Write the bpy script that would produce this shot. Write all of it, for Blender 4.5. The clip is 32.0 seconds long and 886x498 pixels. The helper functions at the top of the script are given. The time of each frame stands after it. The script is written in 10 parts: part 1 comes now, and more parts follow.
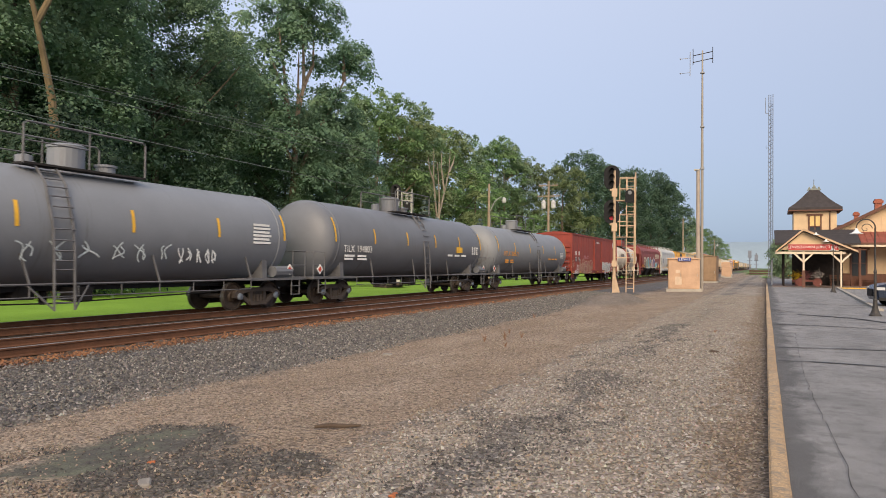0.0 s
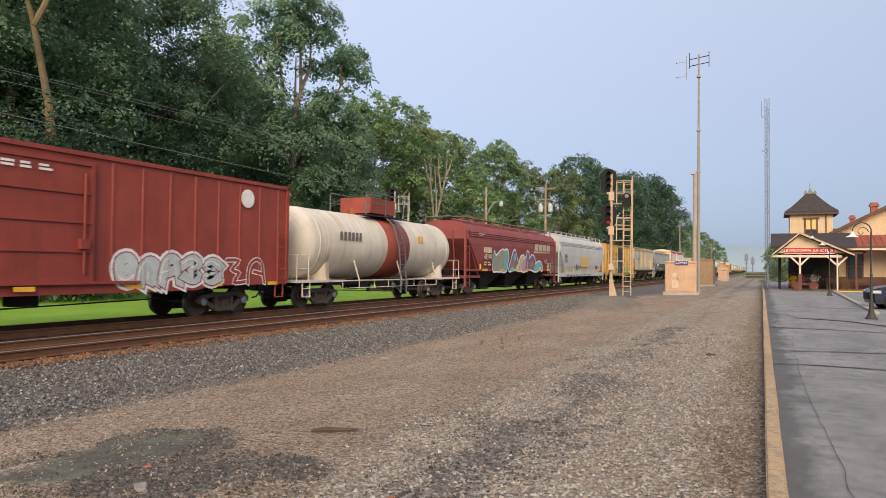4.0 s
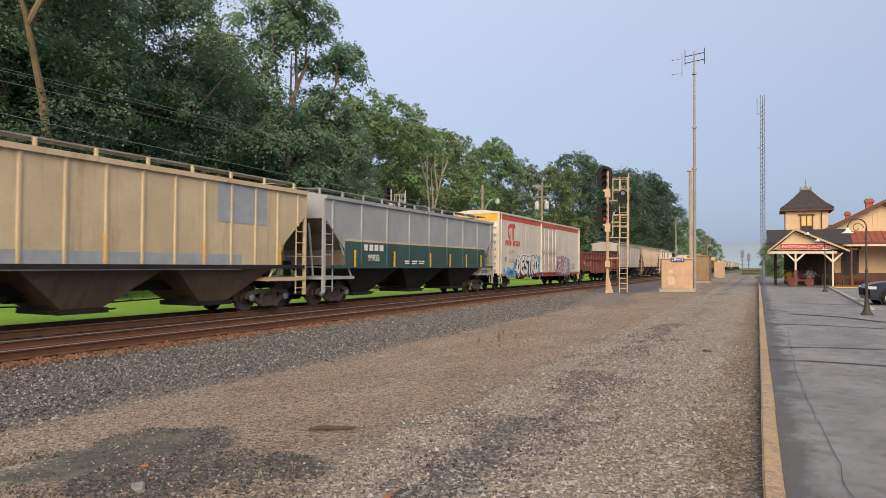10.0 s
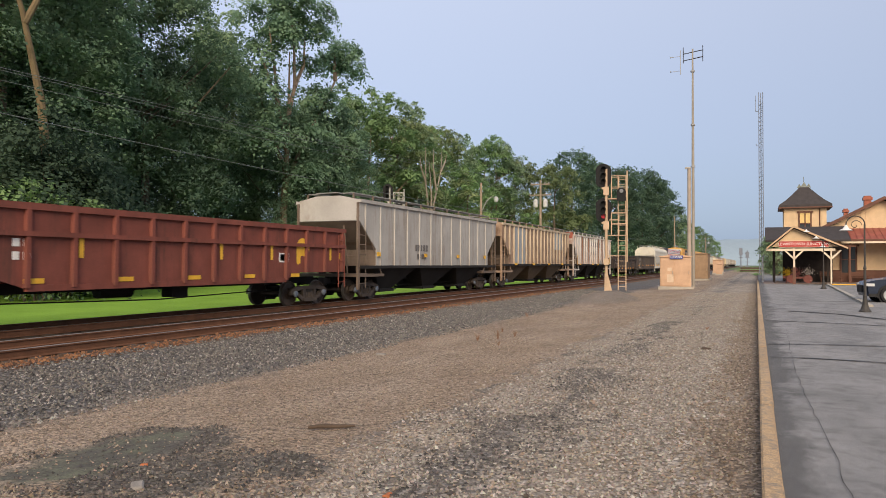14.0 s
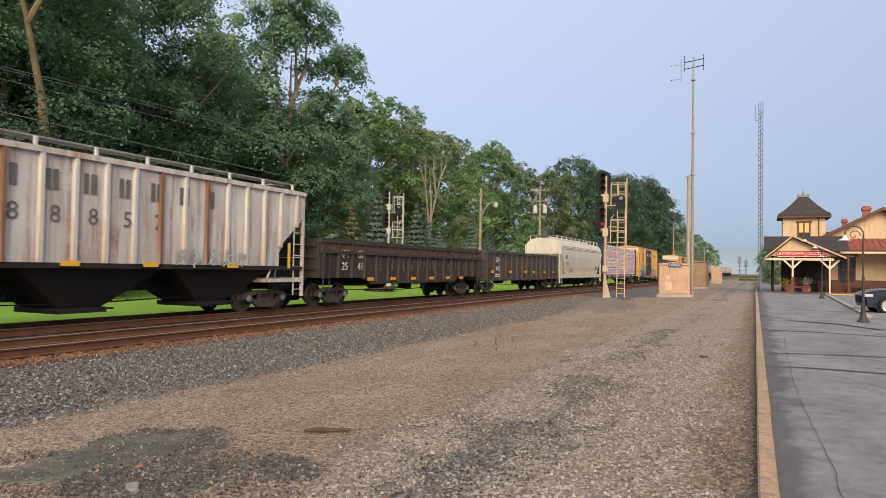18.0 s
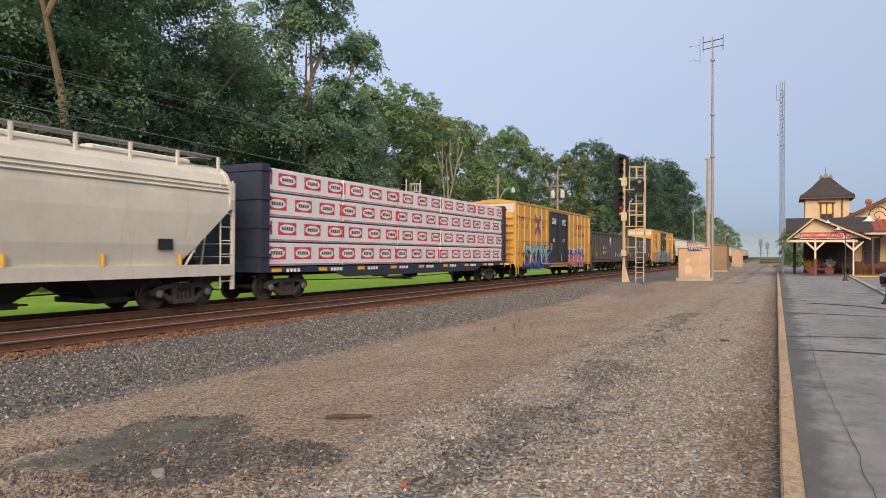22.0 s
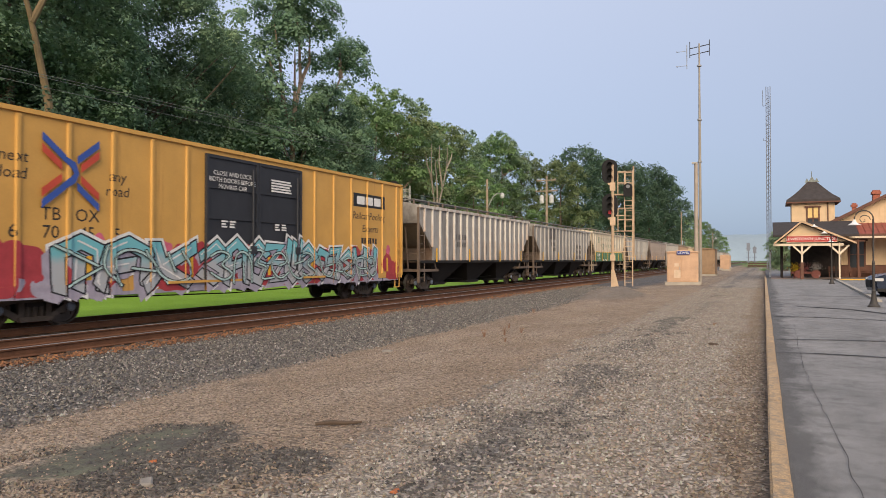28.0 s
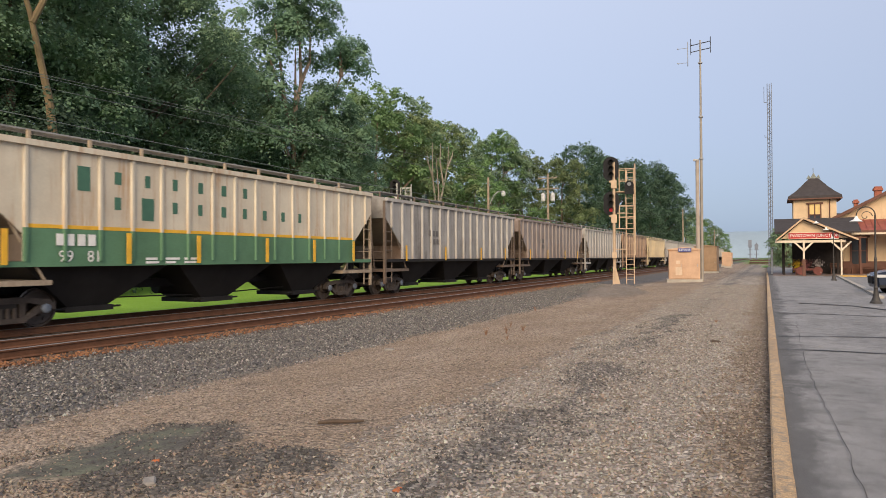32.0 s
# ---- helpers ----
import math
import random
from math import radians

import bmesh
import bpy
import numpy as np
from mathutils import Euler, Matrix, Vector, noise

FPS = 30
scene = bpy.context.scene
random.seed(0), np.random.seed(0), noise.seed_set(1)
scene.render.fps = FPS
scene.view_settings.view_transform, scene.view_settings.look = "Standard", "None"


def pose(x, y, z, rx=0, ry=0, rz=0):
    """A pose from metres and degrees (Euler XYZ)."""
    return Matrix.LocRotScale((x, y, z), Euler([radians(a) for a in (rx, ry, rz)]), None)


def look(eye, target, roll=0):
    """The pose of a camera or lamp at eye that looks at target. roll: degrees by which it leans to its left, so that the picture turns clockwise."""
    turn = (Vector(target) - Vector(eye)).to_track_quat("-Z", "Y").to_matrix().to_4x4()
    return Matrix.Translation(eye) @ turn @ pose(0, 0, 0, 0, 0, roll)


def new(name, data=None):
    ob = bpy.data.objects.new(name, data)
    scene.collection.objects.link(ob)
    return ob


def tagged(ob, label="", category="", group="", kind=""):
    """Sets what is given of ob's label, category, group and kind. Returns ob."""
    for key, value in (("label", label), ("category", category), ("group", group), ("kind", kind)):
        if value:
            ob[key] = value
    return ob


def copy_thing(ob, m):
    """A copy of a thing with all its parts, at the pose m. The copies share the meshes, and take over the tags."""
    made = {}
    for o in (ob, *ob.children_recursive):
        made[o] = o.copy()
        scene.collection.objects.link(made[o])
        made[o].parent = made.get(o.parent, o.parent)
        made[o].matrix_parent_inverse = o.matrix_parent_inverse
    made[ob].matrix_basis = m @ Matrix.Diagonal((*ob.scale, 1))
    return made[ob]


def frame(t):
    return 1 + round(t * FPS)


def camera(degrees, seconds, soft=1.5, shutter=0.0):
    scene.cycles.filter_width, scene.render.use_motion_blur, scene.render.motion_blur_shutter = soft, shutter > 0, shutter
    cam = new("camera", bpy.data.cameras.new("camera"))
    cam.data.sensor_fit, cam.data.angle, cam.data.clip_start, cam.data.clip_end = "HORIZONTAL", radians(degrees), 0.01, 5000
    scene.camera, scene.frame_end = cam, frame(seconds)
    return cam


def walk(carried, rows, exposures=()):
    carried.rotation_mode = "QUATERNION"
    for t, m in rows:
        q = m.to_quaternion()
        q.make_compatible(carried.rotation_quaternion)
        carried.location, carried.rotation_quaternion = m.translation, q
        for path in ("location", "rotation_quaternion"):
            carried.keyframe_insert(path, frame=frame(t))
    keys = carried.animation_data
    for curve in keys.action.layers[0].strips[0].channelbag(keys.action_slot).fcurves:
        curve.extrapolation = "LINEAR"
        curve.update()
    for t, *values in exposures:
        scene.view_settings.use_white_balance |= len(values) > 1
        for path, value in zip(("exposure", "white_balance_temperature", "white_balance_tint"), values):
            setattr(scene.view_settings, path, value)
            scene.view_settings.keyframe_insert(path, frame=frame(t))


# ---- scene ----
cam = camera(66.3, 32.0, 0.9, 0.12)
EYE_HEIGHT = 1.61


def aim(yaw, pitch, roll):
    """The camera at its stand, turned left, up and over, in degrees."""
    return pose(0, 0, EYE_HEIGHT, 0, 0, yaw) @ pose(0, 0, 0, pitch) @ pose(0, 0, 0, 0, roll) @ pose(0, 0, 0, 90)


walk(cam, [
    (0, aim(25.634, 1.242, -0.661)), (0.5, aim(25.559, 1.243, -0.682)), (1, aim(25.424, 1.355, -0.554)),
    (1.5, aim(25.403, 1.478, -0.656)), (2, aim(25.439, 1.539, -0.409)), (2.5, aim(25.455, 1.585, -0.376)),
    (3, aim(25.527, 1.622, -0.269)), (3.5, aim(25.488, 1.596, -0.580)), (5.5, aim(25.170, 1.304, -0.504)),
    (6, aim(25.093, 1.367, -0.442)), (6.5, aim(25.039, 1.397, -0.495)), (7, aim(25.049, 1.438, -0.479)),
    (7.5, aim(25.099, 1.431, -0.326)), (8, aim(25.111, 1.425, -0.320)), (8.5, aim(25.128, 1.435, -0.358)),
    (9, aim(25.121, 1.429, -0.420)), (9.5, aim(25.121, 1.430, -0.349)), (10, aim(25.103, 1.354, -0.389)),
    (10.5, aim(25.070, 1.363, -0.405)), (11, aim(25.025, 1.345, -0.483)), (11.5, aim(25.059, 1.357, -0.334)),
    (12, aim(25.031, 1.302, -0.327)), (12.5, aim(24.999, 1.300, -0.283)), (13, aim(24.963, 1.305, -0.316)),
    (13.5, aim(24.998, 1.276, -0.206)), (14, aim(25.000, 1.202, -0.238)), (14.5, aim(24.967, 1.210, -0.235)),
    (16.5, aim(24.842, 1.445, -0.338)), (17, aim(24.407, 1.443, -0.624)), (17.5, aim(24.407, 1.608, -0.805)),
    (18, aim(24.919, 1.605, -0.998)), (18.5, aim(25.502, 1.299, -0.789)), (19, aim(26.085, 0.933, -0.857)),
    (19.5, aim(26.278, 0.219, -1.119)), (20, aim(26.454, 0.091, -1.019)), (20.5, aim(26.392, 0.064, -0.543)),
    (21, aim(26.450, 0.175, -0.328)), (21.5, aim(26.256, 0.282, -0.338)), (22, aim(26.392, 0.447, -0.284)),
    (22.5, aim(26.400, 0.507, -0.469)), (23, aim(26.399, 0.546, -0.096)), (23.5, aim(26.183, 0.556, -0.032)),
    (24, aim(26.081, 0.667, 0.131)), (24.5, aim(26.002, 0.724, -0.090)), (25, aim(25.952, 0.697, -0.064)),
    (25.5, aim(25.663, 0.653, -0.092)), (27.5, aim(25.522, 0.854, -0.182)), (28, aim(25.522, 0.907, -0.001)),
    (28.5, aim(25.471, 0.915, -0.163)), (29, aim(25.398, 1.011, -0.131)), (29.5, aim(25.205, 1.241, -0.330)),
    (30, aim(25.135, 1.332, 0.002)), (30.5, aim(25.319, 1.391, 0.021)), (31, aim(25.632, 0.977, -0.349)),
    (31.5, aim(25.676, 0.864, 0.031)), (32, aim(25.642, 0.769, 0.259)),
], [(0, 0.07), (3.2, 0.1), (6, 0.08), (8.4, 0.02), (12, 0.0), (13, -0.02), (14, 0.02), (17, 0.05), (19, 0.09), (22, 0.03), (24, -0.03), (26, 0.0), (28, 0.0), (31, 0.07), (32, 0.07)])

# ---- daylight: hazy evening sky, soft veiled sun behind the camera ----
SUN_ELEVATION, SUN_TURN = 30, 158
world = bpy.data.worlds.new("hazy_sky")
world.use_nodes = True
scene.world = world
_nt = world.node_tree
_sky = _nt.nodes.new("ShaderNodeTexSky")
_sky.sky_type, _sky.sun_disc = "NISHITA", False
_sky.sun_elevation, _sky.sun_rotation = radians(SUN_ELEVATION), radians(SUN_TURN)
_sky.air_density, _sky.dust_density, _sky.ozone_density = 1.0, 3.0, 2.0
_dim = _nt.nodes.new("ShaderNodeVectorMath")
_dim.operation = "SCALE"
_dim.inputs["Scale"].default_value = 0.12
_nt.links.new(_sky.outputs[0], _dim.inputs[0])
# an even veil of haze over the sky, a little darker and bluer low down
_co, _sep = _nt.nodes.new("ShaderNodeTexCoord"), _nt.nodes.new("ShaderNodeSeparateXYZ")
_nt.links.new(_co.outputs["Generated"], _sep.inputs[0])
_veil = _nt.nodes.new("ShaderNodeValToRGB")
_veil.color_ramp.elements[0].position, _veil.color_ramp.elements[0].color = 0.0, (0.30, 0.395, 0.545, 1)
_veil.color_ramp.elements[1].position, _veil.color_ramp.elements[1].color = 0.55, (0.6, 0.64, 0.775, 1)
_mid = _veil.color_ramp.elements.new(0.16)
_mid.color = (0.405, 0.47, 0.63, 1)
_nt.links.new(_sep.outputs["Z"], _veil.inputs[0])
_both = _nt.nodes.new("ShaderNodeMix")
_both.data_type = "RGBA"
_both.inputs[0].default_value = 0.8
_nt.links.new(_dim.outputs[0], _both.inputs[6])
_nt.links.new(_veil.outputs[0], _both.inputs[7])
_east = _nt.nodes.new("ShaderNodeMapRange")
for _k, _v in (("From Min", -0.6), ("From Max", 0.6), ("To Min", 1.06), ("To Max", 0.8)):
    _east.inputs[_k].default_value = _v
_nt.links.new(_sep.outputs["X"], _east.inputs["Value"])
_glow = _nt.nodes.new("ShaderNodeVectorMath")
_glow.operation = "SCALE"
_nt.links.new(_both.outputs[2], _glow.inputs[0])
_nt.links.new(_east.outputs["Result"], _glow.inputs["Scale"])
_nt.links.new(_glow.outputs[0], _nt.nodes["Background"].inputs[0])
_nt.nodes["Background"].inputs[1].default_value = 1.28

_sun = bpy.data.lights.new("sun", "SUN")
_sun.energy, _sun.angle, _sun.color = 3.8, radians(40), (1.0, 0.8, 0.58)
_sa, _se = radians(SUN_TURN), radians(SUN_ELEVATION)
_toward = Vector((math.sin(_sa) * math.cos(_se), math.cos(_sa) * math.cos(_se), math.sin(_se)))
new("sun", _sun).matrix_world = look(_toward * 50, (0, 0, 0))

# ---- materials ----
MATS = {}


def mat(name, color, rough=0.6, metal=0.0, vary=0.25, scale=3.0, grain=60.0, bump=0.15, streak=0.0, streak_color=(0.09, 0.05, 0.03),
        second=None, second_amount=0.5, second_scale=0.8, glow=0.0, space="Object", per_piece=0.0, wrinkle=0.0, speck=None):
    """A surface with grain and stains at two scales; streak: runs of dirt or rust down the sides."""
    if name in MATS:
        return MATS[name]
    m = bpy.data.materials.new(name)
    m.use_nodes = True
    n, l = m.node_tree.nodes, m.node_tree.links
    b = n["Principled BSDF"]
    tc = n.new("ShaderNodeTexCoord")
    src = tc.outputs["Object"]
    if space == "World":
        g = n.new("ShaderNodeNewGeometry")
        src = g.outputs["Position"]

    def noise_node(s, detail=4.0, rough_=0.6, vector=None):
        t = n.new("ShaderNodeTexNoise")
        t.inputs["Scale"].default_value, t.inputs["Detail"].default_value = s, detail
        t.inputs["Roughness"].default_value = rough_
        l.new(vector or src, t.inputs["Vector"])
        return t.outputs["Fac"]

    def ramp(fac, a, c):
        r = n.new("ShaderNodeMapRange")
        r.inputs["From Min"].default_value, r.inputs["From Max"].default_value = a, c
        l.new(fac, r.inputs["Value"])
        return r.outputs["Result"]

    def mix(fac, a, c, kind="MIX"):
        x = n.new("ShaderNodeMix")
        x.data_type, x.blend_type = "RGBA", kind
        for k, v in ((0, fac), (6, a), (7, c)):
            if isinstance(v, (int, float)):
                x.inputs[k].default_value = v
            elif isinstance(v, tuple):
                x.inputs[k].default_value = (*v, 1)
            else:
                l.new(v, x.inputs[k])
        return x.outputs[2]

    base = tuple(color)
    big = noise_node(scale)
    lo = tuple(c * (1 - vary) for c in base)
    hi = tuple(min(1, c * (1 + vary)) for c in base)
    col = mix(ramp(big, 0.3, 0.7), lo, hi)
    fine = noise_node(grain, 3.0)
    col = mix(vary * 0.7 if speck is None else speck, col, mix(ramp(fine, 0.3, 0.7), tuple(c * 0.45 for c in base), tuple(min(1, c * 1.5) for c in base)))
    if second:
        s2 = noise_node(second_scale, 6.0, 0.65)
        col = mix(ramp(s2, 0.62 - 0.3 * second_amount, 0.78 - 0.3 * second_amount), col, tuple(second))
    if streak:
        mp = n.new("ShaderNodeMapping")
        mp.inputs["Scale"].default_value = (0.2, 2.4, 0.12)
        l.new(src, mp.inputs["Vector"])
        run = noise_node(1.6, 7.0, 0.7, mp.outputs["Vector"])
        spots = noise_node(1.1, 6.0, 0.7)
        f = n.new("ShaderNodeMath")
        f.operation = "MULTIPLY"
        l.new(ramp(run, 0.63 - 0.2 * streak, 0.74 - 0.19 * streak), f.inputs[0])
        l.new(ramp(spots, 0.25, 0.75), f.inputs[1])
        wide = n.new("ShaderNodeMapping")
        wide.inputs["Scale"].default_value = (0.2, 0.9, 0.35)
        l.new(src, wide.inputs["Vector"])
        grime = n.new("ShaderNodeMath")
        grime.operation = "MULTIPLY"
        l.new(ramp(noise_node(0.9, 5.0, 0.6, wide.outputs["Vector"]), 0.42, 0.68), grime.inputs[0])
        grime.inputs[1].default_value = 0.55 * streak
        col = mix(grime.outputs[0], col, tuple(0.45 * c + 0.55 * k for c, k in zip(base, streak_color)))
        col = mix(f.outputs[0], col, tuple(streak_color))
    if per_piece:
        oi = n.new("ShaderNodeObjectInfo")
        hsv = n.new("ShaderNodeHueSaturation")
        mr = n.new("ShaderNodeMapRange")
        mr.inputs["To Min"].default_value, mr.inputs["To Max"].default_value = 1 - per_piece, 1 + per_piece
        l.new(oi.outputs["Random"], mr.inputs["Value"])
        l.new(mr.outputs["Result"], hsv.inputs["Value"])
        l.new(col, hsv.inputs["Color"])
        col = hsv.outputs["Color"]
    l.new(col, b.inputs["Base Color"])
    b.inputs["Roughness"].default_value, b.inputs["Metallic"].default_value = rough, metal
    b.inputs["Specular IOR Level"].default_value = 0.35
    rr = n.new("ShaderNodeMapRange")
    rr.inputs["To Min"].default_value, rr.inputs["To Max"].default_value = max(0.05, rough - 0.12), min(1, rough + 0.12)
    l.new(fine, rr.inputs["Value"])
    l.new(rr.outputs["Result"], b.inputs["Roughness"])
    if bump or wrinkle:
        bp = n.new("ShaderNodeBump")
        bp.inputs["Strength"].default_value = max(bump, wrinkle)
        bp.inputs["Distance"].default_value = 0.02 if not wrinkle else 0.06
        l.new(fine if not wrinkle else noise_node(2.6, 3.0, 0.7), bp.inputs["Height"])
        l.new(bp.outputs["Normal"], b.inputs["Normal"])
    if glow:
        l.new(col, b.inputs["Emission Color"])
        b.inputs["Emission Strength"].default_value = glow
    MATS[name] = m
    return m


def leaf_mat(name, dark, light, per=0.14):
    """Leaves: colour varies from leaf to leaf and tree to tree, a little light shines through."""
    m = bpy.data.materials.new(name)
    m.use_nodes = True
    n, l = m.node_tree.nodes, m.node_tree.links
    b = n["Principled BSDF"]
    g, o = n.new("ShaderNodeNewGeometry"), n.new("ShaderNodeObjectInfo")
    t = n.new("ShaderNodeTexNoise")
    t.inputs["Scale"].default_value = 0.35
    l.new(g.outputs["Position"], t.inputs["Vector"])
    a = n.new("ShaderNodeMath")
    a.operation = "MULTIPLY_ADD"
    l.new(g.outputs["Random Per Island"], a.inputs[0])
    a.inputs[1].default_value = 0.16
    s = n.new("ShaderNodeMath")
    s.operation = "MULTIPLY_ADD"
    l.new(t.outputs["Fac"], s.inputs[0])
    s.inputs[1].default_value, s.inputs[2].default_value = 1.5, -0.43
    l.new(s.outputs[0], a.inputs[2])
    x = n.new("ShaderNodeMix")
    x.data_type = "RGBA"
    x.inputs[6].default_value, x.inputs[7].default_value = (*dark, 1), (*light, 1)
    l.new(a.outputs[0], x.inputs[0])
    h = n.new("ShaderNodeHueSaturation")
    mr = n.new("ShaderNodeMapRange")
    mr.inputs["To Min"].default_value, mr.inputs["To Max"].default_value = 1 - per, 1 + per
    l.new(o.outputs["Random"], mr.inputs["Value"])
    l.new(mr.outputs["Result"], h.inputs["Value"])
    l.new(x.outputs[2], h.inputs["Color"])
    l.new(h.outputs["Color"], b.inputs["Base Color"])
    b.inputs["Roughness"].default_value, b.inputs["Specular IOR Level"].default_value = 0.75, 0.12
    tr, ms = n.new("ShaderNodeBsdfTranslucent"), n.new("ShaderNodeMixShader")
    l.new(h.outputs["Color"], tr.inputs["Color"])
    ms.inputs[0].default_value = 0.45
    l.new(b.outputs[0], ms.inputs[1])
    l.new(tr.outputs[0], ms.inputs[2])
    l.new(ms.outputs[0], n["Material Output"].inputs["Surface"])
    return m


# ---- mesh helpers ----
def mesh_of(bm, material, smooth=False, name="part"):
    me = bpy.data.meshes.new(name)
    bmesh.ops.recalc_face_normals(bm, faces=bm.faces[:])
    bm.to_mesh(me)
    bm.free()
    for one in (material if isinstance(material, (list, tuple)) else [material]):
        me.materials.append(one)
    if smooth:
        me.polygons.foreach_set("use_smooth", [True] * len(me.polygons))
    return me


def part(name, bm, material, parent=None, label="", smooth=False):
    """Links a bmesh, or a mesh that others share, as one mesh object under its thing."""
    me = bm if isinstance(bm, bpy.types.Mesh) else mesh_of(bm, material, smooth, name)
    ob = new(name, me)
    ob.parent = parent
    if label:
        ob["label"] = label
    return ob


def thing(name, label, category, at=None, group="", kind=""):
    ob = new(name)
    if at is not None:
        ob.matrix_basis = at
    return tagged(ob, label, category, group, kind)


def box(bm, x0, x1, y0, y1, z0, z1):
    v = [bm.verts.new((x, y, z)) for z in (z0, z1) for y in (y0, y1) for x in (x0, x1)]
    for f in ((0, 2, 3, 1), (4, 5, 7, 6), (0, 1, 5, 4), (2, 6, 7, 3), (0, 4, 6, 2), (1, 3, 7, 5)):
        bm.faces.new([v[i] for i in f])
    return v


def cbox(bm, m, sx, sy, sz):
    """A box of the given size about the origin, set by the pose m."""
    v = box(bm, -sx / 2, sx / 2, -sy / 2, sy / 2, -sz / 2, sz / 2)
    for a in v:
        a.co = m @ a.co


def tube(bm, pts, radii, n=8, caps=True):
    """A round bar through the points; radii is one number or one a point."""
    pts = [Vector(p) for p in pts]
    if isinstance(radii, (int, float)):
        radii = [radii] * len(pts)
    rings = []
    for i, p in enumerate(pts):
        d = (pts[min(i + 1, len(pts) - 1)] - pts[max(i - 1, 0)]).normalized()
        a = d.cross(Vector((0, 0, 1)) if abs(d.z) < 0.9 else Vector((1, 0, 0))).normalized()
        c = d.cross(a)
        rings.append([bm.verts.new(p + (a * math.cos(k * math.tau / n) + c * math.sin(k * math.tau / n)) * radii[i]) for k in range(n)])
    for r, s in zip(rings, rings[1:]):
        for k in range(n):
            bm.faces.new((r[k], r[(k + 1) % n], s[(k + 1) % n], s[k]))
    if caps:
        bm.faces.new(rings[0][::-1])
        bm.faces.new(rings[-1])


def prism(bm, profile, axis, a, c):
    """A polygon extruded along an axis from a to c. The profile gives the two other coordinates, in order."""
    def put(p, h):
        q = list(p)
        q.insert("xyz".index(axis), h)
        return bm.verts.new(q)
    r, s = [put(p, a) for p in profile], [put(p, c) for p in profile]
    k = len(profile)
    for i in range(k):
        bm.faces.new((r[i], r[(i + 1) % k], s[(i + 1) % k], s[i]))
    bm.faces.new(r[::-1])
    bm.faces.new(s)


def lathe(bm, profile, axis="z", n=24, at=(0, 0, 0)):
    """A profile of (radius, height) turned about an axis."""
    at = Vector(at)
    rings = []
    for r, h in profile:
        ring = []
        for k in range(n):
            a, c = r * math.cos(k * math.tau / n), r * math.sin(k * math.tau / n)
            ring.append(bm.verts.new(at + Vector({"z": (a, c, h), "y": (a, h, c), "x": (h, a, c)}[axis])))
        rings.append(ring)
    for r, s in zip(rings, rings[1:]):
        for k in range(n):
            bm.faces.new((r[k], r[(k + 1) % n], s[(k + 1) % n], s[k]))
    bm.faces.new(rings[0][::-1])
    bm.faces.new(rings[-1])


def words(name, text, size, material, parent, m, label="", wide=1.0):
    """Lettering, as a mesh 4 mm proud. m: the pose of its middle; it faces its own +z, reads along +x."""
    cu = bpy.data.curves.new("lettering", "FONT")
    cu.body, cu.size, cu.align_x, cu.align_y, cu.extrude = text, size, "CENTER", "CENTER", 0.002
    cu.resolution_u = 2
    ob = bpy.data.objects.new("lettering", cu)
    me = bpy.data.meshes.new_from_object(ob)
    bpy.data.objects.remove(ob)
    me.transform(m @ Matrix.Diagonal((wide, 1, 1, 1)))
    me.materials.clear()
    me.materials.append(material)
    return part(name, me, None, parent, label)
TRACK_X = -16.7
# ---- ground: one sheet, from the platform over the gravel lot and the ballast to the lawn ----
def ground_z(x, y):
    pts = ((-400, -0.3), (-40, -0.25), (-21, -0.32), (-19.3, -0.24), (-18.9, -0.2), (-11.5, -0.2), (-10.8, -0.26), (-8.2, -0.34), (-7.0, -0.3), (-3, -0.2), (-0.1, -0.13), (0.05, -0.1), (0.3, -0.1), (400, -0.1))
    for (a, za), (c, zc) in zip(pts, pts[1:]):
        if a <= x <= c:
            k = (x - a) / (c - a)
            z = za + (zc - za) * k
            break
    else:
        z = -0.3
    if -8 < x < 0:
        z += 0.018 * noise.noise((x * 0.5, y * 0.2, 0)) + 0.012 * noise.noise((x * 1.7, y * 0.6, 3))
    d = math.hypot((x + 7.1) / 2.0, (y - 34.5) / 4.4)
    if d < 1:
        z += 0.5 * (1 - d * d) ** 1.2 * (1 + 0.25 * noise.noise((x * 1.3, y * 1.3, 6)))
    return z


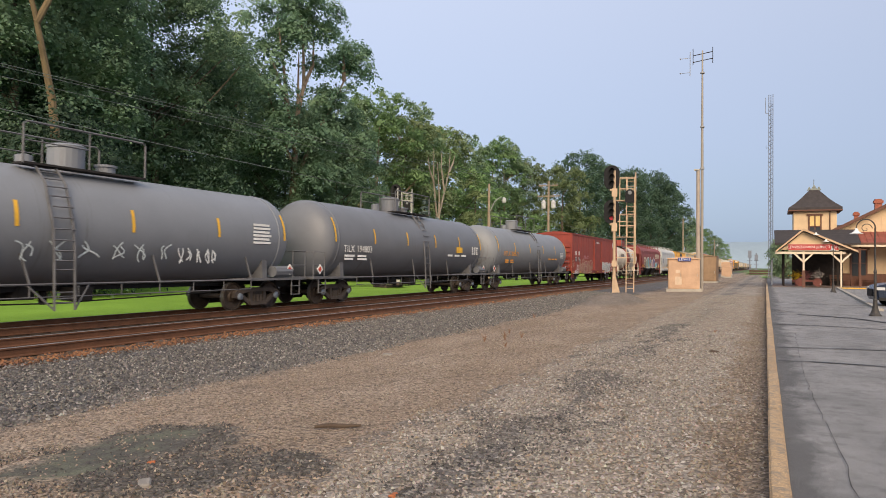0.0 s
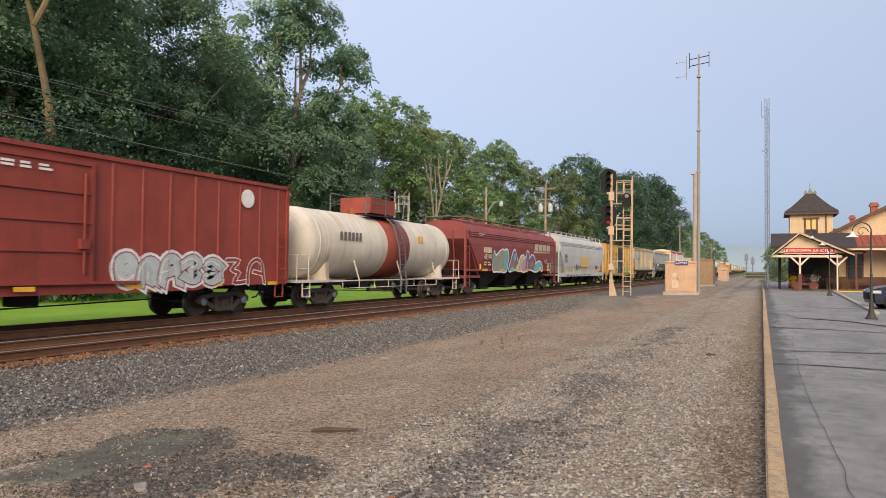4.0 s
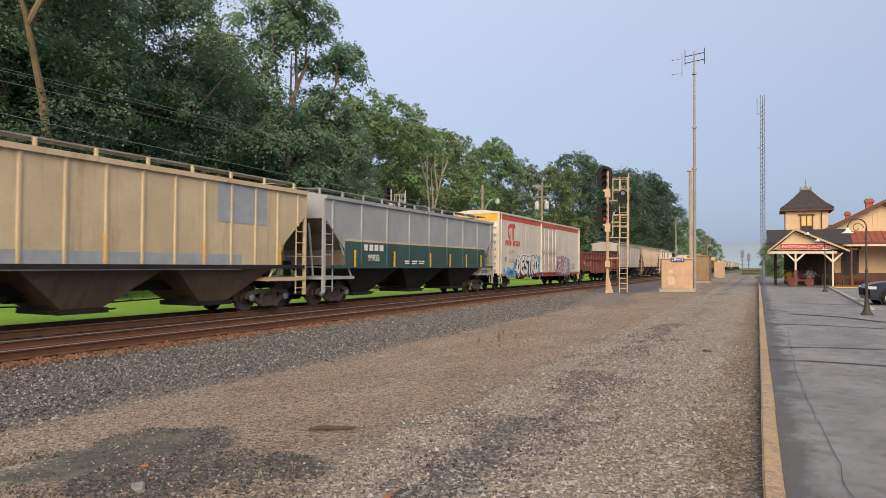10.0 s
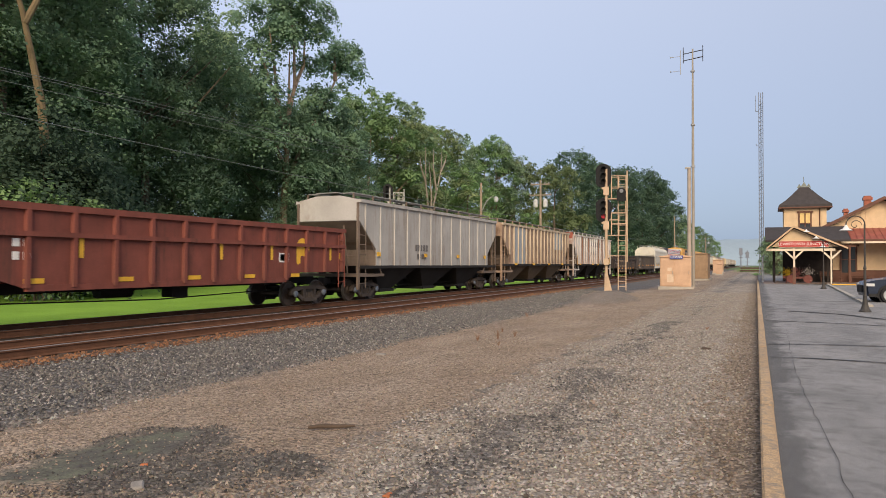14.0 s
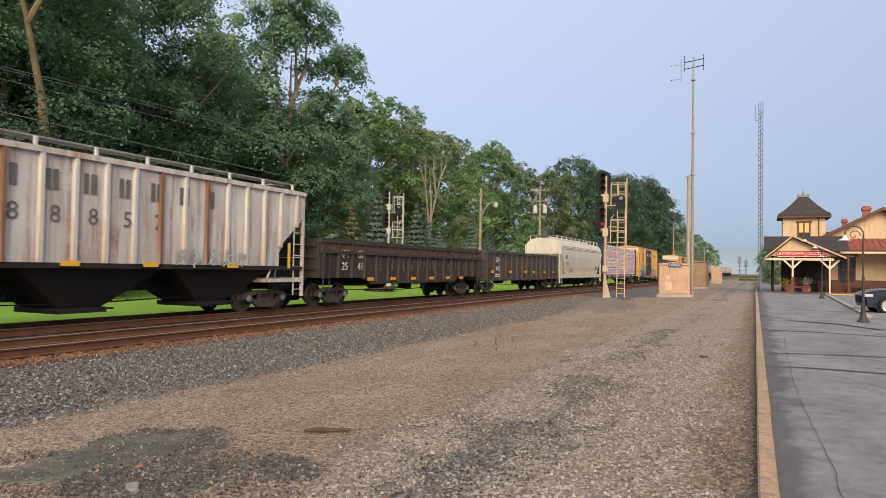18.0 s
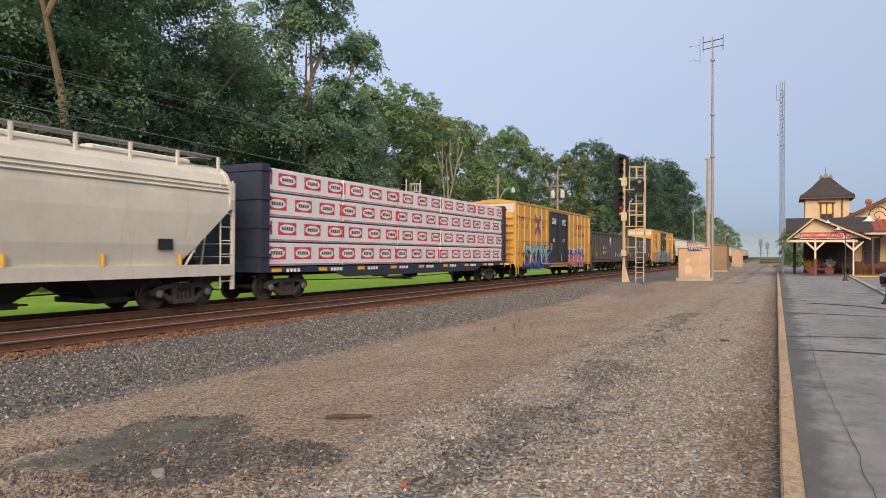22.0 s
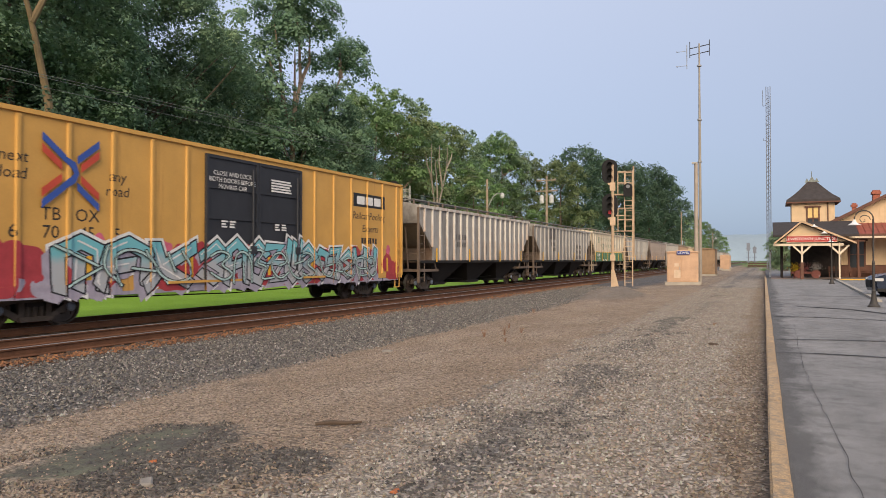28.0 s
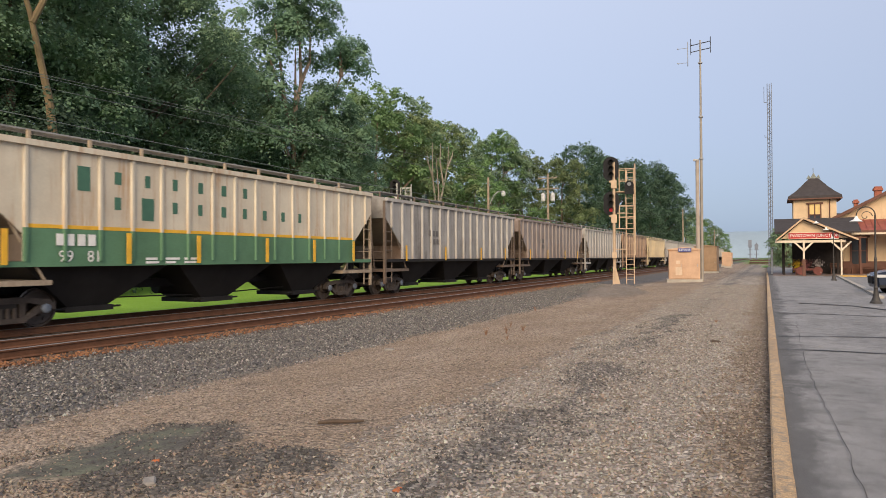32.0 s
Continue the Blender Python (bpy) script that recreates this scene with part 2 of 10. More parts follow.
def ground_material():
    m = bpy.data.materials.new("trackside_ground")
    m.use_nodes = True
    n, l = m.node_tree.nodes, m.node_tree.links
    b = n["Principled BSDF"]
    g = n.new("ShaderNodeNewGeometry")
    sep = n.new("ShaderNodeSeparateXYZ")
    l.new(g.outputs["Position"], sep.inputs[0])

    def tex(scale, detail=5.0, rough=0.6, sx=1.0, sy=1.0):
        t = n.new("ShaderNodeTexNoise")
        t.inputs["Scale"].default_value, t.inputs["Detail"].default_value, t.inputs["Roughness"].default_value = scale, detail, rough
        if (sx, sy) != (1.0, 1.0):
            mp = n.new("ShaderNodeMapping")
            mp.inputs["Scale"].default_value = (sx, sy, 1)
            l.new(g.outputs["Position"], mp.inputs[0])
            l.new(mp.outputs[0], t.inputs["Vector"])
        else:
            l.new(g.outputs["Position"], t.inputs["Vector"])
        return t.outputs["Fac"]

    def rng(v, a, c, lo=0.0, hi=1.0):
        r = n.new("ShaderNodeMapRange")
        for k, q in (("From Min", a), ("From Max", c), ("To Min", lo), ("To Max", hi)):
            r.inputs[k].default_value = q
        l.new(v, r.inputs["Value"])
        return r.outputs["Result"]

    def mth(op, a, c=0.0):
        x = n.new("ShaderNodeMath")
        x.operation = op
        for k, v in ((0, a), (1, c)):
            if isinstance(v, (int, float)):
                x.inputs[k].default_value = v
            else:
                l.new(v, x.inputs[k])
        return x.outputs[0]

    def mix(f, a, c):
        x = n.new("ShaderNodeMix")
        x.data_type = "RGBA"
        for k, v in ((0, f), (6, a), (7, c)):
            if isinstance(v, tuple):
                x.inputs[k].default_value = (*v, 1)
            elif isinstance(v, (int, float)):
                x.inputs[k].default_value = v
            else:
                l.new(v, x.inputs[k])
        return x.outputs[2]

    vor = n.new("ShaderNodeTexVoronoi")
    vor.inputs["Scale"].default_value = 22
    l.new(g.outputs["Position"], vor.inputs["Vector"])
    vs = n.new("ShaderNodeSeparateColor")
    l.new(vor.outputs["Color"], vs.inputs[0])
    xw = mth("ADD", sep.outputs["X"], mth("MULTIPLY", mth("SUBTRACT", tex(0.45), 0.5), 2.2))
    # lot: smooth tan dirt, then a belt of pale gravel towards the kerb with dark wheel ruts in it
    ypos = sep.outputs["Y"]
    xe = mth("ADD", sep.outputs["X"], mth("MULTIPLY", mth("SUBTRACT", tex(1.1, 5.0, 0.65, 1.0, 0.5), 0.5), 1.6))
    dirt = mix(rng(tex(0.8, 5.0, 0.6, 1.0, 0.5), 0.35, 0.65), (0.31, 0.235, 0.168), (0.45, 0.36, 0.275))
    # dark specks paint small pebble shadows into the dirt colour
    dirt = mix(mth("MULTIPLY", rng(tex(14, 4.0), 0.52, 0.6), 0.7), dirt, (0.08, 0.057, 0.042))
    dirt = mix(mth("MULTIPLY", rng(tex(2.6, 5.0, 0.7, 1.0, 0.3), 0.55, 0.66), 0.5), dirt, (0.13, 0.1, 0.078))
    # finer dark specks, the shade in small pits, also only colour
    dirt = mix(mth("MULTIPLY", rng(tex(34, 3.0, 0.6), 0.57, 0.63), 0.75), dirt, (0.1, 0.074, 0.055))
    pale = mix(vs.outputs[0], (0.2, 0.17, 0.14), (0.55, 0.49, 0.415))
    pale = mix(rng(tex(0.9), 0.42, 0.62, 0.0, 0.5), pale, (0.22, 0.165, 0.115))
    dark = mix(vs.outputs[0], (0.07, 0.066, 0.064), (0.25, 0.235, 0.22))
    brown_edge = mix(vs.outputs[0], (0.09, 0.065, 0.045), (0.27, 0.2, 0.14))
    belt = rng(xe, -3.75, -3.2)
    off_rut = mth("ABSOLUTE", mth("ADD", xe, 2.4))
    rut = mth("MULTIPLY", rng(off_rut, 0.6, 0.2), rng(tex(0.9, 5.0, 0.65, 1.0, 0.35), 0.4, 0.56))
    off_line = mth("ABSOLUTE", mth("ADD", xe, 3.6))
    line = mth("MULTIPLY", rng(off_line, 0.16, 0.05), rng(tex(1.2, 5.0, 0.65, 1.0, 0.4), 0.45, 0.58))
    lot = mix(belt, dirt, pale)
    lot = mix(mth("MULTIPLY", mth("MAXIMUM", rut, line), 0.85), lot, dark)
    lot = mix(mth("MULTIPLY", rng(xe, -0.75, -0.2), 0.85), lot, brown_edge)
    # a heap of dark fine stone at the signal's foot
    hx, hy = mth("DIVIDE", mth("ADD", sep.outputs["X"], 7.1), 2.0), mth("DIVIDE", mth("SUBTRACT", ypos, 34.5), 4.4)
    heap = rng(mth("ADD", mth("MULTIPLY", hx, hx), mth("MULTIPLY", hy, hy)), 0.9, 0.6)
    lot = mix(mth("MULTIPLY", heap, 0.6), lot, dark)
    # ballast: dark blue-grey crushed stone
    bal = mix(vs.outputs[0], (0.05, 0.05, 0.052), (0.2, 0.195, 0.195))
    bal = mix(rng(tex(0.6), 0.4, 0.7, 0, 0.6), bal, (0.15, 0.13, 0.11))
    col = mix(rng(xw, -8.6, -7.7), bal, lot)
    # rusty bed between the rails
    bed = mix(rng(tex(2.2), 0.3, 0.7), (0.06, 0.045, 0.035), (0.15, 0.09, 0.055))
    rusty = mix(rng(tex(4.0), 0.4, 0.6), (0.24, 0.112, 0.05), (0.12, 0.07, 0.045))
    col = mix(rng(sep.outputs["X"], -11.45, -11.3), rusty, col)
    col = mix(rng(sep.outputs["X"], -11.9, -11.7), bed, col)
    # dark gaps between the stones: crevice shade painted into the colour
    gap = mth("MULTIPLY", rng(vor.outputs["Distance"], 0.4, 0.6), 0.4)
    col = mix(gap, col, (0.045, 0.037, 0.031))
    # lawn
    grass = mix(rng(tex(0.35), 0.3, 0.7), (0.17, 0.31, 0.03), (0.25, 0.42, 0.05))
    grass = mix(mth("MULTIPLY", rng(tex(30), 0.4, 0.6), 0.35), grass, (0.08, 0.18, 0.015))
    col = mix(rng(xw, -20.3, -19.5), grass, col)
    # dark damp gravel and the grey-green silt of a dried puddle, with ragged edges
    rag = mth("MULTIPLY", mth("SUBTRACT", tex(2.4, 6.0, 0.7), 0.5), 3.0)

    def blot(cx, cy, ax, ay):
        u, v = mth("DIVIDE", mth("SUBTRACT", sep.outputs["X"], cx), ax), mth("DIVIDE", mth("SUBTRACT", ypos, cy), ay)
        return mth("ADD", mth("ADD", mth("MULTIPLY", u, u), mth("MULTIPLY", v, v)), rag)

    wet = rng(blot(-5.8, 4.6, 0.52, 1.05), 1.3, 0.5)
    damp = mth("MAXIMUM", rng(blot(-4.75, 4.4, 0.85, 0.75), 1.15, 0.6), mth("MAXIMUM", rng(blot(-5.6, 5.2, 0.8, 0.75), 1.2, 0.6), rng(blot(-3.95, 5.0, 0.5, 0.4), 1.1, 0.6)))
    silt = mix(rng(tex(1.6), 0.42, 0.6), (0.085, 0.08, 0.07), (0.13, 0.135, 0.095))
    silt = mix(mth("MULTIPLY", rng(tex(9.0, 5.0, 0.7), 0.5, 0.62), 0.6), silt, (0.05, 0.046, 0.04))
    col = mix(mth("MULTIPLY", damp, 0.85), col, mix(vs.outputs[0], (0.035, 0.033, 0.031), (0.15, 0.14, 0.125)))
    col = mix(wet, col, silt)
    # far country is green
    col = mix(rng(sep.outputs["Y"], 230, 300), col, (0.09, 0.13, 0.05))
    l.new(col, b.inputs["Base Color"])
    b.inputs["Specular IOR Level"].default_value = 0.25
    l.new(rng(wet, 0, 1, 0.92, 0.85), b.inputs["Roughness"])
    bp = n.new("ShaderNodeBump")
    bp.inputs["Distance"].default_value = 0.03
    l.new(rng(wet, 0, 1, 0.8, 0.35), bp.inputs["Strength"])
    l.new(mth("ADD", mth("MULTIPLY", vor.outputs["Distance"], -1.0), mth("MULTIPLY", tex(40, 3.0), 0.6)), bp.inputs["Height"])
    l.new(bp.outputs["Normal"], b.inputs["Normal"])
    return m


xs = sorted({*(-400, -250, -150, -90, -60, -45, -35, -28, -24), *[-21 + 0.6 * k for k in range(17)], *[-11 + 0.25 * k for k in range(46)], 0.6, 2, 6, 14, 30, 60, 120, 250, 400})
ys = sorted({*(-60, -30, -12, -5), *[0.5 * k for k in range(60)], *[30 + 1.0 * k for k in range(30)], *(62, 66, 70, 76, 84, 95, 110, 130, 160, 200, 250, 320, 420, 600, 900, 1500)})
verts = [(x, y, ground_z(x, y)) for y in ys for x in xs]
w = len(xs)
faces = [(j * w + i, j * w + i + 1, (j + 1) * w + i + 1, (j + 1) * w + i) for j in range(len(ys) - 1) for i in range(w - 1)]
me = bpy.data.meshes.new("ground")
me.from_pydata(verts, [], faces)
me.materials.append(ground_material())
me.polygons.foreach_set("use_smooth", [True] * len(faces))
ground = tagged(new("ground", me), "brown gravel lot, grey ballast and bright green lawn", "ground", "", "structure")

# ---- rails and ties of the two tracks ----
rail_rust = mat("rusty_rail_side", (0.13, 0.06, 0.032), 0.8, 0.1, 0.3, 3.0, 30, 0.2, space="World")
rail_shine = mat("worn_rail_top", (0.34, 0.3, 0.27), 0.42, 0.8, 0.15, 0.5, 20, 0.02, space="World")
tie_wood = mat("weathered_tie", (0.06, 0.045, 0.036), 0.9, 0, 0.4, 2.0, 30, 0.4, per_piece=0.35, space="World")
NEAR_TRACK_X = -13.15
RAIL = [(-0.07, -0.18), (0.07, -0.18), (0.07, -0.165), (0.012, -0.145), (0.01, -0.045), (0.036, -0.035), (0.036, -0.008), (0.028, 0.0), (-0.028, 0.0), (-0.036, -0.008), (-0.036, -0.035), (-0.01, -0.045), (-0.012, -0.145), (-0.07, -0.165)]
for name, cx, n_ties in (("near_track", NEAR_TRACK_X, 110), ("far_track", TRACK_X, 60)):
    trk = thing(name, "rusty railway track with worn bright rail tops", "railway track", pose(cx, 0, 0), "", "structure")
    for s in (-1, 1):
        bm = bmesh.new()
        prism(bm, RAIL, "y", -60, 900)
        me = mesh_of(bm, [rail_rust, rail_shine], False, "rail")
        for p in me.polygons:
            if p.center.z > -0.006:
                p.material_index = 1
        part("rail", me, None, trk).matrix_basis = pose(s * 0.753, 0, 0)
    bm = bmesh.new()
    box(bm, -1.3, 1.3, -0.11, 0.11, -0.33, -0.175)
    bmesh.ops.bevel(bm, geom=bm.edges[:], offset=0.012, segments=1, affect="EDGES")
    tie = mesh_of(bm, tie_wood, False, "tie")
    rnd = random.Random(8)
    for k in range(n_ties):
        part("tie", tie, None, trk).matrix_basis = pose(rnd.uniform(-0.05, 0.05), 2.0 + 0.53 * k, rnd.uniform(-0.012, 0.006), 0, 0, rnd.uniform(-1.2, 1.2))

# ---- loose stones: crushed ballast on the shoulder, gravel over the lot ----
def stone_material(name, shades):
    m = bpy.data.materials.new(name)
    m.use_nodes = True
    n, l = m.node_tree.nodes, m.node_tree.links
    g, r = n.new("ShaderNodeNewGeometry"), n.new("ShaderNodeValToRGB")
    r.color_ramp.interpolation = "LINEAR"
    for k, c in enumerate(shades):
        e = r.color_ramp.elements[k] if k < 2 else r.color_ramp.elements.new(k / (len(shades) - 1))
        e.position, e.color = k / (len(shades) - 1), (*c, 1)
    l.new(g.outputs["Random Per Island"], r.inputs[0])
    t = n.new("ShaderNodeTexNoise")
    t.inputs["Scale"].default_value = 60
    l.new(g.outputs["Position"], t.inputs["Vector"])
    x = n.new("ShaderNodeMix")
    x.data_type, x.blend_type = "RGBA", "MULTIPLY"
    x.inputs[0].default_value = 0.5
    l.new(r.outputs[0], x.inputs[6])
    l.new(t.outputs["Color"], x.inputs[7])
    l.new(x.outputs[2], n["Principled BSDF"].inputs["Base Color"])
    n["Principled BSDF"].inputs["Roughness"].default_value = 0.85
    return m


def stones(name, label, places, sizes, seed, material):
    """Sharp-edged stones, six faces each, half sunk in the ground."""
    rng = np.random.default_rng(seed)
    n = len(places)
    base = np.array(((1, 0, 0), (-1, 0, 0), (0, 1, 0), (0, -1, 0), (0, 0, 1), (0, 0, -1)), float)
    v = base[None] * rng.uniform(0.55, 1.25, (n, 6, 1)) + rng.normal(0, 0.16, (n, 6, 3))
    a = rng.uniform(0, math.tau, n)
    c, s = np.cos(a)[:, None], np.sin(a)[:, None]
    x, y = v[:, :, 0] * c - v[:, :, 1] * s, v[:, :, 0] * s + v[:, :, 1] * c
    v = np.stack((x * 1.2, y, v[:, :, 2] * 0.95), 2) * (np.array(sizes) / 2)[:, None, None]
    v += np.array(places)[:, None, :]
    v[:, 5] = v[:, 4] + rng.normal(0, 0.35, (n, 3)) * np.array((1, 1, 0.2)) * (np.array(sizes) / 2)[:, None]
    tri = np.array(((0, 2, 4), (2, 5, 4), (2, 1, 5), (1, 3, 5), (3, 4, 5), (3, 0, 4)))
    f = (tri[None] + 6 * np.arange(n)[:, None, None]).reshape(-1, 3)
    me = bpy.data.meshes.new(name)
    me.from_pydata(v.reshape(-1, 3), [], f)
    me.materials.append(material)
    return tagged(new(name, me), label, "stones", "", "stuff")


rng = np.random.default_rng(5)
pl, sz = [], []
for _ in range(78000):
    y = -4 + 52 * rng.uniform() ** 1.5
    x = rng.uniform(-11.75, -7.75) + 0.5 * noise.noise((0, y * 0.5, 7)) + 0.25 * noise.noise((0, y * 2.1, 8))
    if x > -8.4 and rng.uniform() < (x + 8.4) / 0.9:
        continue
    d = rng.uniform(0.024, 0.062)
    pl.append((x, y, ground_z(x, y) + 0.16 * d))
    sz.append(d)
stones("ballast_stones", "blue-grey crushed stone ballast on the track shoulder", pl, sz, 6,
       stone_material("ballast_stone", ((0.035, 0.034, 0.034), (0.115, 0.11, 0.106), (0.2, 0.188, 0.174), (0.065, 0.061, 0.058), (0.28, 0.26, 0.235), (0.15, 0.128, 0.106), (0.46, 0.435, 0.4))))
heaps = {"damp": ([], []), "brown": ([], []), "pale": ([], []), "dark": ([], []), "edge": ([], [])}
for _ in range(330000):
    y = -4 + 50 * rng.uniform() ** 1.9
    x = rng.uniform(-7.9, -0.02)
    ragged = 1.3 * noise.noise((x * 2.2, y * 2.2, 5))
    xe = x + 0.5 * noise.noise((x * 1.1, y * 0.5, 2)) + 0.4 * noise.noise((x * 3, y * 2, 4)) + rng.normal(0, 0.16)
    blots = [((x - cx) / ax) ** 2 + ((y - cy) / ay) ** 2 + ragged for cx, cy, ax, ay in ((-4.75, 4.4, 0.95, 0.8), (-5.6, 5.2, 0.8, 0.7), (-3.95, 5.0, 0.5, 0.4))]
    big = 1.0
    if ((x + 5.8) / 0.52) ** 2 + ((y - 4.6) / 1.05) ** 2 + ragged < 1:
        kind, want, big = ("damp" if rng.uniform() < 0.6 else "brown"), 0.22, 0.7
    elif min(blots) < 1:
        kind, want, big = ("damp" if rng.uniform() < 0.9 else "brown"), 0.85, 0.95
    elif x > -0.55 + 0.3 * ragged:
        kind, want = "edge", 0.7
    elif abs(xe + 2.4) < 0.5 and noise.noise((x * 0.9, y * 0.35, 9)) + 0.7 * noise.noise((x * 3.1, y * 1.3, 15)) > max(-0.4, 0.02 * (y - 18)):
        kind, want = ("dark" if rng.uniform() < 0.72 else "pale"), 0.95
    elif xe > -3.5:
        kind, want, big = ("pale" if rng.uniform() < 0.85 else "brown"), 0.97, 1.02
    elif y < 4.6 and x > -6.6:
        kind, want, big = ("edge" if rng.uniform() < 0.7 else "damp"), 0.9, 1.05
    else:
        kind, want, big = "brown", 0.36 + 0.6 * max(0, noise.noise((x * 0.8, y * 0.3, 12)) + 0.4 * noise.noise((x * 2.5, y, 13))), 0.72
    if rng.uniform() > want:
        continue
    d = rng.uniform(0.013, 0.04) * big * (1.3 if rng.uniform() < 0.1 else 1)
    heaps[kind][0].append((x, y, ground_z(x, y) + 0.16 * d))
    heaps[kind][1].append(d)
for kind, label, seed, shades in (("brown", "small tan-brown gravel strewn over the dirt lot", 7, ((0.15, 0.112, 0.082), (0.35, 0.262, 0.19), (0.41, 0.32, 0.235), (0.27, 0.205, 0.15), (0.45, 0.36, 0.275), (0.09, 0.066, 0.05), (0.54, 0.46, 0.37))),
                                  ("pale", "pale grey-beige coarse gravel beside the kerb", 8, ((0.1, 0.088, 0.077), (0.36, 0.325, 0.285), (0.19, 0.167, 0.146), (0.46, 0.425, 0.38), (0.13, 0.112, 0.097), (0.38, 0.325, 0.265), (0.58, 0.55, 0.5))),
                                  ("dark", "dark blue-grey gravel in damp patches and wheel ruts", 9, ((0.035, 0.033, 0.033), (0.09, 0.086, 0.083), (0.15, 0.14, 0.132), (0.06, 0.055, 0.053), (0.24, 0.215, 0.195), (0.045, 0.041, 0.039), (0.36, 0.33, 0.3))),
                                  ("damp", "dark damp gravel round the dried puddle", 14, ((0.03, 0.028, 0.027), (0.075, 0.07, 0.066), (0.12, 0.11, 0.1), (0.05, 0.046, 0.044), (0.17, 0.15, 0.13), (0.24, 0.22, 0.19))),
                                  ("edge", "brown earthy gravel along the kerb's foot", 10, ((0.1, 0.075, 0.055), (0.24, 0.18, 0.13), (0.36, 0.3, 0.235), (0.17, 0.13, 0.098), (0.46, 0.4, 0.33)))):
    stones("gravel_stones", label, *heaps[kind], seed, stone_material(kind + "_gravel_stone", shades))
# ---- the freight train: cars on the far track, local y along the rails, +x the side that faces the platform, z from the rail top ----
SPEED = 14.15
HALF = {}
SKIN = {}
CARS = []

steel_dark = mat("dark_steel", (0.028, 0.024, 0.021), 0.7, 0.2, 0.4, 2.0, 40)
wheel_steel = mat("wheel_steel", (0.085, 0.065, 0.052), 0.6, 0.4, 0.4, 3.0, 30)
rim_steel = mat("wheel_tread", (0.22, 0.2, 0.18), 0.35, 0.8, 0.2)
truck_iron = mat("truck_iron", (0.08, 0.064, 0.053), 0.75, 0.2, 0.5, 2.5, 30, 0.3)
under_black = mat("underframe_black", (0.022, 0.02, 0.019), 0.8, 0.1, 0.4, 1.2, 25)
cap_blue = mat("axle_cap_grey", (0.2, 0.23, 0.27), 0.5, 0.3)
safety_yellow = mat("safety_yellow", (0.75, 0.42, 0.04), 0.5, 0, 0.15)
paint_white = mat("white_paint", (0.75, 0.74, 0.7), 0.55, 0, 0.12)
paint_black = mat("black_paint", (0.02, 0.02, 0.022), 0.5, 0, 0.2)
grating = mat("galvanised_grating", (0.3, 0.29, 0.27), 0.55, 0.5, 0.3)


def side(y, z, x):
    """The pose of lettering on the platform side of a car."""
    return Matrix(((0, 0, 1, x), (1, 0, 0, y), (0, 1, 0, z), (0, 0, 0, 1)))


def _wheelset_mesh():
    bm = bmesh.new()
    for s in (-1, 1):
        w = [(0.10, s * 0.66), (0.44, s * 0.66), (0.485, s * 0.675), (0.485, s * 0.70), (0.462, s * 0.705), (0.452, s * 0.80), (0.405, s * 0.80),
             (0.39, s * 0.755), (0.20, s * 0.735), (0.17, s * 0.80), (0.1, s * 0.80)]
        lathe(bm, w, "x", 28)
    tube(bm, [(-1.05, 0, 0), (1.05, 0, 0)], 0.085, 10)
    # two worn marks on each plate, so that the turning shows
    for s in (-1, 1):
        for a in (0.4, 2.5):
            cbox(bm, Matrix.Translation((s * 0.765, 0.3 * math.cos(a), 0.3 * math.sin(a))), 0.03, 0.05, 0.09)
    me = mesh_of(bm, [wheel_steel, rim_steel], False, "wheelset")
    for p in me.polygons:
        c = p.center
        if math.hypot(c.y, c.z) > 0.44:
            p.material_index = 1
    return me


def _side_frame_mesh():
    bm = bmesh.new()
    # arch bar casting with its two windows, spring nest between
    prism(bm, [(-1.12, 0.56), (-0.98, 0.66), (-0.45, 0.74), (0.45, 0.74), (0.98, 0.66), (1.12, 0.56), (1.12, 0.42), (0.92, 0.40), (0.86, 0.52),
               (0.5, 0.6), (-0.5, 0.6), (-0.86, 0.52), (-0.92, 0.40), (-1.12, 0.42)], "x", -0.07, 0.07)
    for s in (-1, 1):
        prism(bm, [(s * 0.9, 0.46), (s * 0.42, 0.17), (s * 0.38, 0.3), (s * 0.78, 0.55)], "x", -0.06, 0.06)
        prism(bm, [(s * 0.26, 0.62), (s * 0.4, 0.62), (s * 0.4, 0.25), (s * 0.26, 0.25)], "x", -0.065, 0.065)
    prism(bm, [(-0.44, 0.27), (0.44, 0.27), (0.38, 0.15), (-0.38, 0.15)], "x", -0.11, 0.11)
    for k in (-0.16, 0, 0.16):
        tube(bm, [(0.02, k, 0.27), (0.02, k, 0.5)], 0.065, 8)
    return mesh_of(bm, truck_iron, False, "side_frame")


def _bolster_mesh():
    bm = bmesh.new()
    box(bm, -1.05, 1.05, -0.2, 0.2, 0.48, 0.68)
    tube(bm, [(0, 0, 0.66), (0, 0, 0.8)], 0.2, 12)
    box(bm, -0.6, 0.6, -0.55, -0.45, 0.3, 0.42)
    box(bm, -0.6, 0.6, 0.45, 0.55, 0.3, 0.42)
    return mesh_of(bm, steel_dark, False, "bolster")


def _cap_mesh():
    bm = bmesh.new()
    lathe(bm, [(0.115, 0), (0.115, 0.05), (0.07, 0.075), (0.03, 0.08)], "x", 12)
    return mesh_of(bm, cap_blue, False, "axle_cap")


def _coupler_mesh():
    bm = bmesh.new()
    box(bm, -0.1, 0.1, -0.75, 0.35, 0.72, 0.95)
    box(bm, -0.17, 0.17, 0.3, 0.66, 0.68, 0.99)
    tube(bm, [(0.35, 0.1, 0.75), (0.37, 0.4, 0.45), (0.3, 0.7, 0.42)], 0.028, 6)
    return mesh_of(bm, steel_dark, False, "coupler")


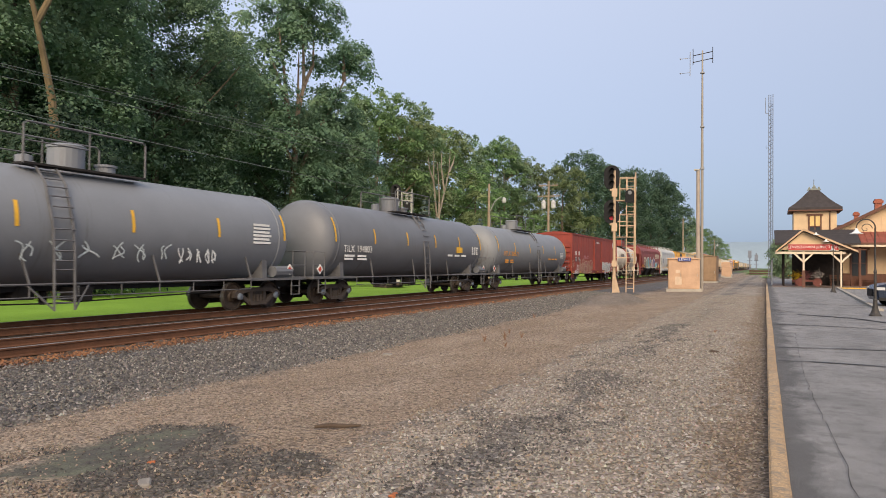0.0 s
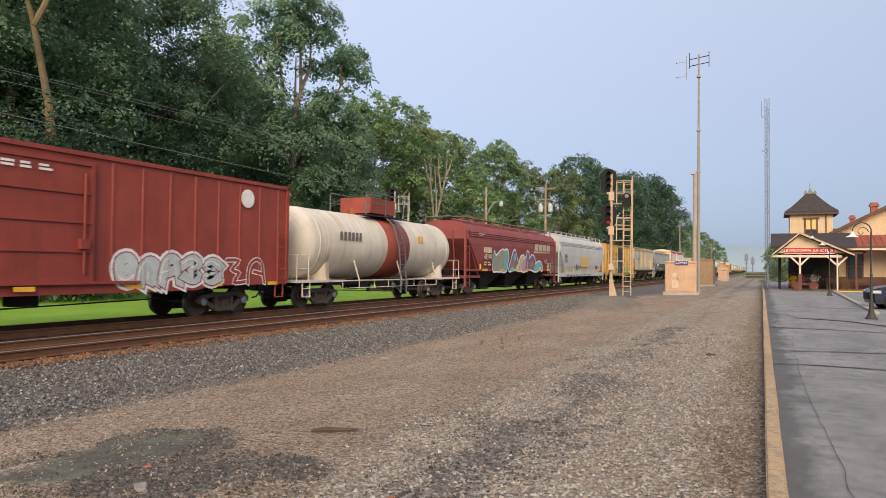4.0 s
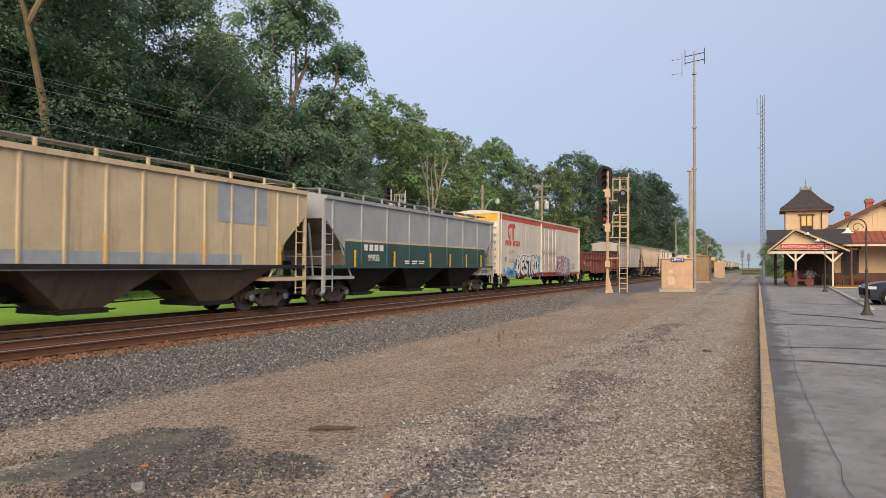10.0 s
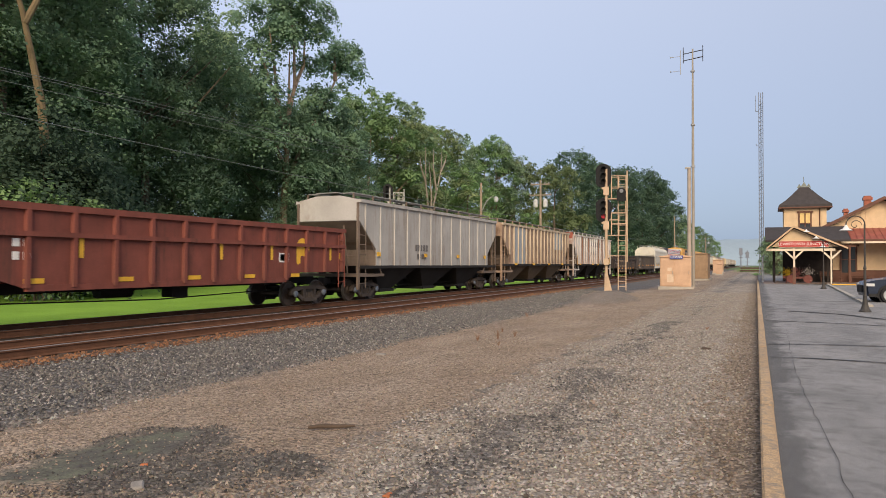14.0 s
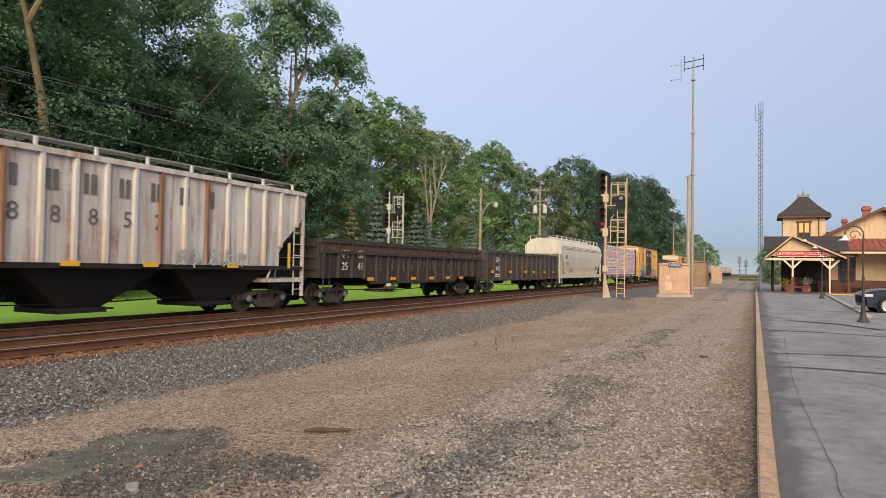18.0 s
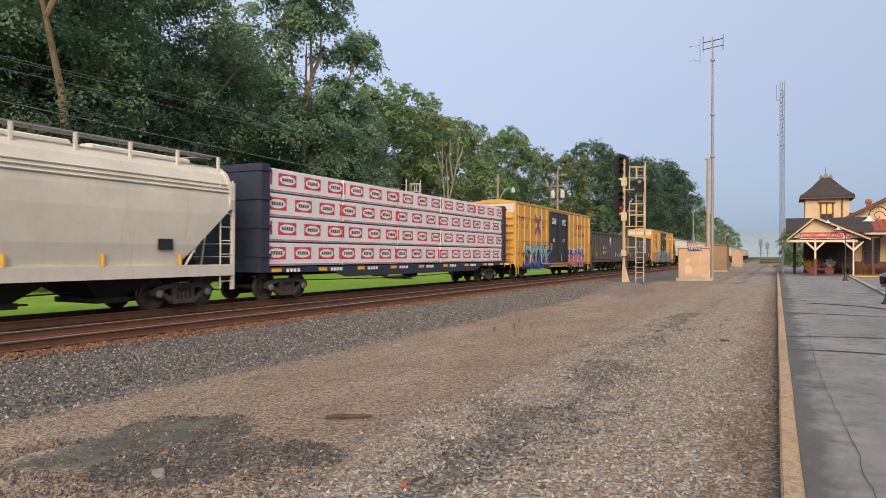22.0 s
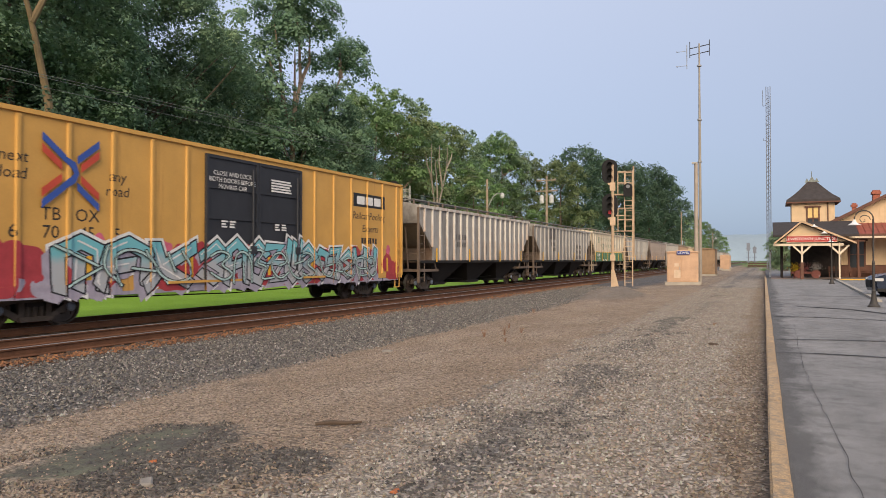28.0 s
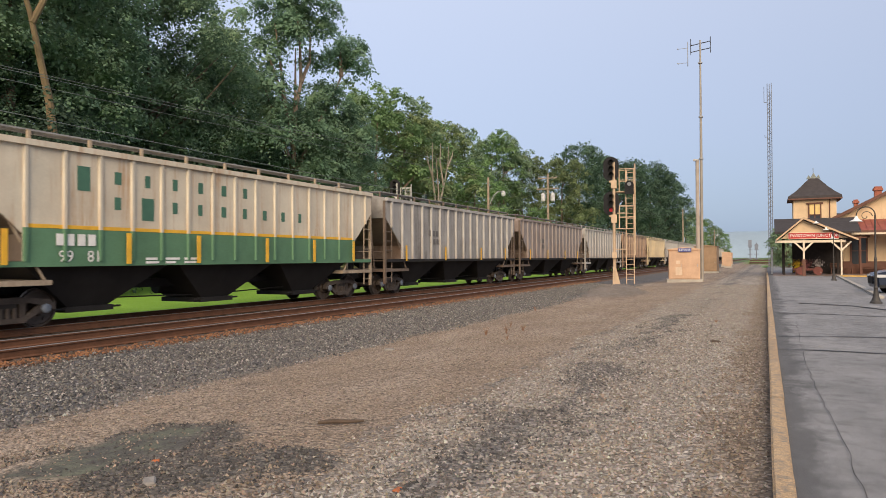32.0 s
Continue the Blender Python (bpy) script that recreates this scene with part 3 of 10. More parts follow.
WHEELSET, SIDE_FRAME, BOLSTER, AXLE_CAP, COUPLER = _wheelset_mesh(), _side_frame_mesh(), _bolster_mesh(), _cap_mesh(), _coupler_mesh()
AXLES = {-0.89: [], 0.89: []}


def truck(car, y, full=True):
    t = part("truck", BOLSTER, None, car)
    t.matrix_basis = pose(0, y, 0)
    for s in (-1, 1):
        f = part("side_frame", SIDE_FRAME, None, t)
        f.matrix_basis = pose(s * 1.0, 0, 0)
    for dy in (-0.89, 0.89):
        w = part("wheelset", WHEELSET, None, t)
        w.matrix_basis = pose(0, dy, 0.452)
        AXLES[dy].append(w)
        if full:
            c = part("axle_cap", AXLE_CAP, None, t)
            c.matrix_basis = pose(1.06, dy, 0.452)
    return t


def rolling_base(label, category, middle, length, inset=2.2, full=True, sill=True):
    """A car's running gear: an empty at its middle, two trucks, couplers, centre sill and brake gear."""
    car = thing("freight_car" if category != "tank car" else "tank_car", label, category, pose(TRACK_X, middle, 0), "cars of the freight train")
    CARS.append((car, middle))
    HALF[car.name] = length / 2
    for s in (-1, 1):
        truck(car, s * (length / 2 - inset), full)
        c = part("coupler", COUPLER, None, car)
        c.matrix_basis = pose(0, s * (length / 2 - 0.62), 0, 0, 0, 0 if s > 0 else 180)
    if sill:
        bm = bmesh.new()
        box(bm, -0.2, 0.2, -length / 2 + 0.7, length / 2 - 0.7, 0.8, 1.05)
        part("centre_sill", bm, under_black, car)
        bm = bmesh.new()
        tube(bm, [(0.5, -length / 2 + 3.6, 0.62), (0.5, 0, 0.5), (0.5, length / 2 - 3.6, 0.62)], 0.02, 5)
        tube(bm, [(-0.3, -1.4, 0.78), (-0.3, -0.3, 0.78)], 0.22, 10)
        box(bm, 0.25, 0.7, 0.4, 1.0, 0.55, 0.9)
        part("brake_gear", bm, under_black, car)
    return car


def ladder(name, car, x, y, z0, z1, width, along, material, rungs=None, out=0.0):
    """Two rails and rungs; along: 'y' on a side, 'x' on an end."""
    bm = bmesh.new()
    n = rungs or max(2, int((z1 - z0) / 0.4))
    for s in (-0.5, 0.5):
        if along == "y":
            tube(bm, [(x, y + s * width, z0), (x, y + s * width, z1)], 0.022, 5)
        else:
            tube(bm, [(x + s * width, y, z0), (x + s * width, y, z1)], 0.022, 5)
    for k in range(n):
        z = z0 + (k + 0.5) * (z1 - z0) / n
        d = Vector((0, width / 2, 0)) if along == "y" else Vector((width / 2, 0, 0))
        tube(bm, [Vector((x, y, z)) - d, Vector((x, y, z)) + d], 0.016, 5)
    return part(name, bm, material, car)


_RIBS = {}


def rib_mesh(material, w, d, h, taper=False):
    key = (material.name, w, d, h)
    if key not in _RIBS:
        bm = bmesh.new()
        prism(bm, [(-w / 2, 0), (w / 2, 0), (w * 0.32, d), (-w * 0.32, d)], "z", 0, h)
        for v in bm.verts:
            v.co = Vector((v.co.y, v.co.x, v.co.z))
        _RIBS[key] = mesh_of(bm, material, False, "rib")
    return _RIBS[key]


def drape(bm, car, lift):
    """Lays flat paint, drawn at x = 0, on a car's side, over its ribs, belts and door."""
    wall, steps, belts = SKIN[car.name]
    bmesh.ops.triangulate(bm, faces=bm.faces[:])
    for axis, spans in ((1, steps), (2, belts)):
        lo, hi = min(v.co[axis] for v in bm.verts), max(v.co[axis] for v in bm.verts)
        for edge in {q for a, b, _ in spans for q in (a, b)}:
            if lo < edge < hi:
                at, no = [0, 0, 0], [0, 0, 0]
                at[axis], no[axis] = edge, 1
                bmesh.ops.bisect_plane(bm, geom=bm.verts[:] + bm.edges[:] + bm.faces[:], plane_co=at, plane_no=no)
    bmesh.ops.split_edges(bm, edges=bm.edges[:])
    for f in bm.faces:
        c = f.calc_center_median()
        x = max([wall] + [q for a, b, q in steps if a < c.y < b] + [q for a, b, q in belts if a < c.z < b])
        for v in f.verts:
            v.co.x += x + lift
    return bm


def flat(bm, y0, y1, z0, z1):
    bm.faces.new([bm.verts.new((0, y, z)) for y, z in ((y0, z0), (y1, z0), (y1, z1), (y0, z1))])


def bars(name, car, x, y, z, w, h, material, columns=1, rows=1, seed=0):
    """Plain bars, 4 mm proud, where there are marks that cannot be read. y, z: the lower near corner."""
    rnd = random.Random(seed + int(abs(y) * 100))
    if rows == 1 and columns > 1:
        for c in range(columns):
            bm = bmesh.new()
            yy = y + w * c / columns
            if car.name in SKIN:
                flat(bm, yy, yy + w / columns * rnd.uniform(0.6, 0.8), z, z + h)
                drape(bm, car, 0.004)
            else:
                box(bm, x - 0.004, x + 0.004, yy, yy + w / columns * rnd.uniform(0.6, 0.8), z, z + h)
            part(name, bm, material, car)
        return None
    bm = bmesh.new()
    for r in range(rows):
        zz = z + h * (rows - 1 - r) / rows
        hh = h / rows * (0.62 if rows > 1 else 1)
        for c in range(columns):
            yy = y + w * c / columns
            ww = w / columns * (rnd.uniform(0.5, 0.8) if columns > 1 else rnd.uniform(0.8, 1))
            if car.name in SKIN:
                flat(bm, yy, yy + ww, zz, zz + hh)
            else:
                box(bm, x - 0.004, x + 0.004, yy, yy + ww, zz, zz + hh)
    if car.name in SKIN:
        drape(bm, car, 0.004)
    return part(name, bm, material, car)


def plate(name, car, x, y0, y1, z0, z1, material, label=""):
    bm = bmesh.new()
    if car.name in SKIN:
        flat(bm, y0, y1, z0, z1)
        drape(bm, car, 0.018 if name == "reflector_strip" else 0.003)
    else:
        box(bm, x - 0.01, x + 0.006, y0, y1, z0, z1)
    return part(name, bm, material, car, label)


def painted(name, car, text, y, z, size, material, wide=1.0, lift=0.005, shear=0.0, fat=0.0):
    """Flat lettering painted on a car's side, over whatever stands out of it."""
    cu = bpy.data.curves.new("lettering", "FONT")
    cu.body, cu.size, cu.align_x, cu.align_y, cu.shear, cu.offset = text, size, "CENTER", "CENTER", shear, fat
    cu.resolution_u = 2
    ob = bpy.data.objects.new("lettering", cu)
    me = bpy.data.meshes.new_from_object(ob)
    bpy.data.objects.remove(ob)
    bm = bmesh.new()
    bm.from_mesh(me)
    bpy.data.meshes.remove(me)
    for v in bm.verts:
        v.co = (0, y + v.co.x * wide, z + v.co.y)
    return part(name, drape(bm, car, lift), material, car)


def ribbon(bm, pts, width, x):
    """A flat brush stroke on a car side through points (y, z)."""
    left, right = [], []
    for i, p in enumerate(pts):
        a, c = pts[max(i - 1, 0)], pts[min(i + 1, len(pts) - 1)]
        dy, dz = c[0] - a[0], c[1] - a[1]
        k = math.hypot(dy, dz) or 1
        w = width * (0.75 + 0.5 * abs(math.sin(i * 1.7))) / 2
        left.append(bm.verts.new((x, p[0] - dz / k * w, p[1] + dy / k * w)))
        right.append(bm.verts.new((x, p[0] + dz / k * w, p[1] - dy / k * w)))
    for i in range(len(pts) - 1):
        bm.faces.new((right[i], right[i + 1], left[i + 1], left[i]))


GLYPHS = {"D": [[(0.05, 0), (0.05, 1), (0.6, 0.92), (0.92, 0.55), (0.7, 0.12), (0.05, 0)]], "E": [[(0.9, 1), (0.1, 0.95), (0.05, 0.05), (0.95, 0)], [(0.08, 0.5), (0.75, 0.55)]],
          "S": [[(0.95, 0.92), (0.3, 1), (0.05, 0.72), (0.45, 0.52), (0.92, 0.4), (0.75, 0.05), (0.02, 0.08)]], "T": [[(-0.05, 0.95), (1.05, 1)], [(0.5, 0.95), (0.45, 0)]],
          "R": [[(0.08, 0), (0.08, 1), (0.8, 0.92), (0.8, 0.6), (0.15, 0.48), (0.95, 0)]], "O": [[(0.5, 1), (0.1, 0.8), (0.1, 0.2), (0.5, 0), (0.9, 0.2), (0.9, 0.8), (0.5, 1)]],
          "K": [[(0.05, 0), (0.12, 1)], [(0.95, 1), (0.15, 0.45), (1.0, 0)]], "V": [[(-0.02, 1), (0.45, 0), (1.0, 1)]],
          # letter-like marks that spell nothing
          "1": [[(0, 0), (0.1, 0.8), (0.45, 1), (0.85, 0.75), (0.9, 0)], [(0.1, 0.35), (0.55, 0.45)]], "2": [[(0.95, 0.9), (0.3, 1), (0.05, 0.6), (0.4, 0.35), (0.95, 0.4)], [(0.35, 0.35), (0.2, 0), (0.8, 0.05)]],
          "3": [[(0, 0.92), (0.7, 1), (0.2, 0.52), (0.85, 0.48), (0.25, 0.02), (1.0, 0.05)]], "4": [[(0.1, 0), (0.3, 0.55), (0.02, 1)], [(0.3, 0.55), (0.9, 0.98)], [(0.35, 0.5), (0.95, 0.02)]],
          "5": [[(0.05, 1), (0.15, 0.2), (0.5, 0), (0.88, 0.25), (0.8, 1)], [(0.48, 0.95), (0.5, 0.4)]], "6": [[(0.9, 0.75), (0.5, 1), (0.1, 0.7), (0.15, 0.15), (0.65, 0), (0.92, 0.4), (0.5, 0.5)]],
          "7": [[(0.05, 0.1), (0.5, 1), (0.95, 0.0)], [(0.3, 0.3), (1.05, 0.42)]], "8": [[(0.02, 0.7), (0.5, 1), (0.95, 0.72), (0.3, 0.45), (0.9, 0.2), (0.45, 0), (0.05, 0.2)]]}


def stroke(bm, pts, width, dx=0.0):
    """A flat stroke of even width with pointed corners, ends cut at a slant."""
    n, out = len(pts), []
    for i, p in enumerate(pts):
        ds = []
        for a, c in ((i - 1, i), (i, i + 1)):
            if 0 <= a and c < n:
                v = Vector((pts[c][0] - pts[a][0], pts[c][1] - pts[a][1]))
                if v.length > 1e-6:
                    ds.append(v.normalized())
        d = sum(ds, Vector((0, 0)))
        d = d.normalized() if d.length > 1e-3 else ds[0]
        grow = min(1.5, 1 / max(0.3, abs(d.dot(ds[0]))))
        q = Vector(p)
        if i == 0:
            q = q - ds[0] * width * 0.45
        elif i == n - 1:
            q = q + ds[-1] * width * 0.45
        m = Vector((-d.y, d.x)) * width * 0.5 * grow
        tip = ds[0] * width * 0.18 if i in (0, n - 1) else Vector((0, 0))
        out.append((q + m + tip, q - m - tip))
    vs = [[bm.verts.new((dx, *q)) for q in pair] for pair in out]
    for a, c in zip(vs, vs[1:]):
        bm.faces.new((a[0], c[0], c[1], a[1]))


def rounded(pts, steps=4):
    """A closed outline eased through its points."""
    n, out = len(pts), []
    for i in range(n):
        p = [Vector(pts[(i + k) % n]) for k in (-1, 0, 1, 2)]
        for k in range(steps):
            t = k / steps
            out.append(0.5 * (2 * p[1] + (p[2] - p[0]) * t + (2 * p[0] - 5 * p[1] + 4 * p[2] - p[3]) * t * t + (3 * p[1] - p[0] - 3 * p[2] + p[3]) * t ** 3))
    return out


def blob(bm, pts, grow=0.0, dx=0.0, smooth=True):
    """A flat filled outline, widened by grow."""
    ring = rounded(pts) if smooth else [Vector(p) for p in pts]
    n = len(ring)
    area = sum(a.x * c.y - c.x * a.y for a, c in zip(ring, ring[1:] + ring[:1]))
    if area < 0:
        ring.reverse()
    vs = []
    for i, p in enumerate(ring):
        d = (ring[(i + 1) % n] - ring[i - 1])
        d = d.normalized() if d.length > 1e-6 else Vector((1, 0))
        q = p + Vector((d.y, -d.x)) * grow
        vs.append(bm.verts.new((dx, q.x, q.y)))
    bm.faces.new(vs)


def splash(name, car, material, y0, y1, z0, z1, count, size, seed, lift=0.003):
    """A ragged sprayed cloud of overlapping puffs, with loose dots at its rim."""
    rnd = random.Random(seed)
    bm = bmesh.new()
    for k in range(count):
        cy, cz, r = rnd.uniform(y0, y1), rnd.uniform(z0, z1), size * rnd.uniform(0.4, 1.0)
        if k % 4 == 3:
            r *= 0.3
        cz = max(z0 + 0.6 * r, min(z1 - 0.6 * r, cz))
        blob(bm, [(cy + r * rnd.uniform(0.75, 1.25) * math.cos(i * math.tau / 9), max(z0, cz + r * rnd.uniform(0.7, 1.2) * math.sin(i * math.tau / 9))) for i in range(9)], 0, 0.0001 * k)
    return part(name, drape(bm, car, lift), material, car)


def fade_mat(name, low, high, z0, z1):
    """Spray paint that passes from one colour to another up the side, with a misty, mottled border."""
    m = bpy.data.materials.new(name)
    m.use_nodes = True
    n, l = m.node_tree.nodes, m.node_tree.links
    tc, sep, t, add, r, x = (n.new("ShaderNode" + q) for q in ("TexCoord", "SeparateXYZ", "TexNoise", "Math", "MapRange", "Mix"))
    l.new(tc.outputs["Object"], sep.inputs[0])
    l.new(tc.outputs["Object"], t.inputs["Vector"])
    t.inputs["Scale"].default_value, t.inputs["Detail"].default_value = 2.2, 6
    add.operation = "MULTIPLY_ADD"
    l.new(t.outputs["Fac"], add.inputs[0])
    add.inputs[1].default_value = 0.9
    l.new(sep.outputs["Z"], add.inputs[2])
    r.inputs["From Min"].default_value, r.inputs["From Max"].default_value = z0 + 0.45, z1 + 0.45
    l.new(add.outputs[0], r.inputs["Value"])
    x.data_type = "RGBA"
    x.inputs[6].default_value, x.inputs[7].default_value = (*low, 1), (*high, 1)
    l.new(r.outputs["Result"], x.inputs[0])
    l.new(x.outputs[2], n["Principled BSDF"].inputs["Base Color"])
    n["Principled BSDF"].inputs["Roughness"].default_value = 0.55
    return m


def lettered(car, text, y0, y1, z0, z1, fill, outline, wid=0.24, edge=0.055, halo=None, block=None, shine=None, seed=1, lean=0.1, lap=1.1, round_off=True, lift=0.006):
    """Fat sprayed letters that overlap one another: halo, block shadow, outline, fill and shine strokes."""
    rnd = random.Random(seed)
    fills = fill if isinstance(fill, (list, tuple)) else [fill]
    n = len(text)
    w, h = (y1 - y0) / n, z1 - z0
    back, shade, glint = bmesh.new(), bmesh.new(), bmesh.new()
    for k, ch in enumerate(text):
        c = y0 + (k + 0.5) * w
        tall, drop, tilt = rnd.uniform(0.88, 1.0), rnd.uniform(0.0, 0.08), lean + rnd.uniform(-0.1, 0.1)
        wd = wid * min(w * 1.25, h)
        strokes = []
        flip, over = ch.isdigit() and rnd.random() < 0.6, ch.isdigit() and rnd.random() < 0.55
        for g in GLYPHS[ch]:
            g = smooth_line(g, 3) if round_off else g
            g = [(1 - p[0] if flip else p[0], 1 - p[1] if over else p[1]) for p in g]
            strokes.append([(c + (p[0] - 0.5 + tilt * (p[1] - 0.5)) * (w * lap - wd), z0 + wd * 0.5 + (h * tall - wd) * (drop + (1 - drop) * p[1])) for p in g])
        one, two = bmesh.new(), bmesh.new()
        for j, pts in enumerate(strokes):
            stroke(back, pts, wd + 2 * edge + 0.16, 0.0001 * (k * 4 + j))
            for q in range(4):
                stroke(shade, [(a - 0.05 * (q + 1), b - 0.045 * (q + 1)) for a, b in pts], wd + edge, 0.0001 * (k * 4 + j) + 0.00003 * q)
            stroke(one, pts, wd + 2 * edge, 0.0002 * j)
            stroke(two, pts, wd, 0.0002 * j)
            if shine:
                m = pts[: max(3, len(pts) // 2)]
                stroke(glint, [(a - wd * 0.24, b + wd * 0.08) for a, b in m], wd * 0.13, 0.0003 * (k * 4 + j))
        up = lift + 0.006 + 0.0024 * k
        part("spray_outline", drape(one, car, up), outline, car)
        part("spray_fill", drape(two, car, up + 0.0012), fills[k % len(fills)], car)
    for bm, m, name, up in ((back, halo, "spray_halo", lift), (shade, block, "spray_shadow", lift + 0.003), (glint, shine, "spray_highlight", lift + 0.009 + 0.0024 * n)):
        if m:
            part(name, drape(bm, car, up), m, car)
        else:
            bm.free()


def smooth_line(pts, n=4):
    """Points along a path, its corners eased."""
    out = [pts[0]]
    for a, b, c in zip(pts, pts[1:], pts[2:] + pts[-1:]):
        for k in range(1, n + 1):
            t = k / n
            out.append((a[0] + (b[0] - a[0]) * t, a[1] + (b[1] - a[1]) * t))
    for _ in range(2):
        out = [out[0]] + [((p[0] + 2 * q[0] + r[0]) / 4, (p[1] + 2 * q[1] + r[1]) / 4) for p, q, r in zip(out, out[1:], out[2:])] + [out[-1]]
    return out


def sprayed(car, x, y0, y1, z0, z1, fills, outline, back=None, letters=5, seed=1, strength=1.0, text="", low=None, halo=None):
    """Spray-painted lettering of no readable words: a cloud behind, fat rounded strokes with outlines, and highlights."""
    rnd = random.Random(seed)
    letters = len(text) or letters
    w, h = (y1 - y0) / letters, z1 - z0
    if back:
        bm = bmesh.new()
        for k in range(letters * 3):
            cy, cz = rnd.uniform(y0, y1), rnd.uniform(z0 + 0.1 * h, z1 - 0.15 * h)
            r = rnd.uniform(0.25, 0.5) * h
            ring = []
            for i in range(14):
                q = r * rnd.uniform(0.75, 1.15)
                ring.append(bm.verts.new((x + 0.003 + 0.0004 * k, min(y1 + 0.3, max(y0 - 0.3, cy + q * 1.2 * math.cos(i * math.tau / 14))),
                                          min(z1, max(z0, cz + q * math.sin(i * math.tau / 14))))))
            bm.faces.new(ring)
        part("spray_cloud", bm, back, car)
    shine = bmesh.new()
    for k in range(letters):
        c = y0 + (k + 0.5) * w
        strokes = []
        for s in range(rnd.choice((2, 3, 3))):
            a = (c + rnd.uniform(-0.42, 0.42) * w, z0 + h * rnd.uniform(0.05, 0.3))
            e = (c + rnd.uniform(-0.42, 0.42) * w, z0 + h * rnd.uniform(0.7, 0.97))
            m1 = (c + rnd.uniform(-0.5, 0.5) * w, z0 + h * rnd.uniform(0.25, 0.6))
            m2 = (c + rnd.uniform(-0.5, 0.5) * w, z0 + h * rnd.uniform(0.4, 0.8))
            pts = []
            for i in range(11):
                t = i / 10
                b = ((1 - t) ** 3, 3 * t * (1 - t) ** 2, 3 * t * t * (1 - t), t ** 3)
                pts.append(tuple(sum(q * p[j] for q, p in zip(b, (a, m1, m2, e))) for j in (0, 1)))
            strokes.append(pts)
        if text:
            lean = rnd.uniform(-0.08, 0.12)
            grow = rnd.uniform(0.92, 1.08)
            strokes = [[(c + (p[0] - 0.5 + lean * (p[1] - 0.5)) * w * 0.78, z0 + h * (0.12 + 0.76 * p[1] * grow)) for p in smooth_line(g)] for g in GLYPHS[text[k]]]
        wid = w * (rnd.uniform(0.24, 0.34) if not text else 0.25) * strength
        lift = 0.010 + 0.0005 * k
        if halo:
            bm = bmesh.new()
            for pts in strokes:
                ribbon(bm, pts, wid * 1.75, x + lift - 0.004)
            part("spray_halo", bm, halo, car)
        bm = bmesh.new()
        for pts in strokes:
            ribbon(bm, pts, wid * 1.4, x + lift)
        part("spray_outline", bm, outline, car)
        bm = bmesh.new()
        for j, pts in enumerate(strokes):
            ribbon(bm, pts, wid, x + lift + 0.004 + 0.0006 * j)
        part("spray_fill", bm, fills[k % len(fills)], car)
        if low:
            bm = bmesh.new()
            cut = z0 + h * rnd.uniform(0.42, 0.56)
            for j, pts in enumerate(strokes):
                under = [p for p in pts if p[1] < cut]
                if len(under) > 2:
                    ribbon(bm, under, wid * 0.98, x + lift + 0.0075 + 0.0004 * j)
            if len(bm.faces):
                part("spray_fade", bm, low, car)
        ribbon(shine, [(p[0] - wid * 0.2, p[1]) for p in strokes[0][1:6]], wid * 0.14, x + lift + 0.011)
    part("spray_highlight", shine, paint_white, car)


def spray_mat(rgb):
    return mat("spray_%02x%02x%02x" % tuple(int(c * 255) for c in rgb), rgb, 0.6, 0, 0.18, 4.0, 30, 0.0, streak=0.2, streak_color=tuple(c * 0.5 for c in rgb))


# --- body kinds ---
cage_dirty = mat("end_frame_grimy_brown", (0.15, 0.115, 0.09), 0.8, 0, 0.35, 1.2, 25, 0.08, streak=0.5)
def end_cage(car, s, y_end, z1, z0, width, material):
    """The open end of a hopper car: platform, corner posts, braces, end ladder and grab rails."""
    bm = bmesh.new()
    box(bm, -width, width, min(s * y_end, s * (y_end - 2.1)), max(s * y_end, s * (y_end - 2.1)), 1.02, 1.14)
    part("end_platform", bm, material, car)
    for side_x in (-1, 1):
        bm = bmesh.new()
        x = side_x * (width - 0.06)
        box(bm, x - 0.05, x + 0.05, s * y_end - 0.05, s * y_end + 0.05, 0.5, z1 + 0.05)
        part("corner_post", bm, material, car)
        bm = bmesh.new()
        tube(bm, [(x, s * (y_end - 1.95), 1.14), (x, s * (y_end - 1.0), 1.14 + (z1 - 1.14) * 0.5), (x, s * (y_end - 0.06), z1 * 0.97)], 0.035, 5)
        tube(bm, [(x * 0.45, s * (y_end - 0.5), 1.14), (x * 0.45, s * (y_end - 0.06), z1)], 0.04, 5)
        part("end_brace", bm, material, car)
    ladder("end_ladder", car, width - 0.02, s * (y_end - 0.3), 0.55, z1 + 0.1, 0.5, "y", material)
    bm = bmesh.new()
    for z in (1.5, 1.9):
        tube(bm, [(-width + 0.1, s * (y_end - 0.02), z), (width - 0.1, s * (y_end - 0.02), z)], 0.018, 5)
    part("grab_rail", bm, material, car)
    bm = bmesh.new()
    tube(bm, [(-0.6, s * (y_end - 0.5), 1.14), (-0.6, s * (y_end - 0.5), 1.75)], 0.16, 8)
    part("air_reservoir", bm, steel_dark, car)
    bm = bmesh.new()
    box(bm, -0.1, 0.35, s * (y_end - 0.6) - 0.12, s * (y_end - 0.6) + 0.12, 1.14, 1.55)
    part("brake_valve", bm, steel_dark, car)


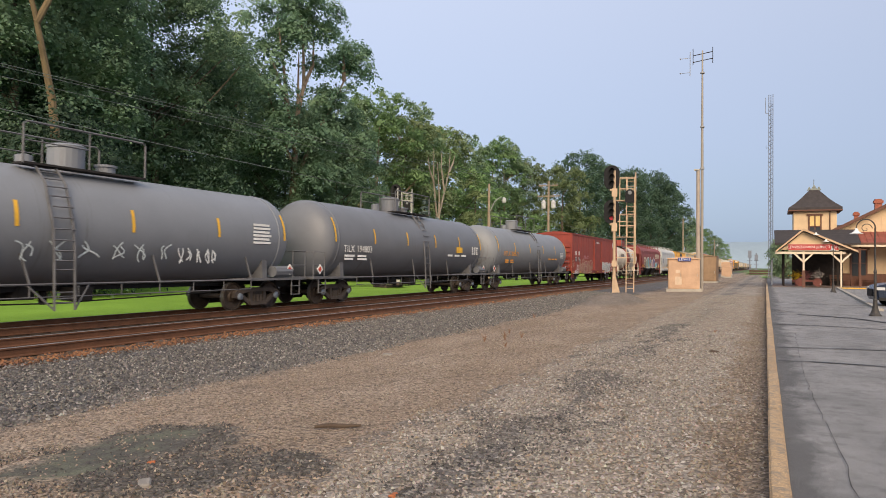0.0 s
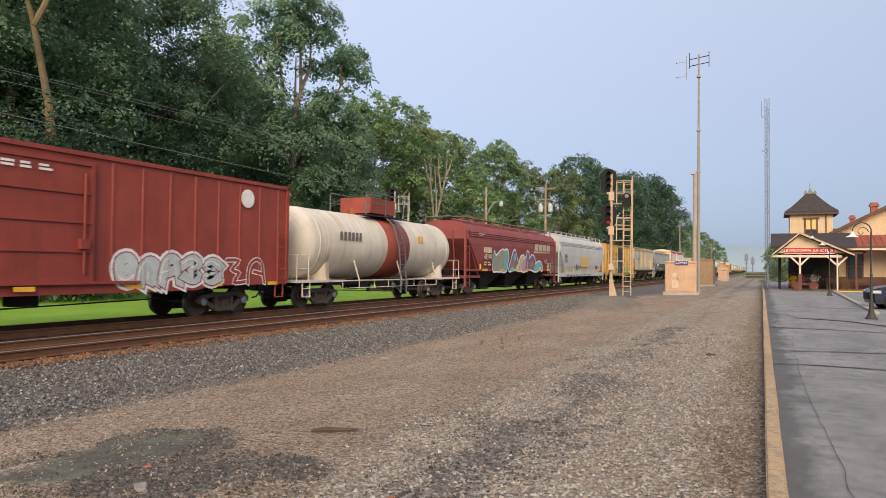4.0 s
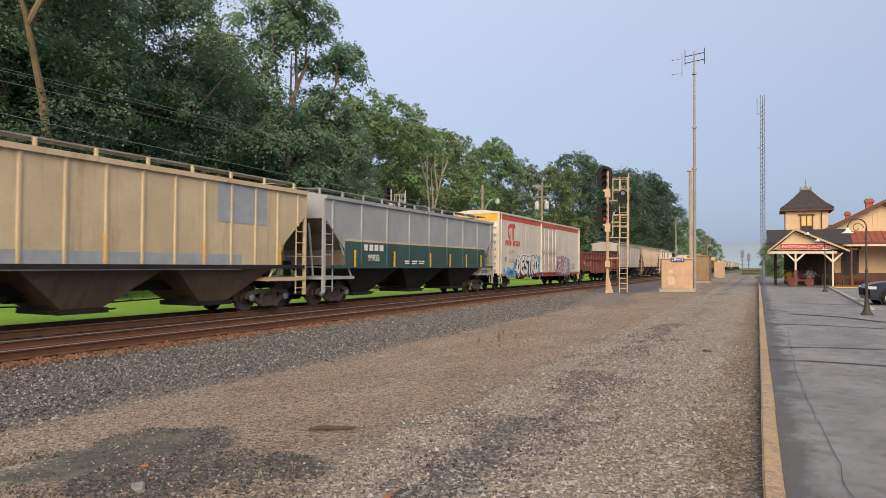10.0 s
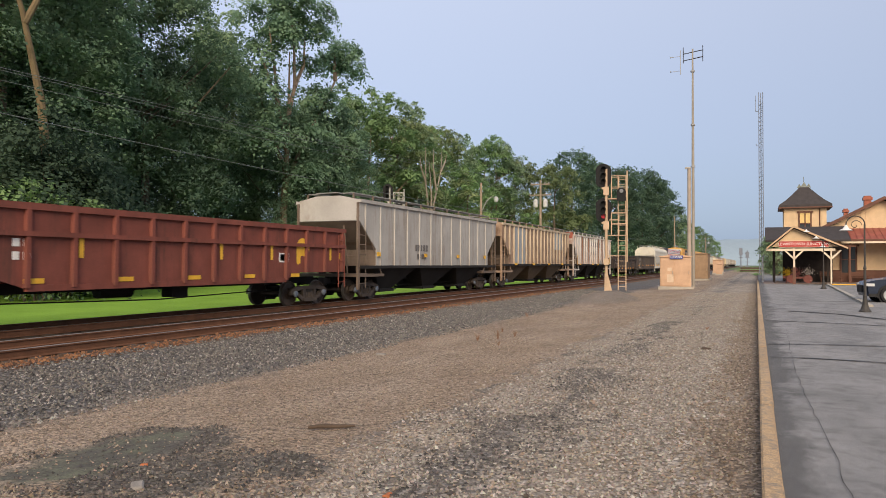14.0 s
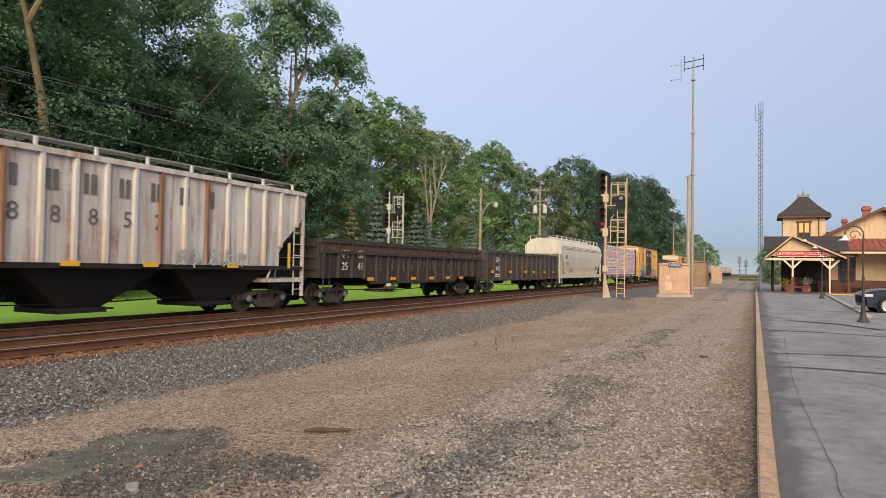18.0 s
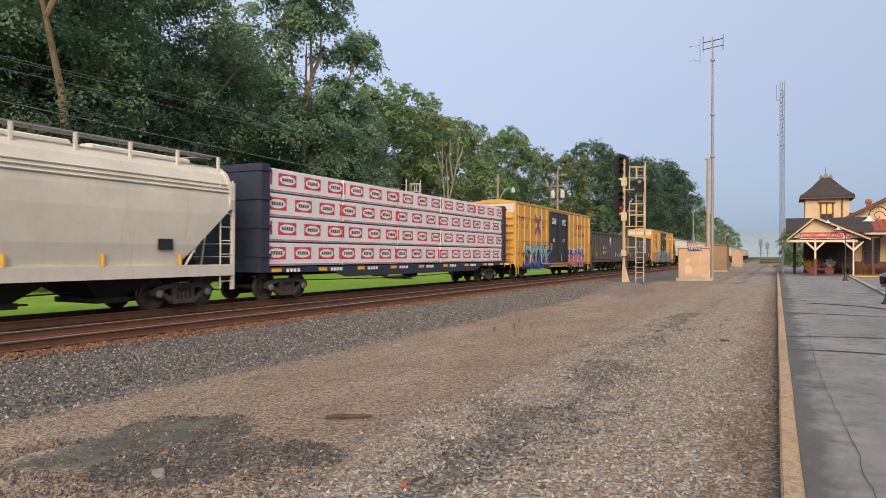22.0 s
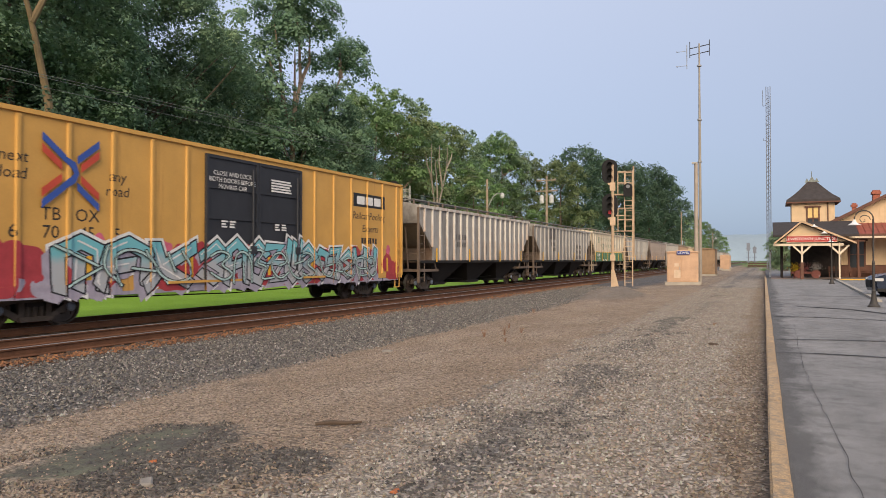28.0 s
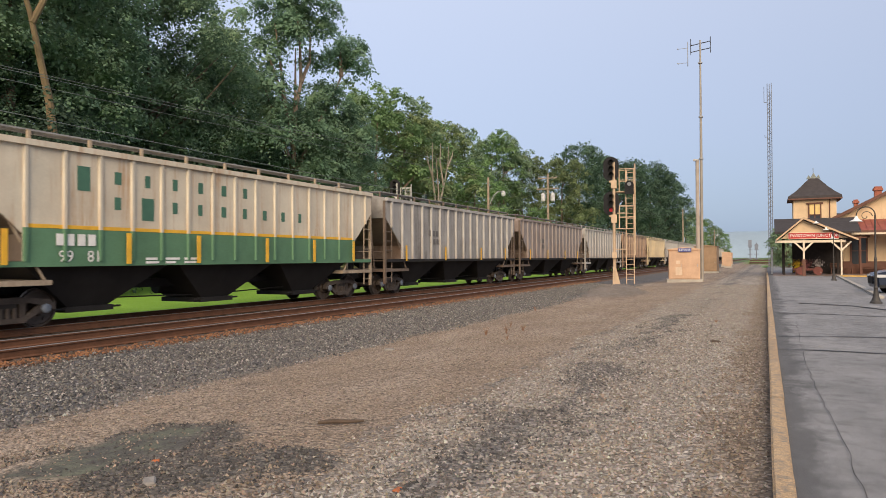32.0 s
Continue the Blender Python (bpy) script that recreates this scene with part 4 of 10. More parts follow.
def hopper_bays(car, y_low, z0, count, material, depth=0.42):
    """The discharge hoppers under a car."""
    w = 2 * y_low / count
    for k in range(count):
        c = -y_low + (k + 0.5) * w
        bm = bmesh.new()
        t, b = w * 0.49, w * 0.13
        v = [bm.verts.new(p) for p in ((-1.42, c - t, z0), (1.42, c - t, z0), (1.42, c + t, z0), (-1.42, c + t, z0),
                                       (-0.75, c - b, depth), (0.75, c - b, depth), (0.75, c + b, depth), (-0.75, c + b, depth))]
        for f in ((0, 3, 2, 1), (4, 5, 6, 7), (0, 1, 5, 4), (1, 2, 6, 5), (2, 3, 7, 6), (3, 0, 4, 7)):
            bm.faces.new([v[i] for i in f])
        bay = part("hopper_bay", bm, material, car)
        bm = bmesh.new()
        box(bm, -0.85, 0.85, c - b - 0.1, c + b + 0.1, depth - 0.14, depth)
        tube(bm, [(0.8, c - b - 0.35, depth - 0.05), (0.8, c + b + 0.35, depth - 0.05)], 0.03, 6)
        part("discharge_gate", bm, under_black, bay)


def roof_walk(car, half, z, material, x=0.55, rail=True):
    """Running boards along a hopper car's roof, on brackets, with hatches between."""
    bm = bmesh.new()
    bm.free()
    for s in (-1, 1):
        for k in (-0.18, 0, 0.18):
            bm = bmesh.new()
            box(bm, s * (x + 0.35) + k - 0.075, s * (x + 0.35) + k + 0.075, -half, half, z + 0.26, z + 0.3)
            part("running_board", bm, grating, car)
        bm = bmesh.new()
        box(bm, -x, x, s * half - 0.3, s * half + 0.3, z + 0.26, z + 0.3)
        part("cross_board", bm, grating, car)
    bm = bmesh.new()
    box(bm, -0.03, 0.03, -0.04, 0.04, z - 0.18, z + 0.27)
    bracket = mesh_of(bm, material, False, "board_bracket")
    n = max(4, int(half * 2 / 1.5))
    for k in range(n + 1):
        y = -half + 2 * half * k / n
        for s in (-1, 1):
            part("board_bracket", bracket, None, car).matrix_basis = pose(s * (x + 0.62), y, 0)
    for k in range(4):
        c = -half + 2 * half * (k + 0.5) / 4
        bm = bmesh.new()
        prism(bm, [(-0.32, z - 0.05), (0.32, z - 0.05), (0.3, z + 0.18), (0.18, z + 0.24), (-0.18, z + 0.24), (-0.3, z + 0.18)], "y", c - half * 0.21, c + half * 0.21)
        part("roof_hatch", bm, material, car)


def ribbed_hopper(label, middle, length, paint, rib_paint=None, low=None, low_z=None, height=4.2, ribs=17, bays=3, bay_mat=None, stripe=None, cage=None,
                  patches=(), bottom=1.58, full=True, rib_d=0.085, rib_w=0.15, rusted=(), rust=None):
    car = rolling_base(label, "hopper car", middle, length, 2.0, full)
    e, w = length / 2 - 0.6, 1.58
    cut, z1, zc = 1.4, height - 0.8, 2.2
    prof = [(-e, height), (e, height), (e, z1), (e - cut, zc), (e - cut, bottom), (-e + cut, bottom), (-e + cut, zc), (-e, z1)]
    bm = bmesh.new()
    prism(bm, prof, "x", -w, w)
    prism(bm, [(-w, height), (w, height), (w - 0.1, height + 0.08), (0.6, height + 0.26), (-0.6, height + 0.26), (-w + 0.1, height + 0.08)], "y", -e, e)
    body = part("body", bm, paint, car)
    if low:
        bm = bmesh.new()
        prism(bm, [(-e + cut, low_z), (e - cut, low_z), (e - cut, bottom - 0.01), (-e + cut, bottom - 0.01)], "x", w - 0.03, w + 0.012)
        part("lower_panel", bm, low, car)
        if stripe:
            plate("stripe", car, w + 0.012, -e + cut, e - cut, low_z, low_z + 0.09, stripe)
    rp = rib_paint or paint
    for k in range(ribs):
        y = -e + cut * 0.35 + (2 * e - cut * 0.7) * k / (ribs - 1)
        zb = bottom
        if abs(y) > e - cut:
            zb = zc + (abs(y) - (e - cut)) / cut * (z1 - zc)
        zb = round(zb, 2)
        if low:
            for (a, c, q) in ((max(zb, low_z), height, rp), (zb, low_z, low)):
                if c - a > 0.1:
                    r = part("rib", rib_mesh(q, rib_w, rib_d, round(c - a, 2)), None, car)
                    r.matrix_basis = pose(w + (0.01 if q is low else 0), y, a)
        else:
            r = part("rib", rib_mesh(rust if k in rusted else rp, rib_w, rib_d, round(height - zb, 2)), None, car)
            r.matrix_basis = pose(w, y, zb)
    bm = bmesh.new()
    for s in (-1, 1):
        box(bm, s * (w + 0.03) - 0.06, s * (w + 0.03) + 0.06, -e, e, height - 0.06, height + 0.08)
    part("roof_rail", bm, rp, car)
    bm = bmesh.new()
    for s in (-1, 1):
        box(bm, s * (w - 0.02) - 0.05, s * (w - 0.02) + 0.055, -e + 0.1, e - 0.1, bottom - 0.13, bottom - 0.005)
    part("side_sill", bm, low or under_black, car)
    for s in (-1, 1):
        bm = bmesh.new()
        q = e - cut
        prism(bm, [(s * e, z1 - 0.03), (s * (e + 0.012), z1 - 0.03), (s * (q + 0.02), zc - 0.01), (s * (q + 0.02), bottom), (s * q, bottom), (s * q, zc)], "x", -w + 0.03, w - 0.03)
        part("slope_sheet", bm, cage_dirty, car)
    for y0, y1, z0, zz, m in patches:
        plate("repaint_patch", car, w + 0.004, y0, y1, z0, zz, m)
    hopper_bays(car, e - cut, bottom - 0.02, bays, bay_mat or under_black)
    for s in (-1, 1):
        if full:
            end_cage(car, s, e, height - 0.1, bottom, w, cage or paint)
    roof_walk(car, e - 0.2, height + 0.1, cage or paint)
    return car


def smooth_hopper(label, middle, length, paint, height=4.65, sill_paint=None, bay_mat=None, bays=4, cage=None, bottom=1.25, sill=0.32):
    """A hopper car with smooth bowed sides and rounded eaves."""
    car = rolling_base(label, "hopper car", middle, length, 2.05)
    e = length / 2 - 0.55
    sec = [(1.46, bottom), (1.56, bottom + 0.6), (1.6, bottom + 1.5), (1.58, height - 1.0), (1.52, height - 0.6), (1.36, height - 0.25), (1.1, height - 0.05), (0.6, height + 0.1)]
    sec = sec + [(-x, z) for x, z in sec[::-1]]
    bm = bmesh.new()
    prism(bm, sec, "y", -e + 0.15, e - 0.15)
    for s in (-1, 1):
        nrm = Vector((0, s * 1.75, -2.0)).normalized()
        geo = bm.verts[:] + bm.edges[:] + bm.faces[:]
        cut = bmesh.ops.bisect_plane(bm, geom=geo, plane_co=(0, s * (e - 0.15), bottom + 1.75), plane_no=nrm, clear_outer=True)
        bmesh.ops.contextual_create(bm, geom=[q for q in cut["geom_cut"] if isinstance(q, bmesh.types.BMEdge)])
    part("body", bm, paint, car)
    for z, x in ((height - 0.78, 1.575), (height - 0.66, 1.55), (height - 0.54, 1.52)):
        for s in (-1, 1):
            bm = bmesh.new()
            tube(bm, [(s * x, -e + 0.2, z), (s * x, e - 0.2, z)], 0.03, 5)
            part("eave_bead", bm, paint, car)
    bm = bmesh.new()
    for s in (-1, 1):
        box(bm, s * 1.52 - 0.06, s * 1.52 + 0.06, -e, e, bottom - sill, bottom + 0.02)
    part("side_sill", bm, sill_paint or paint, car)
    for k in range(6):
        y = -e + 2.1 + (2 * e - 4.2) * k / 5
        bm = bmesh.new()
        box(bm, 1.52, 1.59, y - 0.03, y + 0.03, bottom + 0.02, bottom + 0.32)
        part("reflector_strip", bm, safety_yellow, car)
    hopper_bays(car, e - 2.2, bottom - 0.05, bays, bay_mat or under_black)
    for s in (-1, 1):
        end_cage(car, s, e, height - 0.5, bottom, 1.55, cage or paint)
        bm = bmesh.new()
        prism(bm, [(1.6, bottom + 1.7), (1.64, height - 1.0), (1.56, height - 0.55), (1.38, height - 0.2), (1.1, height), (1.06, height - 0.1), (1.32, height - 0.3),
                   (1.48, height - 0.62), (1.54, height - 1.0), (1.5, bottom + 1.7)], "y", s * (e - 0.18) - 0.07, s * (e - 0.18) + 0.07)
        part("end_arch", bm, cage or paint, car)
    roof_walk(car, e - 0.3, height + 0.05, cage or paint)
    return car


def boxcar(label, middle, length, paint, height=4.95, bottom=0.72, door=(0, 1), door_paint=None, ribs=18, end_paint=None, roof_paint=None, plain=False,
           door_kind="panel", rib_w=0.12, top_band=None, sill_band=None, belts=(), rib_d=0.055):
    """door: its middle and half width along the car."""
    car = rolling_base(label, "box car", middle, length, 2.95)
    e, w = length / 2 - 0.5, 1.55
    bm = bmesh.new()
    box(bm, -w, w, -e, e, bottom + 0.3, height)
    part("body", bm, paint, car)
    bm = bmesh.new()
    for s in (-1, 1):
        prism(bm, [(-e, bottom + 0.3), (e, bottom + 0.3), (e, bottom + 0.12), (e - 3.4, bottom + 0.12), (e - 4.2, bottom), (-e + 4.2, bottom), (-e + 3.4, bottom + 0.12), (-e, bottom + 0.12)],
              "x", s * w - 0.05, s * w + 0.03)
    part("side_sill", bm, sill_band or paint, car)
    bm = bmesh.new()
    prism(bm, [(-w - 0.06, height - 0.06), (w + 0.06, height - 0.06), (w + 0.06, height + 0.05), (0.3, height + 0.2), (-0.3, height + 0.2), (-w - 0.06, height + 0.05)], "y", -e - 0.05, e + 0.05)
    n = 14
    for k in range(n):
        y = -e + 2 * e * (k + 0.5) / n
        prism(bm, [(-w, height + 0.05), (w, height + 0.05), (0.3, height + 0.25), (-0.3, height + 0.25)], "y", y - 0.06, y + 0.06)
    part("roof", bm, roof_paint or paint, car)
    for s in (-1, 1):
        zs = [bottom + 0.55 + k * 0.46 for k in range(int((height - bottom - 0.9) / 0.46))]
        for z in zs:
            bm = bmesh.new()
            prism(bm, [(s * e, z - 0.14), (s * (e + 0.09), z - 0.05), (s * (e + 0.09), z + 0.05), (s * e, z + 0.14)], "x", -w + 0.15, w - 0.15)
            part("end_corrugation", bm, end_paint or paint, car)
        for x in (-w, w):
            bm = bmesh.new()
            box(bm, x - 0.06, x + 0.06, s * e - 0.06, s * e + 0.06, bottom + 0.2, height)
            part("corner_post", bm, end_paint or paint, car)
    skin = [(door[0] - door[1], door[0] + door[1], w + 0.112)]
    SKIN[car.name] = (w, skin, [(z - 0.04, z + 0.04, w + 0.045) for z in belts] + [(0, bottom + 0.31, w + 0.03)])
    if not plain:
        for k in range(ribs):
            y = -e + 0.45 + (2 * e - 0.9) * k / (ribs - 1)
            if abs(y - door[0]) < door[1] + 0.12:
                continue
            r = part("rib", rib_mesh(paint, rib_w, rib_d, round(height - bottom - 0.42, 2)), None, car)
            r.matrix_basis = pose(w, y, bottom + 0.32)
            skin.append((y - rib_w / 2, y + rib_w / 2, w + rib_d))
    for z in belts:
        for a, b in ((-e + 0.1, door[0] - door[1] - 0.1), (door[0] + door[1] + 0.1, e - 0.1)):
            bm = bmesh.new()
            box(bm, w, w + 0.045, a, b, z - 0.04, z + 0.04)
            part("belt_rail", bm, paint, car)
    dp = door_paint or paint
    d0, d1 = door[0] - door[1], door[0] + door[1]
    leaves = 2 if door_kind == "double" else 1
    for k in range(leaves):
        a, c = d0 + (d1 - d0) * k / leaves, d0 + (d1 - d0) * (k + 1) / leaves
        bm = bmesh.new()
        box(bm, w - 0.02, w + 0.07, a + 0.02, c - 0.02, bottom + 0.32, height - 0.2)
        leaf = part("door", bm, dp, car)
        if door_kind == "ribbed":
            for j in range(15):
                bm = bmesh.new()
                z = bottom + 0.5 + j * (height - bottom - 0.9) / 15
                prism(bm, [(w + 0.07, z), (w + 0.12, z + 0.06), (w + 0.12, z + 0.12), (w + 0.07, z + 0.18)], "y", a + 0.06, c - 0.06)
                part("door_rib", bm, dp, leaf)
        else:
            for j in range(5):
                bm = bmesh.new()
                z = bottom + 0.34 + j * (height - bottom - 0.6) / 4
                box(bm, w + 0.06, w + 0.11, a + 0.04, c - 0.04, z - 0.04, z + 0.04)
                part("door_bar", bm, dp, leaf)
            for y in (a + 0.06, c - 0.06):
                bm = bmesh.new()
                box(bm, w + 0.06, w + 0.11, y - 0.05, y + 0.05, bottom + 0.34, height - 0.22)
                part("door_post", bm, dp, leaf)
        bm = bmesh.new()
        tube(bm, [(w + 0.14, c - 0.3, bottom + 0.5), (w + 0.14, c - 0.3, height - 0.5)], 0.028, 6)
        box(bm, w + 0.07, w + 0.19, c - 0.42, c - 0.18, bottom + 1.1, bottom + 1.35)
        part("lock_bar", bm, dp, leaf)
    bm = bmesh.new()
    box(bm, w, w + 0.13, d0 - 1.4, d1 + 1.4, bottom + 0.24, bottom + 0.31)
    part("door_track", bm, sill_band or paint, car)
    if top_band:
        plate("top_band", car, w + 0.064, -e, e, height - 0.42, height - 0.08, top_band)
    ladder("side_ladder", car, w + 0.1, -e + 0.35, bottom + 0.1, bottom + 1.9, 0.42, "y", end_paint or paint, 5)
    ladder("side_ladder", car, w + 0.1, e - 0.35, bottom + 0.1, bottom + 1.9, 0.42, "y", end_paint or paint, 5)
    ladder("end_ladder", car, w - 0.5, -e - 0.13, bottom + 0.1, bottom + 1.9, 0.42, "x", end_paint or paint, 5)
    for s in (-1, 1):
        bm = bmesh.new()
        y = s * (e - 0.35)
        for q in (-0.2, 0.2):
            box(bm, w - 0.03, w + 0.01, y + q - 0.02, y + q + 0.02, bottom - 0.32, bottom + 0.2)
        box(bm, w - 0.03, w + 0.01, y - 0.22, y + 0.22, bottom - 0.34, bottom - 0.3)
        part("stirrup_step", bm, end_paint or paint, car)
    return car


def gondola(label, middle, length, paint, height=2.75, bottom=0.9, ribs=14, lip=0.0, slope_ends=False, dip=0.0):
    """An open car. lip: the height of a raised top band; slope_ends: a coal hopper with sloped end sheets."""
    car = rolling_base(label, "gondola" if not slope_ends else "open hopper", middle, length, 2.1)
    e, w = length / 2 - 0.5, 1.52
    t = 0.06
    cut, z1 = 2.0, bottom + 1.35
    for s in (-1, 1):
        bm = bmesh.new()
        if slope_ends:
            prof = [(-e, height), (e, height), (e, bottom + 0.5), (e - 0.5, bottom), (-e + 0.5, bottom), (-e, bottom + 0.5)]
        else:
            k = 2.9
            prof = [(-e, height), (e, height), (e, bottom + dip), (e - k, bottom + dip), (e - k - 0.9, bottom), (-e + k + 0.9, bottom), (-e + k, bottom + dip), (-e, bottom + dip)]
        prism(bm, prof, "x", s * w - t / 2, s * w + t / 2)
        part("side_sheet", bm, paint, car)
        bm = bmesh.new()
        if slope_ends:
            prism(bm, [(s * e, z1), (s * (e - cut - 1.4), bottom - 0.3), (s * (e - cut - 1.4), bottom - 0.22), (s * e, z1 + 0.1)], "x", -w, w)
            box(bm, -w, w, s * e - 0.05, s * e + 0.05, z1, height)
        else:
            box(bm, -w, w, s * e - 0.05, s * e + 0.05, bottom + dip, height)
            for z in (bottom + dip + 0.35, bottom + dip + 0.8, bottom + dip + 1.25):
                if z < height - 0.2:
                    prism(bm, [(s * e, z - 0.13), (s * (e + 0.1), z - 0.05), (s * (e + 0.1), z + 0.05), (s * e, z + 0.13)], "x", -w + 0.1, w - 0.1)
        part("end_sheet", bm, paint, car)
        bm = bmesh.new()
        box(bm, s * w - 0.09, s * w + 0.12, -e - 0.03, e + 0.03, height - 0.1, height + 0.06)
        part("top_chord", bm, paint, car)
        if lip:
            bm = bmesh.new()
            box(bm, s * w - 0.03, s * w + 0.14, -e, e, height - lip - 0.06, height - lip + 0.06)
            part("upper_band", bm, paint, car)
        bm = bmesh.new()
        if not slope_ends:
            box(bm, s * w - 0.03, s * w + 0.08, -e + 3.7, e - 3.7, bottom - 0.03, bottom + 0.12)
        else:
            box(bm, s * w - 0.03, s * w + 0.08, -e, e, bottom - 0.24, bottom - 0.02)
        part("side_sill", bm, paint, car)
        bm = bmesh.new()
        box(bm, -w + 0.1, w - 0.1, s * e - 0.06, s * e + 0.06, height - 0.12, height + 0.05)
        part("top_chord", bm, paint, car)
    bm = bmesh.new()
    box(bm, -w, w, -e + (cut if slope_ends else 0), e - (cut if slope_ends else 0), bottom + dip, bottom + dip + 0.05)
    part("floor_sheet", bm, paint, car)
    for k in range(ribs):
        y = -e + 0.2 + (2 * e - 0.4) * k / (ribs - 1)
        zb = bottom + (dip if abs(y) > e - 3.2 else 0.05)
        if slope_ends:
            zb = bottom + max(0, abs(y) - (e - 0.5))
        zb = round(zb, 2)
        r = part("rib", rib_mesh(paint, 0.1 if slope_ends else 0.15, 0.05 if slope_ends else 0.1, round(height - zb - 0.08, 2)), None, car)
        r.matrix_basis = pose(w + t / 2, y, zb)
    if slope_ends:
        hopper_bays(car, e - cut, bottom - 0.02, 4, paint, 0.4)
        for s in (-1, 1):
            end_cage(car, s, e, z1 + 0.3, bottom, w, paint)
    else:
        ladder("side_ladder", car, w + 0.12, -e + 0.3, bottom - 0.3, height - 0.2, 0.42, "y", paint, 5)
        ladder("side_ladder", car, w + 0.12, e - 0.3, bottom - 0.3, height - 0.2, 0.42, "y", paint, 5)
    return car


rail_grey = mat("handrail_grey_paint", (0.13, 0.13, 0.135), 0.6, 0.1, 0.25)


def tank_car(label, middle, length, paint, radius=1.5, axis_z=2.42, rail_paint=None, band=None, stripes=True, dome_paint=None, end_band=None, dome=0.0, climb=0.4, deck=(-1.7, 1.7), strips=6):
    car = rolling_base(label, "tank car", middle, length, 2.3)
    e = length / 2 - 0.75
    rp = rail_paint or (rail_grey if stripes else paint)
    bm = bmesh.new()
    prof = [(radius * math.sqrt(max(0.0004, 1 - (1 - k / 7) ** 2)), -e + 0.75 * k / 7) for k in range(8)]
    prof = prof + [(r, -y) for r, y in prof[::-1]]
    lathe(bm, prof, "y", 48, (0, 0, axis_z))
    part("tank", bm, paint, car, smooth=True)
    if band:
        bm = bmesh.new()
        lathe(bm, [(radius + 0.004, band[0]), (radius + 0.012, band[0] + 0.01), (radius + 0.012, band[1] - 0.01), (radius + 0.004, band[1])], "y", 48, (0, 0, axis_z))
        part("painted_band", bm, band[2], car, smooth=True)
    for y in (-e + 1.0, e - 1.0):
        bm = bmesh.new()
        lathe(bm, [(radius, y - 0.04), (radius + 0.014, y - 0.03), (radius + 0.014, y + 0.03), (radius, y + 0.04)], "y", 48, (0, 0, axis_z))
        part("weld_band", bm, paint, car, smooth=True)
    for s in (-1, 1):
        bm = bmesh.new()
        yy = s * (length / 2 - 2.3)
        prism(bm, [(-1.35, 0.95), (1.35, 0.95), (1.3, axis_z - 0.75), (0.9, axis_z - radius + 0.25), (0, axis_z - radius + 0.02), (-0.9, axis_z - radius + 0.25), (-1.3, axis_z - 0.75)], "y", yy - 0.12, yy + 0.12)
        part("saddle", bm, rp, car)
        bm = bmesh.new()
        box(bm, -1.5, 1.5, min(s * (e + 0.55), s * (e - 2.6)), max(s * (e + 0.55), s * (e - 2.6)), 0.98, 1.06)
        part("end_platform", bm, rp, car)
        bm = bmesh.new()
        q = s * (e + 0.5)
        tube(bm, [(-1.45, q, 1.0), (-1.45, q, 2.0), (1.45, q, 2.0), (1.45, q, 1.0)], 0.024, 6)
        tube(bm, [(1.45, q, 2.0), (1.45, q - s * 0.7, 2.0), (1.45, q - s * 0.7, 1.0)], 0.024, 6)
        tube(bm, [(1.45, q, 1.5), (1.45, q - s * 0.7, 1.5)], 0.018, 6)
        part("handrail", bm, rp, car)
        bm = bmesh.new()
        for z in (0.45, 0.75):
            box(bm, 1.42, 1.5, q - s * 0.55 - 0.22, q - s * 0.55 + 0.22, z, z + 0.03)
        for o in (-0.22, 0.22):
            box(bm, 1.44, 1.48, q - s * 0.55 + o - 0.015, q - s * 0.55 + o + 0.015, 0.45, 1.05)
        part("stirrup_step", bm, rp, car)
    bm = bmesh.new()
    tube(bm, [(1.5, -e + 2.4, 1.02), (1.5, e - 2.4, 1.02)], 0.03, 6)
    tube(bm, [(1.5, -e + 2.4, 0.72), (1.5, e - 2.4, 0.72)], 0.016, 5)
    n = int((2 * e - 4.8) / 1.2)
    for k in range(n + 1):
        y = -e + 2.4 + (2 * e - 4.8) * k / n
        tube(bm, [(1.5, y, 1.03), (1.5, y, 0.72)], 0.016, 5)
        if k % 3 == 1:
            tube(bm, [(1.5, y, 1.02), (radius * 0.92, y - 0.15, axis_z - radius * 0.45)], 0.03, 5)
    part("side_rail", bm, rp, car)
    top = axis_z + radius
    bm = bmesh.new()
    lathe(bm, [(0.45, top - 0.15), (0.45, top + 0.58), (0.48, top + 0.6), (0.48, top + 0.66), (0.4, top + 0.7), (0.1, top + 0.72)], "z", 20, (0, dome, 0))
    part("valve_housing", bm, dome_paint or paint, car)
    bm = bmesh.new()
    lathe(bm, [(0.26, top - 0.1), (0.26, top + 0.22), (0.3, top + 0.24), (0.3, top + 0.3), (0.1, top + 0.33)], "z", 14, (0.1, dome + 1.1, 0))
    part("hatch", bm, dome_paint or paint, car)
    bm = bmesh.new()
    lathe(bm, [(0.2, top - 0.1), (0.2, top + 0.3), (0.05, top + 0.34)], "z", 12, (-0.2, dome - 1.0, 0))
    part("relief_valve", bm, dome_paint or paint, car)
    bm = bmesh.new()
    box(bm, 0.55, 0.98, deck[0], deck[1], top - 0.06, top - 0.01)
    box(bm, -0.98, -0.55, deck[0], deck[1], top - 0.06, top - 0.01)
    part("top_platform", bm, steel_dark, car)
